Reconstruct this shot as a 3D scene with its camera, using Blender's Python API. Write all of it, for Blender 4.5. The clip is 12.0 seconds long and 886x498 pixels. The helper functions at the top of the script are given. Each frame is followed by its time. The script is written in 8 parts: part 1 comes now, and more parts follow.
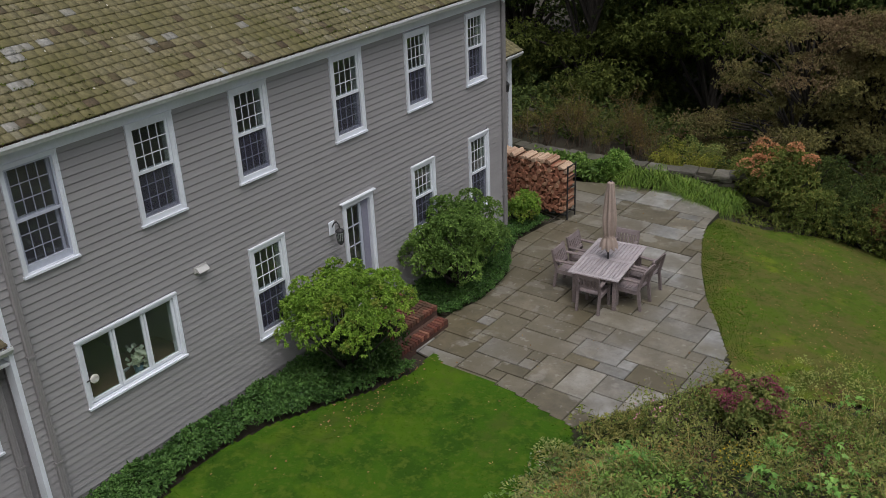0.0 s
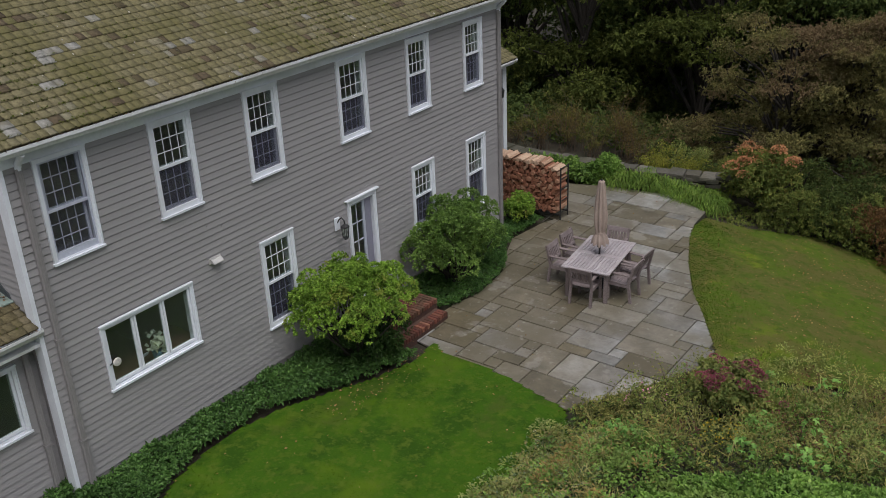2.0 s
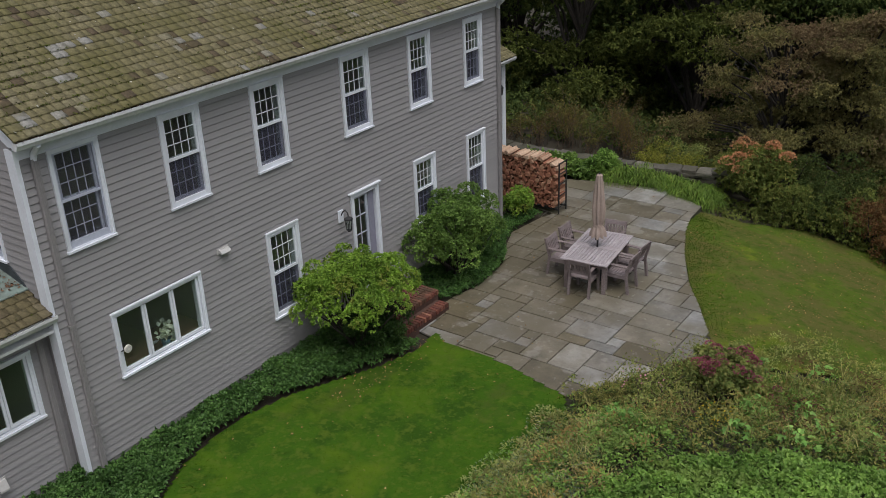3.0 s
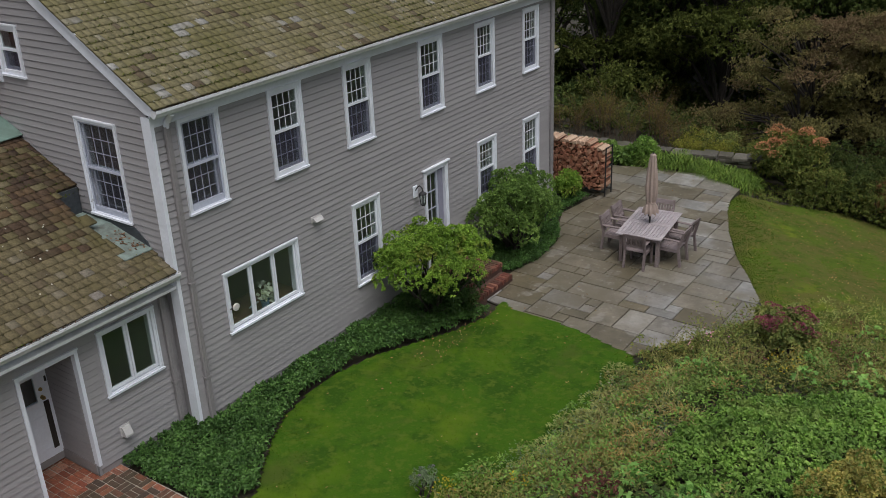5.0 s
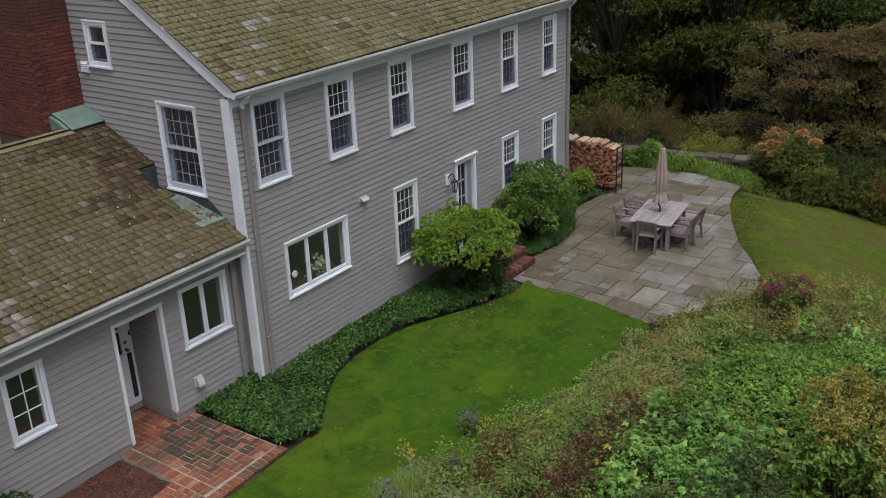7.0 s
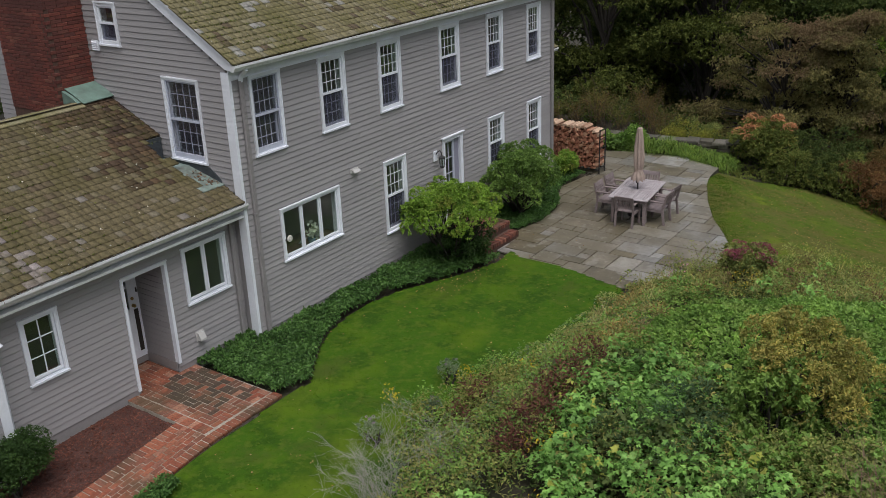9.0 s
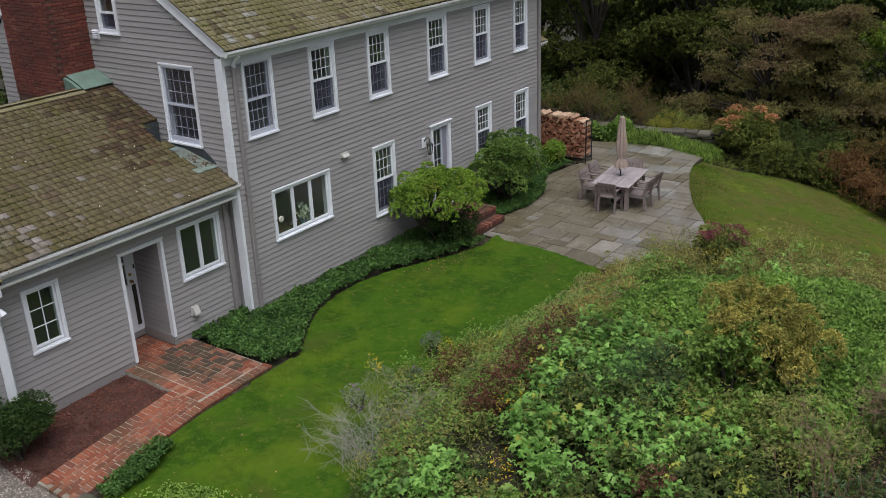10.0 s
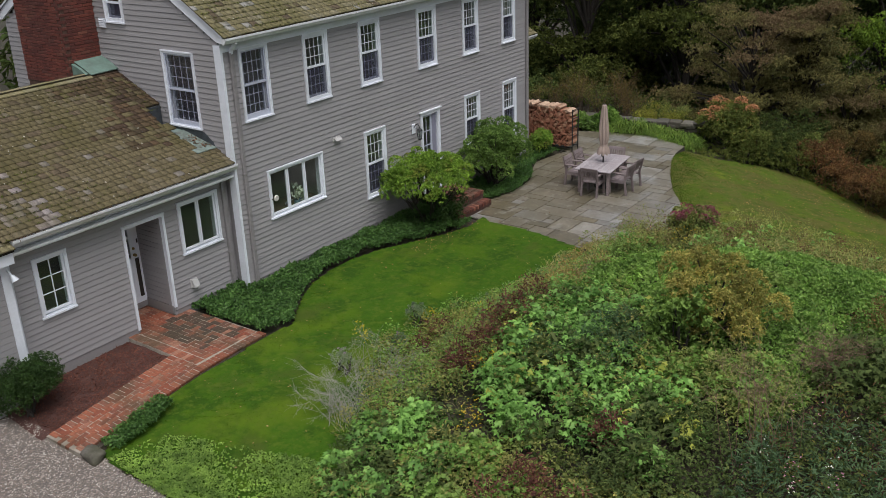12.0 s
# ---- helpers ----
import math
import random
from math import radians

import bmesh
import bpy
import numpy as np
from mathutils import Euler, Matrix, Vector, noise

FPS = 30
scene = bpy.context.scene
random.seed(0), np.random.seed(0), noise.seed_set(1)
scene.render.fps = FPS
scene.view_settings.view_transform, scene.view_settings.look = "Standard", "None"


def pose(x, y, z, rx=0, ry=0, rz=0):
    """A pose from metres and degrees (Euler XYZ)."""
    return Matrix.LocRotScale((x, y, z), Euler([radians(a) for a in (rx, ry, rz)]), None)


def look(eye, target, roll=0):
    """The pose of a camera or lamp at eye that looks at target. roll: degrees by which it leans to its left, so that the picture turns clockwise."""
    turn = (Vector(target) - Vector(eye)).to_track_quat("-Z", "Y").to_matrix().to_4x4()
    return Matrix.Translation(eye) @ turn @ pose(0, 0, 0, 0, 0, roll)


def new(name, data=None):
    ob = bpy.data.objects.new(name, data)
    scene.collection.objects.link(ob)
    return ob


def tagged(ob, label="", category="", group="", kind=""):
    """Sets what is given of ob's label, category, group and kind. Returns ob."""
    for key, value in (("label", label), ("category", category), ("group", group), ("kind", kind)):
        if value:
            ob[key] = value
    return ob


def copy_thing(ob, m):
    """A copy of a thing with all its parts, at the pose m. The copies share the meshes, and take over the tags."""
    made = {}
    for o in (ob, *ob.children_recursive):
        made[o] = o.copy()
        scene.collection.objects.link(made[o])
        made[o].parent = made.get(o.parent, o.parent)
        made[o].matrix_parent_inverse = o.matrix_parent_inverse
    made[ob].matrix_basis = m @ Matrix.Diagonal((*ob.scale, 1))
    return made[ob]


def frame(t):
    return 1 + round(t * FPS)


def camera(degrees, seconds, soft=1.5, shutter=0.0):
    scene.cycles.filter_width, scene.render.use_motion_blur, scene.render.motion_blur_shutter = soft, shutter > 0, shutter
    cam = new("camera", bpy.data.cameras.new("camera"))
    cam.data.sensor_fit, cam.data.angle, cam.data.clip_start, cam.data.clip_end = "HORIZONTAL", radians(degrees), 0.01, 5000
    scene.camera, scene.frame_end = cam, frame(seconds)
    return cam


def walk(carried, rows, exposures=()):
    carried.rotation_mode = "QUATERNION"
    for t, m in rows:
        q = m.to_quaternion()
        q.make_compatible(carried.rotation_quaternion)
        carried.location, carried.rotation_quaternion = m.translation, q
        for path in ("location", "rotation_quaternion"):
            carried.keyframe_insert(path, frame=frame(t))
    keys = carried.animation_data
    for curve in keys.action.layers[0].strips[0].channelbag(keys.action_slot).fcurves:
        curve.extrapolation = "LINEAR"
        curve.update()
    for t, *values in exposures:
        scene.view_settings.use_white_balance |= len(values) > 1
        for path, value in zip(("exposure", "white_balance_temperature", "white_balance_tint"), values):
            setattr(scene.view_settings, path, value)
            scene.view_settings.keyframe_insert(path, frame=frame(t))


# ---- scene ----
cam = camera(50.0, 12.0, 0.75)
PATH = [
    (0, (10.188, -4.669, 8.671), (9.094, -3.235, 7.807), -2.6),
    (0.5, (10.201, -4.826, 8.676), (9.113, -3.386, 7.813), -2.6),
    (1, (10.288, -5.046, 8.693), (9.201, -3.605, 7.833), -2.6),
    (1.5, (10.444, -5.296, 8.719), (9.355, -3.843, 7.881), -2.5),
    (2, (10.625, -5.458, 8.761), (9.537, -4.006, 7.92), -2.5),
    (2.5, (10.757, -5.635, 8.775), (9.671, -4.181, 7.934), -2.5),
    (3, (10.797, -5.83, 8.746), (9.713, -4.373, 7.909), -2.5),
    (4.8, (10.41, -7.532, 8.7), (9.332, -6.061, 7.879), -2.3),
    (5, (10.414, -7.693, 8.69), (9.336, -6.224, 7.866), -2.4),
    (5.5, (10.482, -8.224, 8.644), (9.396, -6.735, 7.868), -2.3),
    (6, (10.606, -8.738, 8.612), (9.519, -7.246, 7.841), -2.3),
    (6.5, (10.733, -9.255, 8.553), (9.649, -7.759, 7.788), -2.3),
    (7, (10.966, -9.732, 8.505), (9.882, -8.234, 7.741), -2.3),
    (9, (12.035, -10.662, 8.322), (10.944, -9.167, 7.565), -2.3),
    (9.5, (12.404, -10.909, 8.279), (11.31, -9.416, 7.522), -2.3),
    (10, (12.834, -11.159, 8.234), (11.736, -9.668, 7.479), -2.3),
    (10.5, (13.231, -11.427, 8.211), (12.129, -9.939, 7.454), -2.2),
    (11, (13.473, -11.566, 8.221), (12.368, -10.081, 7.465), -2.2),
    (11.5, (13.667, -11.723, 8.223), (12.561, -10.239, 7.467), -2.2),
    (12, (13.819, -11.874, 8.217), (12.713, -10.389, 7.461), -2.2),
]
walk(cam, [(t, look(eye, target, roll)) for t, eye, target, roll in PATH], [(0, 0.19), (3, 0.2), (6, 0.24), (9, 0.35), (12, 0.44)])

# ---- light: overcast afternoon ----
world = bpy.data.worlds.new("world")
world.use_nodes = True
scene.world = world
wn = world.node_tree.nodes
wl = world.node_tree.links
bg = wn["Background"]
sky = wn.new("ShaderNodeTexSky")
sky.sky_type = "NISHITA"
sky.sun_disc = False
sky.sun_elevation = radians(67)
sky.sun_rotation = radians(140)
sky.dust_density = 4.0
sky.air_density = 1.0
hsv = wn.new("ShaderNodeHueSaturation")
hsv.inputs["Saturation"].default_value = 0.45
wl.new(sky.outputs[0], hsv.inputs["Color"])
wl.new(hsv.outputs[0], bg.inputs[0])
bg.inputs[1].default_value = 0.095
sun = new("sun", bpy.data.lights.new("sun", "SUN"))
sun.data.energy = 1.65
sun.data.angle = radians(42)
sun.data.color = (1.0, 0.99, 1.0)
sun.matrix_world = look((8, -0.5, 21), (0, 4, 0))


# ---- materials ----
def material(name, rough=0.7, metal=0.0):
    m = bpy.data.materials.new(name)
    m.use_nodes = True
    b = m.node_tree.nodes["Principled BSDF"]
    b.inputs["Roughness"].default_value = rough
    b.inputs["Metallic"].default_value = metal
    return m, m.node_tree.nodes, m.node_tree.links, b


def ramp(n, stops):
    r = n.new("ShaderNodeValToRGB")
    el = r.color_ramp.elements
    while len(el) < len(stops):
        el.new(0.5)
    for e, (p, c) in zip(el, stops):
        e.position, e.color = p, (*c, 1)
    return r


def noise_node(n, l, scale, detail=4, rough=0.6, stretch=None):
    tc = n.new("ShaderNodeTexCoord")
    t = n.new("ShaderNodeTexNoise")
    t.inputs["Scale"].default_value = scale
    t.inputs["Detail"].default_value = detail
    t.inputs["Roughness"].default_value = rough
    geo = n.new("ShaderNodeNewGeometry")
    if stretch:
        mp = n.new("ShaderNodeMapping")
        mp.inputs["Scale"].default_value = stretch
        l.new(geo.outputs["Position"], mp.inputs["Vector"])
        l.new(mp.outputs[0], t.inputs["Vector"])
    else:
        l.new(geo.outputs["Position"], t.inputs["Vector"])
    return t


def mixed(n, l, fac, a, b, mode="MIX"):
    m = n.new("ShaderNodeMix")
    m.data_type = "RGBA"
    m.blend_type = mode
    for sock, v in ((m.inputs[0], fac), (m.inputs[6], a), (m.inputs[7], b)):
        if hasattr(v, "is_linked"):
            l.new(v, sock)
        elif isinstance(v, tuple):
            sock.default_value = (*v, 1)
        else:
            sock.default_value = v
    return m.outputs[2]


def bump(n, l, b, height, strength=0.3, distance=0.01):
    bp = n.new("ShaderNodeBump")
    bp.inputs["Strength"].default_value = strength
    bp.inputs["Distance"].default_value = distance
    l.new(height, bp.inputs["Height"])
    l.new(bp.outputs[0], b.inputs["Normal"])


def surface(name, c1, c2, c3=None, fine=40, coarse=2.5, rough=0.7, bumps=0.2, vary=0.15, source="object", stretch=None, metal=0.0, spot=None):
    """Two scales of noise over a colour that differs from piece to piece."""
    m, n, l, b = material(name, rough, metal)
    f = noise_node(n, l, fine, 5, 0.65, stretch)
    g = noise_node(n, l, coarse, 4)
    r1 = ramp(n, [(0.3, c1), (0.7, c2)])
    l.new(f.outputs["Fac"], r1.inputs[0])
    col = r1.outputs[0]
    r2 = ramp(n, [(0.42, (0, 0, 0)), (0.68, (1, 1, 1))])
    l.new(g.outputs["Fac"], r2.inputs[0])
    if c3:
        mul = n.new("ShaderNodeMath")
        mul.operation = "MULTIPLY"
        mul.inputs[1].default_value = 0.75
        l.new(r2.outputs[0], mul.inputs[0])
        col = mixed(n, l, mul.outputs[0], col, c3)
    if spot:
        v = n.new("ShaderNodeTexVoronoi")
        v.inputs["Scale"].default_value = spot[0]
        gg = n.new("ShaderNodeNewGeometry")
        l.new(gg.outputs["Position"], v.inputs["Vector"])
        rs = ramp(n, [(spot[1], (1, 1, 1)), (spot[1] + 0.06, (0, 0, 0))])
        l.new(v.outputs["Distance"], rs.inputs[0])
        col = mixed(n, l, rs.outputs[0], col, spot[2])
    if vary:
        if source == "object":
            o = n.new("ShaderNodeObjectInfo").outputs["Random"]
        else:
            o = n.new("ShaderNodeNewGeometry").outputs["Random Per Island"]
        rv = ramp(n, [(0.0, (1 - vary,) * 3), (1.0, (1 + vary,) * 3)])
        l.new(o, rv.inputs[0])
        col = mixed(n, l, 1.0, col, rv.outputs[0], "MULTIPLY")
    l.new(col, b.inputs["Base Color"])
    if bumps:
        bump(n, l, b, f.outputs["Fac"], bumps)
    return m


def pieces_mat(name, stops, fine=30, rough=0.8, bumps=0.3, tint=None, tint_scale=0.8, source="object", dirt=0.25):
    """Colour picked piece by piece from a ramp, with grain and broad weathering."""
    m, n, l, b = material(name, rough)
    if source == "object":
        o = n.new("ShaderNodeObjectInfo").outputs["Random"]
    else:
        o = n.new("ShaderNodeNewGeometry").outputs["Random Per Island"]
    r = ramp(n, stops)
    l.new(o, r.inputs[0])
    f = noise_node(n, l, fine, 5, 0.65)
    rf = ramp(n, [(0.25, (1 - dirt * 1.6,) * 3), (0.75, (1 + dirt,) * 3)])
    l.new(f.outputs["Fac"], rf.inputs[0])
    col = mixed(n, l, 1.0, r.outputs[0], rf.outputs[0], "MULTIPLY")
    if tint:
        g = noise_node(n, l, tint_scale, 5)
        rg = ramp(n, [(0.45, (0, 0, 0)), (0.65, (0.8, 0.8, 0.8))])
        l.new(g.outputs["Fac"], rg.inputs[0])
        col = mixed(n, l, rg.outputs[0], col, tint)
    l.new(col, b.inputs["Base Color"])
    bump(n, l, b, f.outputs["Fac"], bumps)
    return m


def turf_mat(name, c1, c2, patches):
    """Close turf: fine blade grain with broad drifts of other tones."""
    m, n, l, b = material(name, 0.85)
    f = noise_node(n, l, 55, 5, 0.7)
    r = ramp(n, [(0.15, c1), (0.8, c2)])
    l.new(f.outputs["Fac"], r.inputs[0])
    col = r.outputs[0]
    for s, at, c in patches:
        p = noise_node(n, l, s, 5, 0.62)
        rp = ramp(n, [(at, (0, 0, 0)), (at + 0.13, (0.85, 0.85, 0.85))])
        l.new(p.outputs["Fac"], rp.inputs[0])
        col = mixed(n, l, rp.outputs[0], col, mixed(n, l, 0.2, c, r.outputs[0]))
    l.new(col, b.inputs["Base Color"])
    b.inputs["Specular IOR Level"].default_value = 0.12
    bump(n, l, b, f.outputs["Fac"], 0.2)
    return m


def flag_mat(name, stops, fine, rough, bumps, tint, tint_scale, source, dirt):
    """Flagstone: one tone a flag, clouded, with hard-edged pale and damp blotches."""
    m = pieces_mat(name, stops, fine, rough, bumps, tint, tint_scale, source, dirt)
    n, l = m.node_tree.nodes, m.node_tree.links
    b = n["Principled BSDF"]
    col = b.inputs["Base Color"].links[0].from_socket
    for scale, lo, hi, c in ((2.6, 0.56, 0.62, (0.29, 0.275, 0.245)), (1.3, 0.52, 0.62, (0.105, 0.088, 0.058)), (0.55, 0.5, 0.6, (0.13, 0.115, 0.08)), (30.0, 0.66, 0.72, (0.05, 0.042, 0.032)), (9.0, 0.62, 0.72, (0.32, 0.31, 0.28))):
        g = noise_node(n, l, scale, 5, 0.5)
        r = ramp(n, [(lo, (0, 0, 0)), (hi, (0.52, 0.52, 0.52))])
        l.new(g.outputs["Fac"], r.inputs[0])
        col = mixed(n, l, r.outputs[0], col, c)
    l.new(col, b.inputs["Base Color"])
    return m


def leaf_mat(name, stops, rough=0.45, trans=0.34, patch=None, gloss=0.16):
    """Foliage: each leaf its own shade, with broad light and dark drifts."""
    m, n, l, b = material(name, rough)
    o = n.new("ShaderNodeNewGeometry").outputs["Random Per Island"]
    r = ramp(n, stops)
    mild = n.new("ShaderNodeMapRange")
    mild.inputs["To Min"].default_value, mild.inputs["To Max"].default_value = 0.22, 0.8
    l.new(o, mild.inputs["Value"])
    l.new(mild.outputs[0], r.inputs[0])
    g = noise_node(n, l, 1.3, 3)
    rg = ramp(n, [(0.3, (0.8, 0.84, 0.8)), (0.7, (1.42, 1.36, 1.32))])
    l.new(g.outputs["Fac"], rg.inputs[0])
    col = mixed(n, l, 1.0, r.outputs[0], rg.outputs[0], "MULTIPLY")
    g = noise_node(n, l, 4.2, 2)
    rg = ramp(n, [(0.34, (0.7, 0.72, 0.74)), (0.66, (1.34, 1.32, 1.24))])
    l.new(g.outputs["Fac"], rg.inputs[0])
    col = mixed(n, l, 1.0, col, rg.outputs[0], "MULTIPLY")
    for q in (patch if isinstance(patch, list) else [patch] if patch else []):
        p = noise_node(n, l, q[0], 4, 0.62)
        rp = ramp(n, [(q[1], (0, 0, 0)), (q[1] + 0.14, (0.85, 0.85, 0.85))])
        l.new(p.outputs["Fac"], rp.inputs[0])
        tone = mixed(n, l, 0.35, q[2], r.outputs[0])
        col = mixed(n, l, rp.outputs[0], col, tone)
    l.new(col, b.inputs["Base Color"])
    b.inputs["Specular IOR Level"].default_value = gloss
    if trans:
        t = n.new("ShaderNodeBsdfTranslucent")
        l.new(col, t.inputs[0])
        mx = n.new("ShaderNodeMixShader")
        mx.inputs[0].default_value = trans
        l.new(b.outputs[0], mx.inputs[1])
        l.new(t.outputs[0], mx.inputs[2])
        l.new(mx.outputs[0], n["Material Output"].inputs[0])
    return m


def glass_mat(name, layers):
    m, n, l, b = material(name, 0.02)
    n.remove(b)
    tr = n.new("ShaderNodeBsdfTransparent")
    tr.inputs[0].default_value = (0.85, 0.9, 0.88, 1)
    gl = n.new("ShaderNodeBsdfGlossy")
    gl.inputs["Roughness"].default_value = 0.015
    lw = n.new("ShaderNodeLayerWeight")
    pw = n.new("ShaderNodeMath")
    pw.operation = "POWER"
    pw.inputs[1].default_value = 5
    l.new(lw.outputs["Facing"], pw.inputs[0])
    fr = n.new("ShaderNodeMath")
    fr.operation = "MULTIPLY_ADD"
    fr.inputs[1].default_value = 0.95
    fr.inputs[2].default_value = 0.05
    l.new(pw.outputs[0], fr.inputs[0])
    ns = noise_node(n, l, 6, 2)
    bp = n.new("ShaderNodeBump")
    bp.inputs["Strength"].default_value = 0.04
    l.new(ns.outputs["Fac"], bp.inputs["Height"])
    l.new(bp.outputs[0], gl.inputs["Normal"])
    mul = n.new("ShaderNodeMath")
    mul.operation = "MULTIPLY"
    mul.inputs[1].default_value = layers
    l.new(fr.outputs[0], mul.inputs[0])
    mx = n.new("ShaderNodeMixShader")
    l.new(mul.outputs[0], mx.inputs[0])
    l.new(tr.outputs[0], mx.inputs[1])
    l.new(gl.outputs[0], mx.inputs[2])
    # Thin grey haze mixed into the glass to lift the panes' brightness.
    veil = n.new("ShaderNodeBsdfDiffuse")
    veil.inputs[0].default_value = (0.5, 0.5, 0.52, 1)
    veil_mix = n.new("ShaderNodeMixShader")
    veil_mix.inputs[0].default_value = 0.022
    l.new(mx.outputs[0], veil_mix.inputs[1])
    l.new(veil.outputs[0], veil_mix.inputs[2])
    l.new(veil_mix.outputs[0], n["Material Output"].inputs[0])
    return m


def screen_mat(name, cover):
    m, n, l, b = material(name, 0.8)
    b.inputs["Base Color"].default_value = (0.06, 0.06, 0.1, 1)
    tr = n.new("ShaderNodeBsdfTransparent")
    mx = n.new("ShaderNodeMixShader")
    mx.inputs[0].default_value = cover
    l.new(tr.outputs[0], mx.inputs[1])
    l.new(b.outputs[0], mx.inputs[2])
    l.new(mx.outputs[0], n["Material Output"].inputs[0])
    return m


SIDING = surface("grey_siding_paint", (0.283, 0.273, 0.278), (0.334, 0.321, 0.329), (0.296, 0.286, 0.29), 60, 1.2, 0.6, 0.08, 0.05, stretch=(0.3, 0.3, 3))
GREYPAINT = surface("grey_pipe_paint", (0.234, 0.222, 0.224), (0.269, 0.256, 0.257), None, 20, 2, 0.5, 0.03, 0)
WHITE = surface("white_trim_paint", (0.713, 0.745, 0.81), (0.788, 0.821, 0.886), (0.626, 0.648, 0.691), 25, 1.5, 0.5, 0.05, 0)
GUTTER = surface("stained_white_gutter", (0.62, 0.64, 0.66), (0.78, 0.8, 0.83), (0.5, 0.5, 0.47), 18, 1.2, 0.45, 0.08, 0)
# Trim white darkened: shade of set-back and screened sashes is put into the colour.
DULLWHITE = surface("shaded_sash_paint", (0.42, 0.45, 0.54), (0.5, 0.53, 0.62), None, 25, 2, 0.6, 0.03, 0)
LAVENDER = surface("lavender_grey_paint", (0.22, 0.22, 0.29), (0.28, 0.28, 0.35), None, 25, 2, 0.5, 0.03, 0)
GLASS = glass_mat("window_glass", 1.2)
GLASS_STORM = glass_mat("double_window_glass", 2.2)
SCREEN = screen_mat("insect_screen", 0.3)
SCREEN_FINE = screen_mat("fine_insect_screen", 0.12)
INSIDE = surface("interior_plaster", (0.4, 0.37, 0.33), (0.48, 0.45, 0.4), None, 3, 1, 0.9, 0, 0)
INFLOOR = surface("interior_floor_boards", (0.12, 0.07, 0.045), (0.18, 0.11, 0.07), None, 5, 1, 0.5, 0, 0)
MOSS = leaf_mat("roof_moss", [(0.0, (0.03, 0.042, 0.008)), (0.5, (0.055, 0.072, 0.012)), (0.85, (0.085, 0.1, 0.018)), (1.0, (0.05, 0.04, 0.018))], 0.9, 0.0, None, 0.1)
PALE_SH = pieces_mat("lichened_pale_shingle", [(0.0, (0.182, 0.149, 0.137)), (0.5, (0.259, 0.221, 0.211)), (1.0, (0.326, 0.288, 0.28))], 25, 0.9, 0.5, (0.115, 0.101, 0.0491), 1.5, "island", 0.3)
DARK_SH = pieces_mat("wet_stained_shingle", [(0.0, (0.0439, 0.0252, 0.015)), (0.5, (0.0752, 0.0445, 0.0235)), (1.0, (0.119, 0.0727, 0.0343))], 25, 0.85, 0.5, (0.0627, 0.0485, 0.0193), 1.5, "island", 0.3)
SHINGLE = pieces_mat("mossy_cedar_shingle", [(0.0, (0.168, 0.147, 0.0748)), (0.3, (0.199, 0.174, 0.0885)), (0.55, (0.218, 0.19, 0.103)), (0.8, (0.184, 0.161, 0.0816)), (0.95, (0.233, 0.207, 0.13)), (0.988, (0.253, 0.233, 0.163)), (0.994, (0.324, 0.311, 0.279))], 28, 0.9, 0.5, (0.13, 0.119, 0.0408), 0.9, "island", 0.3)
# Wing copy of SHINGLE: browner, with the slope's lower brightness put into the colour.
SHINGLE_W = pieces_mat("darkened_brown_mossy_shingle", [(0.0, (0.113, 0.0916, 0.0454)), (0.3, (0.133, 0.108, 0.0537)), (0.55, (0.146, 0.118, 0.0627)), (0.8, (0.123, 0.1, 0.0496)), (0.95, (0.156, 0.129, 0.0786)), (0.988, (0.169, 0.145, 0.0991)), (0.994, (0.217, 0.193, 0.169))], 28, 0.9, 0.5, (0.0869, 0.0739, 0.0248), 0.9, "island", 0.3)
SHINGLE_WP = pieces_mat("darkened_brown_mossy_shingle_loose", [(0.0, (0.113, 0.0916, 0.0454)), (0.3, (0.133, 0.108, 0.0537)), (0.55, (0.146, 0.118, 0.0627)), (0.8, (0.123, 0.1, 0.0496)), (0.95, (0.156, 0.129, 0.0786)), (0.988, (0.169, 0.145, 0.0991)), (0.994, (0.217, 0.193, 0.169))], 28, 0.9, 0.5, (0.0869, 0.0739, 0.0248), 0.9, "object", 0.3)
SHINGLE_P = pieces_mat("mossy_cedar_shingle_loose", [(0.0, (0.168, 0.147, 0.0748)), (0.3, (0.199, 0.174, 0.0885)), (0.55, (0.218, 0.19, 0.103)), (0.8, (0.184, 0.161, 0.0816)), (0.95, (0.233, 0.207, 0.13)), (0.988, (0.253, 0.233, 0.163)), (0.994, (0.324, 0.311, 0.279))], 28, 0.9, 0.5, (0.13, 0.119, 0.0408), 0.9, "object", 0.3)
GREY_SH = pieces_mat("silvered_shingle", [(0.0, (0.255, 0.246, 0.221)), (0.5, (0.34, 0.332, 0.306)), (1.0, (0.442, 0.433, 0.408))], 25, 0.85, 0.4, (0.17, 0.153, 0.102), 3.0, "island", 0.3)
BROWN_SH = pieces_mat("brown_weathered_shingle", [(0.0, (0.0894, 0.0656, 0.0374)), (0.5, (0.127, 0.0948, 0.0577)), (1.0, (0.149, 0.121, 0.0747))], 25, 0.9, 0.5, (0.082, 0.0692, 0.0305), 1.5, "island", 0.3)
UNDERLAY = surface("dark_roof_underlay", (0.02, 0.018, 0.012), (0.035, 0.03, 0.02), None, 10, 2, 0.95, 0.1, 0)
SOIL = surface("leafy_soil", (0.02, 0.016, 0.01), (0.05, 0.038, 0.024), (0.03, 0.035, 0.014), 25, 1.0, 0.95, 0.6, 0)
MULCH = surface("bark_mulch", (0.0336, 0.0147, 0.0112), (0.102, 0.0442, 0.0345), None, 45, 3, 0.95, 0.9, 0)
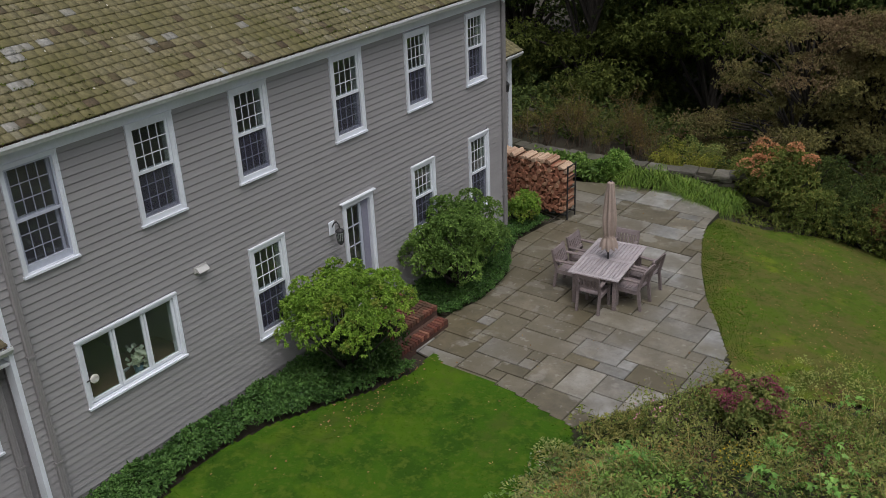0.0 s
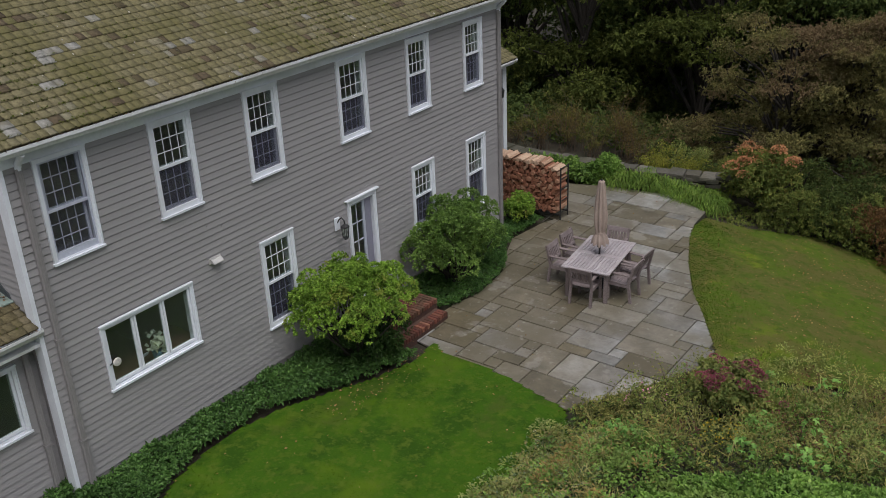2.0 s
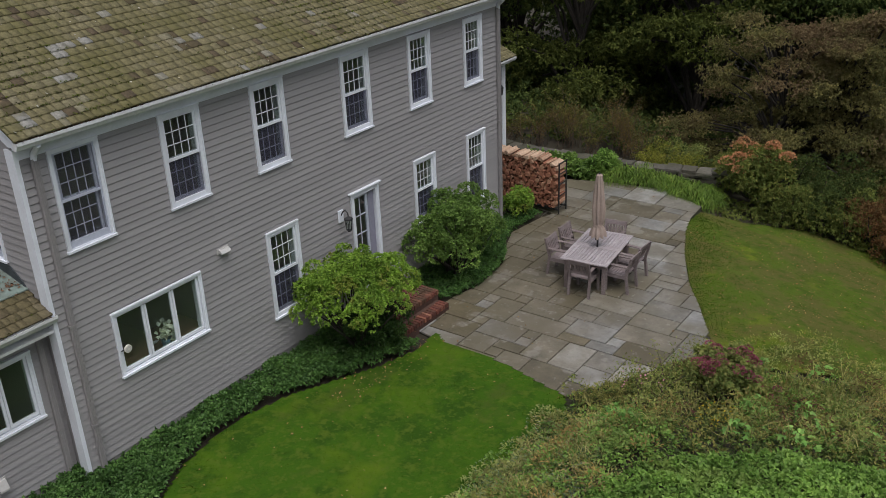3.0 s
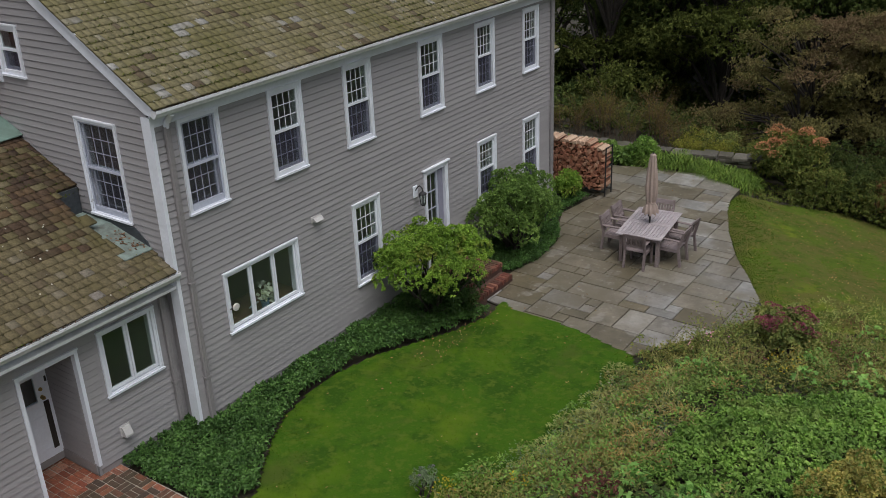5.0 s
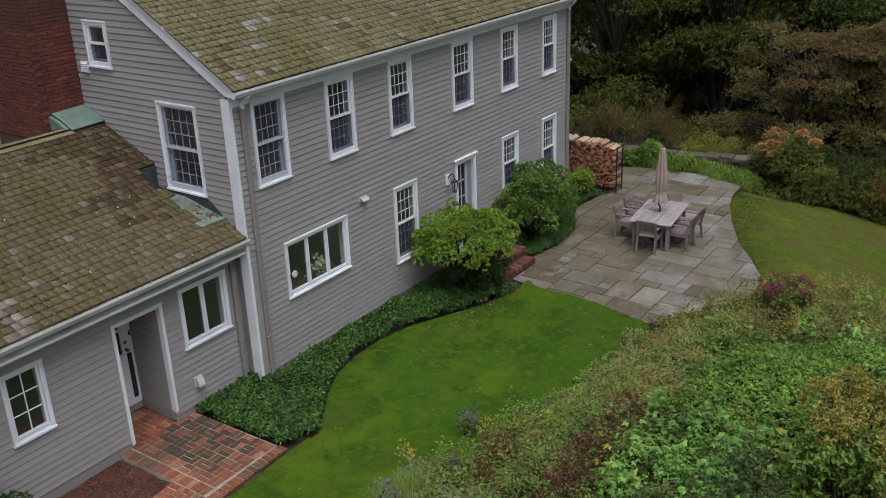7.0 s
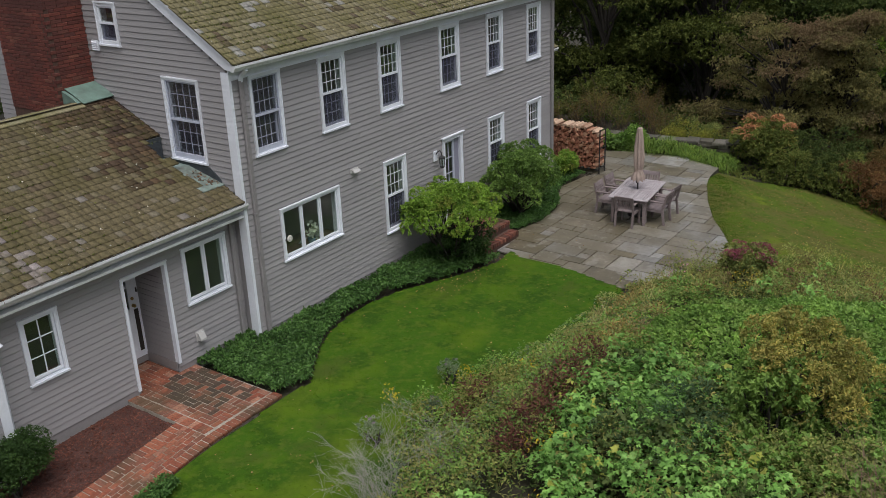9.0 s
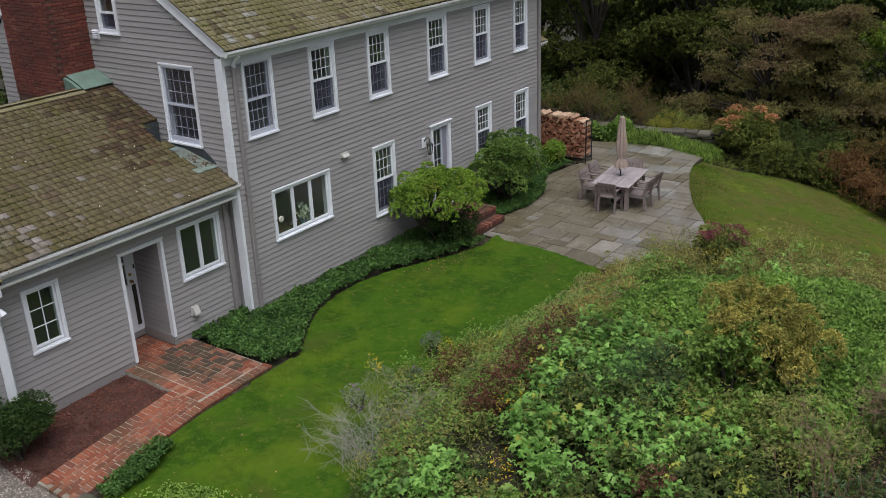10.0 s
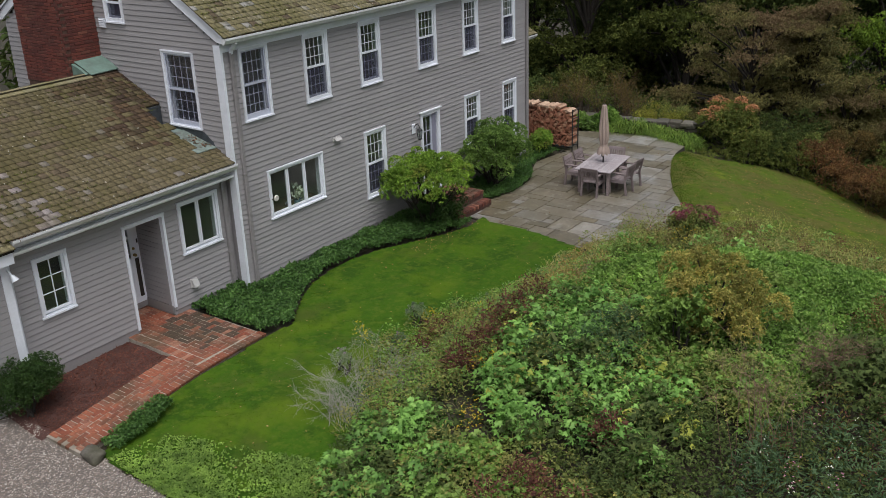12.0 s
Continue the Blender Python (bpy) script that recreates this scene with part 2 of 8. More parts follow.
LAWN = turf_mat("lawn_turf", (0.0281, 0.0724, 0.00396), (0.0455, 0.106, 0.00594), [(0.7, 0.48, (0.0666, 0.12, 0.00594)), (1.6, 0.46, (0.0186, 0.0509, 0.00396)), (5.0, 0.52, (0.0784, 0.115, 0.0119)), (0.35, 0.54, (0.0932, 0.137, 0.0088)), (12.0, 0.56, (0.0793, 0.112, 0.0154)), (0.9, 0.56, (0.0559, 0.0734, 0.0132))])
LAWN_DRY = turf_mat("thin_autumn_turf", (0.0493, 0.0839, 0.009), (0.084, 0.123, 0.0135), [(0.5, 0.55, (0.148, 0.183, 0.0126)), (0.9, 0.43, (0.0969, 0.0818, 0.027)), (3.2, 0.5, (0.0443, 0.0755, 0.0081)), (9.0, 0.54, (0.123, 0.0965, 0.036))])
COPPER_OLD = surface("dulled_copper", (0.149, 0.203, 0.182), (0.23, 0.29, 0.263), (0.0743, 0.0675, 0.054), 14, 4, 0.6, 0.15, 0)
COPPER = surface("verdigris_copper", (0.12, 0.2, 0.165), (0.18, 0.27, 0.23), (0.11, 0.15, 0.13), 9, 3, 0.55, 0.1, 0, metal=0.2)
LEAD = surface("dark_flashing", (0.03, 0.035, 0.04), (0.06, 0.07, 0.08), None, 14, 3, 0.5, 0.1, 0)
BRICK_CH = pieces_mat("red_chimney_brick", [(0.0, (0.0935, 0.0242, 0.0176)), (0.4, (0.138, 0.033, 0.0231)), (0.7, (0.165, 0.044, 0.0286)), (0.9, (0.088, 0.0286, 0.0231)), (1.0, (0.198, 0.0682, 0.044))], 40, 0.85, 0.4, (0.0715, 0.022, 0.0176), 1.2)
BRICK_PV = pieces_mat("orange_paving_brick", [(0.0, (0.19, 0.05, 0.026)), (0.3, (0.26, 0.075, 0.038)), (0.55, (0.31, 0.105, 0.055)), (0.8, (0.17, 0.055, 0.034)), (1.0, (0.36, 0.17, 0.11))], 30, 0.75, 0.35, (0.06, 0.044, 0.022), 1.3, "object", 0.4)
BRICK_MOSS = pieces_mat("moss_stained_brick", [(0.0, (0.05, 0.034, 0.024)), (0.5, (0.085, 0.046, 0.03)), (0.8, (0.06, 0.042, 0.024)), (1.0, (0.15, 0.06, 0.036))], 30, 0.8, 0.35, (0.05, 0.036, 0.02), 1.3, "object", 0.35)
BRICK_ST = pieces_mat("dark_step_brick", [(0.0, (0.08, 0.025, 0.018)), (0.3, (0.17, 0.052, 0.034)), (0.6, (0.1, 0.034, 0.025)), (0.85, (0.26, 0.1, 0.062)), (1.0, (0.3, 0.15, 0.1))], 40, 0.85, 0.5, (0.062, 0.042, 0.024), 2.6, "object", 0.4)
MORTAR = surface("lime_mortar", (0.27, 0.235, 0.19), (0.45, 0.41, 0.36), (0.1, 0.085, 0.055), 30, 1.6, 0.9, 0.2, 0)
MORTAR_D = surface("red_stained_mortar", (0.055, 0.028, 0.022), (0.1, 0.055, 0.04), None, 30, 3, 0.9, 0.2, 0)
STONE = flag_mat("bluestone_flag", [(0.0, (0.15, 0.146, 0.136)), (0.18, (0.255, 0.248, 0.234)), (0.36, (0.18, 0.161, 0.13)), (0.5, (0.23, 0.229, 0.224)), (0.66, (0.32, 0.312, 0.294)), (0.82, (0.2, 0.178, 0.14)), (1.0, (0.36, 0.345, 0.315))], 4.0, 0.4, 0.1, (0.115, 0.093, 0.058), 0.45, "object", 0.3)
STONE_M = flag_mat("algae_browned_flag", [(0.0, (0.11, 0.095, 0.066)), (0.3, (0.155, 0.134, 0.095)), (0.6, (0.13, 0.11, 0.074)), (0.8, (0.19, 0.168, 0.128)), (1.0, (0.14, 0.115, 0.07))], 4.0, 0.4, 0.1, (0.085, 0.072, 0.042), 0.6, "object", 0.3)
JOINT = surface("patio_joint_sand", (0.03, 0.026, 0.02), (0.055, 0.048, 0.035), (0.035, 0.042, 0.018), 40, 1.5, 0.95, 0.3, 0)
TEAK = surface("weathered_teak", (0.14, 0.11, 0.108), (0.25, 0.205, 0.205), (0.135, 0.103, 0.1), 9, 3, 0.75, 0.25, 0.12, stretch=(6, 1, 6))
TEAK_X = surface("weathered_teak_cross", (0.17, 0.135, 0.138), (0.28, 0.235, 0.24), (0.16, 0.125, 0.12), 9, 3, 0.75, 0.25, 0.12, stretch=(1, 6, 6))
TEAK_TOP = surface("bleached_teak_top", (0.24, 0.21, 0.22), (0.42, 0.385, 0.4), (0.26, 0.225, 0.23), 9, 3, 0.6, 0.25, 0.14, stretch=(6, 1, 6))
CANVAS = surface("faded_beige_canvas", (0.31, 0.24, 0.205), (0.38, 0.3, 0.26), (0.27, 0.21, 0.18), 14, 3, 0.9, 0.15, 0)
BLACK = surface("black_painted_steel", (0.012, 0.012, 0.013), (0.025, 0.025, 0.027), None, 20, 3, 0.45, 0.05, 0)
BRASS = surface("tarnished_brass", (0.3, 0.21, 0.08), (0.42, 0.3, 0.12), None, 20, 3, 0.35, 0.05, 0, metal=0.9)
LOGWOOD = pieces_mat("split_log_end", [(0.0, (0.265, 0.104, 0.0595)), (0.35, (0.359, 0.158, 0.0945)), (0.6, (0.218, 0.0792, 0.0455)), (0.85, (0.39, 0.194, 0.119)), (1.0, (0.429, 0.259, 0.168))], 35, 0.85, 0.4)
LOGTOP = pieces_mat("pale_split_log", [(0.0, (0.399, 0.258, 0.171)), (0.5, (0.522, 0.368, 0.261)), (1.0, (0.314, 0.175, 0.108))], 35, 0.85, 0.4)
WALLSTONE = pieces_mat("lichened_fieldstone", [(0.0, (0.062, 0.057, 0.0468)), (0.5, (0.105, 0.096, 0.0798)), (0.85, (0.0806, 0.072, 0.055)), (1.0, (0.161, 0.15, 0.124))], 14, 0.9, 0.6, (0.0558, 0.057, 0.0275), 1.3)
GRAVELM = pieces_mat("pea_gravel", [(0.0, (0.165, 0.124, 0.1)), (0.4, (0.283, 0.234, 0.201)), (0.7, (0.401, 0.354, 0.313)), (1.0, (0.59, 0.555, 0.507))], 60, 0.85, 0.2, None, 1, "island")
GRAVELBASE = surface("gravel_bed", (0.05, 0.042, 0.036), (0.22, 0.19, 0.17), None, 70, 2, 0.9, 0.8, 0)
BARK = surface("tree_bark", (0.02, 0.0165, 0.0135), (0.0425, 0.035, 0.029), None, 14, 2, 0.95, 0.8, 0, stretch=(1, 1, 0.25))
TWIG = surface("grey_twig", (0.16, 0.15, 0.12), (0.3, 0.28, 0.23), None, 20, 2, 0.9, 0.2, 0)

# ---- building helpers ----
def box(bm, x0, x1, y0, y1, z0, z1, m=None, bevel=0.0):
    vs = [bm.verts.new((x, y, z)) for z in (z0, z1) for x, y in ((x0, y0), (x1, y0), (x1, y1), (x0, y1))]
    fs = [(3, 2, 1, 0), (4, 5, 6, 7), (0, 1, 5, 4), (1, 2, 6, 5), (2, 3, 7, 6), (3, 0, 4, 7)]
    faces = [bm.faces.new([vs[i] for i in f]) for f in fs]
    if bevel:
        es = {e for f in faces for e in f.edges}
        bmesh.ops.bevel(bm, geom=list(es), offset=bevel, segments=1, affect="EDGES")
    if m is not None:
        for v in vs:
            if v.is_valid:
                v.co = m @ v.co
    return vs


def boxes(*args, bevel=0.0):
    bm = bmesh.new()
    for a in args:
        box(bm, *a, bevel=bevel)
    return bm


def tube(bm, pts, r, sides=8, close=True):
    """A round bar through points; r may be one radius or one for each point."""
    rs = r if isinstance(r, (list, tuple)) else [r] * len(pts)
    rings = []
    for i, p in enumerate(pts):
        a = Vector(pts[max(i - 1, 0)])
        b = Vector(pts[min(i + 1, len(pts) - 1)])
        q = (b - a).normalized().to_track_quat("Z", "Y")
        rings.append([bm.verts.new(Vector(p) + q @ Vector((rs[i] * math.cos(2 * math.pi * k / sides), rs[i] * math.sin(2 * math.pi * k / sides), 0))) for k in range(sides)])
    for a, b in zip(rings, rings[1:]):
        for k in range(sides):
            bm.faces.new((a[k], a[(k + 1) % sides], b[(k + 1) % sides], b[k]))
    if close:
        bm.faces.new(rings[0][::-1])
        bm.faces.new(rings[-1])
    return bm


def prism(bm, outline, axis, a, b):
    """A flat outline (2D) stretched along an axis from a to b."""
    def place(p, c):
        return {"x": (c, p[0], p[1]), "y": (p[0], c, p[1]), "z": (p[0], p[1], c)}[axis]
    lo = [bm.verts.new(place(p, a)) for p in outline]
    hi = [bm.verts.new(place(p, b)) for p in outline]
    bm.faces.new(lo[::-1])
    bm.faces.new(hi)
    k = len(outline)
    for i in range(k):
        bm.faces.new((lo[i], lo[(i + 1) % k], hi[(i + 1) % k], hi[i]))
    return bm


def mesh_of(name, bm, mat):
    bmesh.ops.recalc_face_normals(bm, faces=bm.faces)
    me = bpy.data.meshes.new(name)
    bm.to_mesh(me)
    bm.free()
    me.materials.append(mat)
    return me


def part(name, bm, mat, parent=None, label=""):
    """Links a bmesh (or a ready mesh) as one object under its thing."""
    me = bm if isinstance(bm, bpy.types.Mesh) else mesh_of(name, bm, mat)
    ob = new(name, me)
    if parent is not None:
        ob.parent = parent
        if parent.parent is None:
            ob.matrix_parent_inverse = parent.matrix_basis.inverted()
    if label:
        ob["label"] = label
    return ob


def thing(name, label, category, group="", kind="", at=(0, 0, 0), turn=0):
    ob = new(name)
    ob.empty_display_size = 0.2
    ob.matrix_world = pose(*at, 0, 0, turn)
    return tagged(ob, label, category, group, kind)


def mesh_arrays(name, verts, faces, mat, smooth=False):
    """A mesh from an (n, 3) array and an (m, k) array of corners."""
    verts = np.asarray(verts, dtype=np.float32)
    faces = np.asarray(faces, dtype=np.int32)
    me = bpy.data.meshes.new(name)
    m, k = faces.shape
    me.vertices.add(len(verts))
    me.vertices.foreach_set("co", verts.ravel())
    me.loops.add(m * k)
    me.loops.foreach_set("vertex_index", faces.ravel())
    me.polygons.add(m)
    me.polygons.foreach_set("loop_start", np.arange(0, m * k, k, dtype=np.int32))
    me.polygons.foreach_set("loop_total", np.full(m, k, dtype=np.int32))
    if smooth:
        me.polygons.foreach_set("use_smooth", np.ones(m, dtype=bool))
    me.update(calc_edges=True)
    me.validate()
    me.materials.append(mat)
    return me


def unit(v):
    return v / np.maximum(np.linalg.norm(v, axis=-1, keepdims=True), 1e-6)


def leaves(name, base, out, length, width, mat, rng, fold=0.25, droop=0.15, shape="oval"):
    """Many small folded leaves: base points, growing directions, sizes."""
    n = len(base)
    out = unit(out)
    side = unit(np.cross(out, unit(rng.normal(size=(n, 3)) * 0.5 + np.array([0, 0, 1.0]))))
    up = unit(np.cross(side, out))
    L = np.broadcast_to(length, n)[:, None]
    W = np.broadcast_to(width, n)[:, None]
    tip = base + out * L - np.array([0, 0, 1]) * L * droop
    if shape == "oval":
        mid = base + out * L * 0.5
        v = np.stack([base, mid + side * W * 0.5 + up * W * fold, tip, mid - side * W * 0.5 + up * W * fold], 1)
        f = np.array([[0, 1, 2], [0, 2, 3]])
    elif shape == "blade":
        mid = base + out * L * 0.55 + np.array([0, 0, 1]) * L * 0.12
        v = np.stack([base + side * W * 0.5, base - side * W * 0.5, mid - side * W * 0.4, mid + side * W * 0.4, tip], 1)
        f = np.array([[0, 1, 2], [0, 2, 3], [3, 2, 4]])
    else:  # lobed: five fingers
        pts = [base]
        for ang, ln in ((-1.9, 0.55), (-0.95, 0.86), (0.0, 1.05), (0.95, 0.86), (1.9, 0.55)):
            d = out * math.cos(ang) + side * math.sin(ang)
            pts.append(base + d * L * ln - np.array([0, 0, 1]) * L * droop * ln)
        for ang in (-1.5, -0.5, 0.5, 1.5):
            d = out * math.cos(ang) + side * math.sin(ang)
            pts.append(base + d * L * 0.52 + up * W * 0.1)
        v = np.stack(pts, 1)
        f = np.array([[0, 1, 6], [0, 6, 2], [0, 2, 7], [0, 7, 3], [0, 3, 8], [0, 8, 4], [0, 4, 9], [0, 9, 5]])
    k = v.shape[1]
    faces = (f[None] + (np.arange(n) * k)[:, None, None]).reshape(-1, 3)
    return mesh_arrays(name, v.reshape(-1, 3), faces, mat)


def inside(poly, x, y):
    """Which of the points lie in a polygon."""
    hit = np.zeros(np.shape(x), dtype=bool)
    for (x0, y0), (x1, y1) in zip(poly, poly[1:] + poly[:1]):
        cross = ((y0 > y) != (y1 > y)) & (x < (x1 - x0) * (y - y0) / (y1 - y0 + 1e-12) + x0)
        hit ^= cross
    return hit


def smooth(a, b, v):
    t = np.clip((v - a) / (b - a), 0, 1)
    return t * t * (3 - 2 * t)


def wave(x, y, s, seed=0):
    """Cheap rolling unevenness."""
    return (np.sin(x * s + seed) * np.cos(y * s * 1.13 + seed * 2.1) + 0.5 * np.sin(x * s * 2.3 + y * s * 1.7 + seed)) / 1.5


def ground_z(x, y):
    """Height of the land: level yard, planted mound, falls to the north-east and to the drive."""
    x, y = np.asarray(x, dtype=float), np.asarray(y, dtype=float)
    z = 0.165 + 0 * x
    z = z - 0.3 * smooth(-2.6, -5.6, y) * smooth(-1.0, 1.5, x)
    z = z - 0.29 * np.maximum(0, (x - 3.6) * 0.6 + (np.minimum(y, 24) - 13) * 0.55) * smooth(7.0, 9.5, y) * (1 - 0.55 * smooth(10, 30, x))
    z = z - 0.11 * np.maximum(0, np.minimum(y, 60) - 17) * smooth(4, 0, x)
    edge = 4.85 + 0.9 * smooth(-1.5, -5.0, y) + 0.45 * smooth(3.0, 6.0, y)
    north = smooth(7.7, 2.8, y)
    m = smooth(edge - 0.2, edge + 2.1, x) * north
    rise = 0.62 + 0.55 * smooth(-4.5, 1.2, y)
    z = z + rise * m + 0.3 * smooth(6.8, 10, x) * north + 0.25 * smooth(10, 14, x) * north
    z = z + 0.08 * m * wave(x, y, 1.7, 1)
    return z

# ---- land ----
BED_EDGE = [(1.77, -1.2), (1.8, -0.6), (1.43, -0.08), (1.05, 0.48), (0.82, 1.0), (0.7, 1.59), (0.66, 2.27), (0.84, 3.1), (1.2, 3.9), (1.54, 4.6), (1.78, 5.45), (1.68, 6.1)]
PATIO_FRONT = [(2.1, 5.86), (2.74, 5.88), (3.4, 5.82), (4.08, 5.64), (4.65, 5.52)]
MOUND_EDGE = [(5.25, 4.6), (5.0, 3.3), (4.8, 2.0), (4.7, 0.6), (4.9, -1.0), (5.4, -2.4), (5.9, -3.4), (6.5, -4.8)]
DRIVE_EDGE = [(4.6, -5.4), (3.6, -5.16), (2.7, -5.17), (2.04, -5.1)]
PATIO_RIGHT = [(5.93, 8.45), (5.29, 9.5), (4.75, 10.32), (4.25, 11.33), (3.78, 12.5), (3.55, 13.32), (3.5, 14.1)]
PATIO_BACK = [(2.3, 14.65), (0.95, 14.45), (-0.1, 14.1), (-1.5, 13.9), (-1.5, 12.6)]
PATIO_LEFT = [(0.76, 12.0), (0.62, 11.6), (0.5, 10.6), (0.75, 10.0), (1.2, 9.1), (1.32, 8.1), (1.16, 7.4), (1.16, 5.9)]
PATIO = [(1.3, 6.0)] + PATIO_FRONT + [(5.3, 6.6), (5.95, 7.8)] + PATIO_RIGHT + PATIO_BACK + PATIO_LEFT
LAWN_MAIN = BED_EDGE + PATIO_FRONT + MOUND_EDGE + DRIVE_EDGE + [(1.84, -4.6), (1.82, -2.7)]
LAWN_EAST = PATIO_RIGHT + [(4.4, 14.5), (5.6, 15.6), (7.0, 15.6), (9.5, 13.6), (13, 11.5), (18, 9), (18, 6.5), (13, 7.4), (10, 7.9), (8.2, 8.4), (6.9, 7.9), (6.2, 7.6)]


def axis_lines(lo, hi, a, b, step):
    mid = list(np.arange(a, b + step / 2, step))
    out, d, v = [], step, b
    while v < hi:
        d *= 1.35
        v += d
        out.append(v)
    low, d, v = [], step, a
    while v > lo:
        d *= 1.35
        v -= d
        low.append(v)
    return np.array(low[::-1] + mid + out)


def sheet(name, xs, ys, zf, mat, poly=None):
    X, Y = np.meshgrid(xs, ys, indexing="ij")
    Z = zf(X, Y)
    idx = np.arange(X.size).reshape(X.shape)
    q = np.stack([idx[:-1, :-1], idx[1:, :-1], idx[1:, 1:], idx[:-1, 1:]], -1).reshape(-1, 4)
    if poly:
        cx = (X[:-1, :-1] + X[1:, 1:]).ravel() / 2
        cy = (Y[:-1, :-1] + Y[1:, 1:]).ravel() / 2
        q = q[inside(poly, cx, cy)]
    return mesh_arrays(name, np.stack([X, Y, Z], -1).reshape(-1, 3), q, mat, True)


gx = axis_lines(-700, 700, -4, 18, 0.25)
gy = axis_lines(-700, 700, -8, 20, 0.25)
ground = part("ground", sheet("ground", gx, gy, lambda x, y: ground_z(x, y) - 0.05, SOIL), SOIL)
tagged(ground, "dark leafy soil running out under the woods", "ground", kind="structure")
lawn = part("lawn", sheet("lawn", np.arange(0.5, 7.2, 0.06), np.arange(-5.7, 6.3, 0.06), lambda x, y: ground_z(x, y) + 0.02 + 0.004 * wave(x, y, 2.1, 2), LAWN, LAWN_MAIN), LAWN)
tagged(lawn, "mown green lawn curving past the house bed", "lawn", kind="structure")
lawn_far = part("lawn", sheet("lawn_far", np.arange(3.2, 18.2, 0.06), np.arange(6.3, 16, 0.06), lambda x, y: ground_z(x, y) + 0.02 + 0.004 * wave(x, y, 2.1, 2), LAWN_DRY, LAWN_EAST), LAWN_DRY)
tagged(lawn_far, "patchy yellow-green lawn sloping away from the patio", "lawn", kind="structure")


def scatter(poly, n, rng):
    a = np.array(poly)
    lo, hi = a.min(0), a.max(0)
    p = lo + rng.random((int(n * 3) + 10, 2)) * (hi - lo)
    return p[inside(poly, p[:, 0], p[:, 1])][:n]


def polygon_area(poly):
    a = np.array(poly)
    b = np.roll(a, -1, 0)
    return abs((a[:, 0] * b[:, 1] - b[:, 0] * a[:, 1]).sum()) / 2


GRASS = leaf_mat("grass_blades", [(0.0, (0.0263, 0.0624, 0.00254)), (0.45, (0.0394, 0.0862, 0.00424)), (0.8, (0.0512, 0.0995, 0.00593)), (1.0, (0.0802, 0.102, 0.0119))], 0.7, 0.3, [(0.7, 0.48, (0.0671, 0.114, 0.00508)), (1.6, 0.48, (0.0196, 0.0514, 0.00338)), (5.0, 0.52, (0.0787, 0.111, 0.0102))], 0.06)
GRASS_E = leaf_mat("dry_grass_blades", [(0.0, (0.0403, 0.0768, 0.0081)), (0.45, (0.0655, 0.108, 0.0113)), (0.8, (0.0882, 0.121, 0.0162)), (1.0, (0.133, 0.112, 0.0356))], 0.7, 0.3, [(0.5, 0.55, (0.131, 0.168, 0.0113)), (0.9, 0.43, (0.0882, 0.0768, 0.0243)), (3.2, 0.5, (0.0378, 0.0674, 0.00729))], 0.04)
for poly, host, dens, mt, lab in ((LAWN_MAIN, lawn, 5200, GRASS, "short green grass"), (LAWN_EAST, lawn_far, 2300, GRASS_E, "thin patchy autumn grass")):
    rng = np.random.default_rng(5)
    p = scatter(poly, int(min(95000, dens * polygon_area(poly))), rng)
    b = np.column_stack([p, ground_z(p[:, 0], p[:, 1]) + 0.004])
    o = rng.normal(size=(len(p), 3)) * np.array([0.7, 0.7, 0.15]) + np.array([0, 0, 0.3])
    g = part("grass", leaves("grass", b, o, rng.uniform(0.03, 0.06, len(p)), rng.uniform(0.008, 0.014, len(p)), mt, rng, 0.1, 0.25), mt, host, lab)
    tagged(g, kind="stuff")

rng = np.random.default_rng(6)
edge_x = np.interp(yy := rng.uniform(8.5, 14.0, 9000), [q[1] for q in PATIO_RIGHT], [q[0] for q in PATIO_RIGHT])
p = np.column_stack([edge_x + np.abs(rng.normal(size=len(yy))) * 0.5, yy])
b = np.column_stack([p, ground_z(p[:, 0], p[:, 1]) + 0.015])
o = rng.normal(size=(len(p), 3)) * 0.6 + np.array([0, 0, 0.5])
tagged(part("grass", leaves("grass", b, o, rng.uniform(0.024, 0.052, len(p)), rng.uniform(0.007, 0.012, len(p)), GRASS, rng, 0.1, 0.25), GRASS, lawn_far, "greener grass along the patio"), kind="stuff")

# patio: sand bed and single flags
bed = bmesh.new()
prism(bed, PATIO, "z", 0.02, 0.158)
patio = part("patio", bed, JOINT)
tagged(patio, "irregular bluestone flag patio with sandy mossy joints", "patio", kind="structure")


def clip_poly(poly, axis, v, keep_less):
    out = []
    for p, q in zip(poly, poly[1:] + poly[:1]):
        a, b = (p[axis] <= v) == keep_less or p[axis] == v, (q[axis] <= v) == keep_less or q[axis] == v
        if a:
            out.append(p)
        if a != b:
            t = (v - p[axis]) / (q[axis] - p[axis])
            out.append(tuple(p[i] + t * (q[i] - p[i]) for i in (0, 1)))
    return out


def flag_cells(rng):
    """Random ashlar: a grid of small units filled with rectangles of several sizes."""
    u = 0.275
    x0, y0, nx, ny = -1.6, 5.4, 29, 35
    used = np.zeros((nx, ny), dtype=bool)
    sizes = [(4, 3), (3, 2), (3, 3), (2, 2), (3, 2), (2, 3), (4, 2), (3, 2), (2, 1), (2, 2)]
    for j in range(ny):
        for i in range(nx):
            if used[i, j]:
                continue
            order = rng.permutation(len(sizes))
            for k in order:
                w, h = sizes[k]
                if i + w <= nx and j + h <= ny and not used[i:i + w, j:j + h].any():
                    break
            else:
                w, h = 1, 1
            used[i:i + w, j:j + h] = True
            yield x0 + i * u, y0 + j * u, w * u, h * u


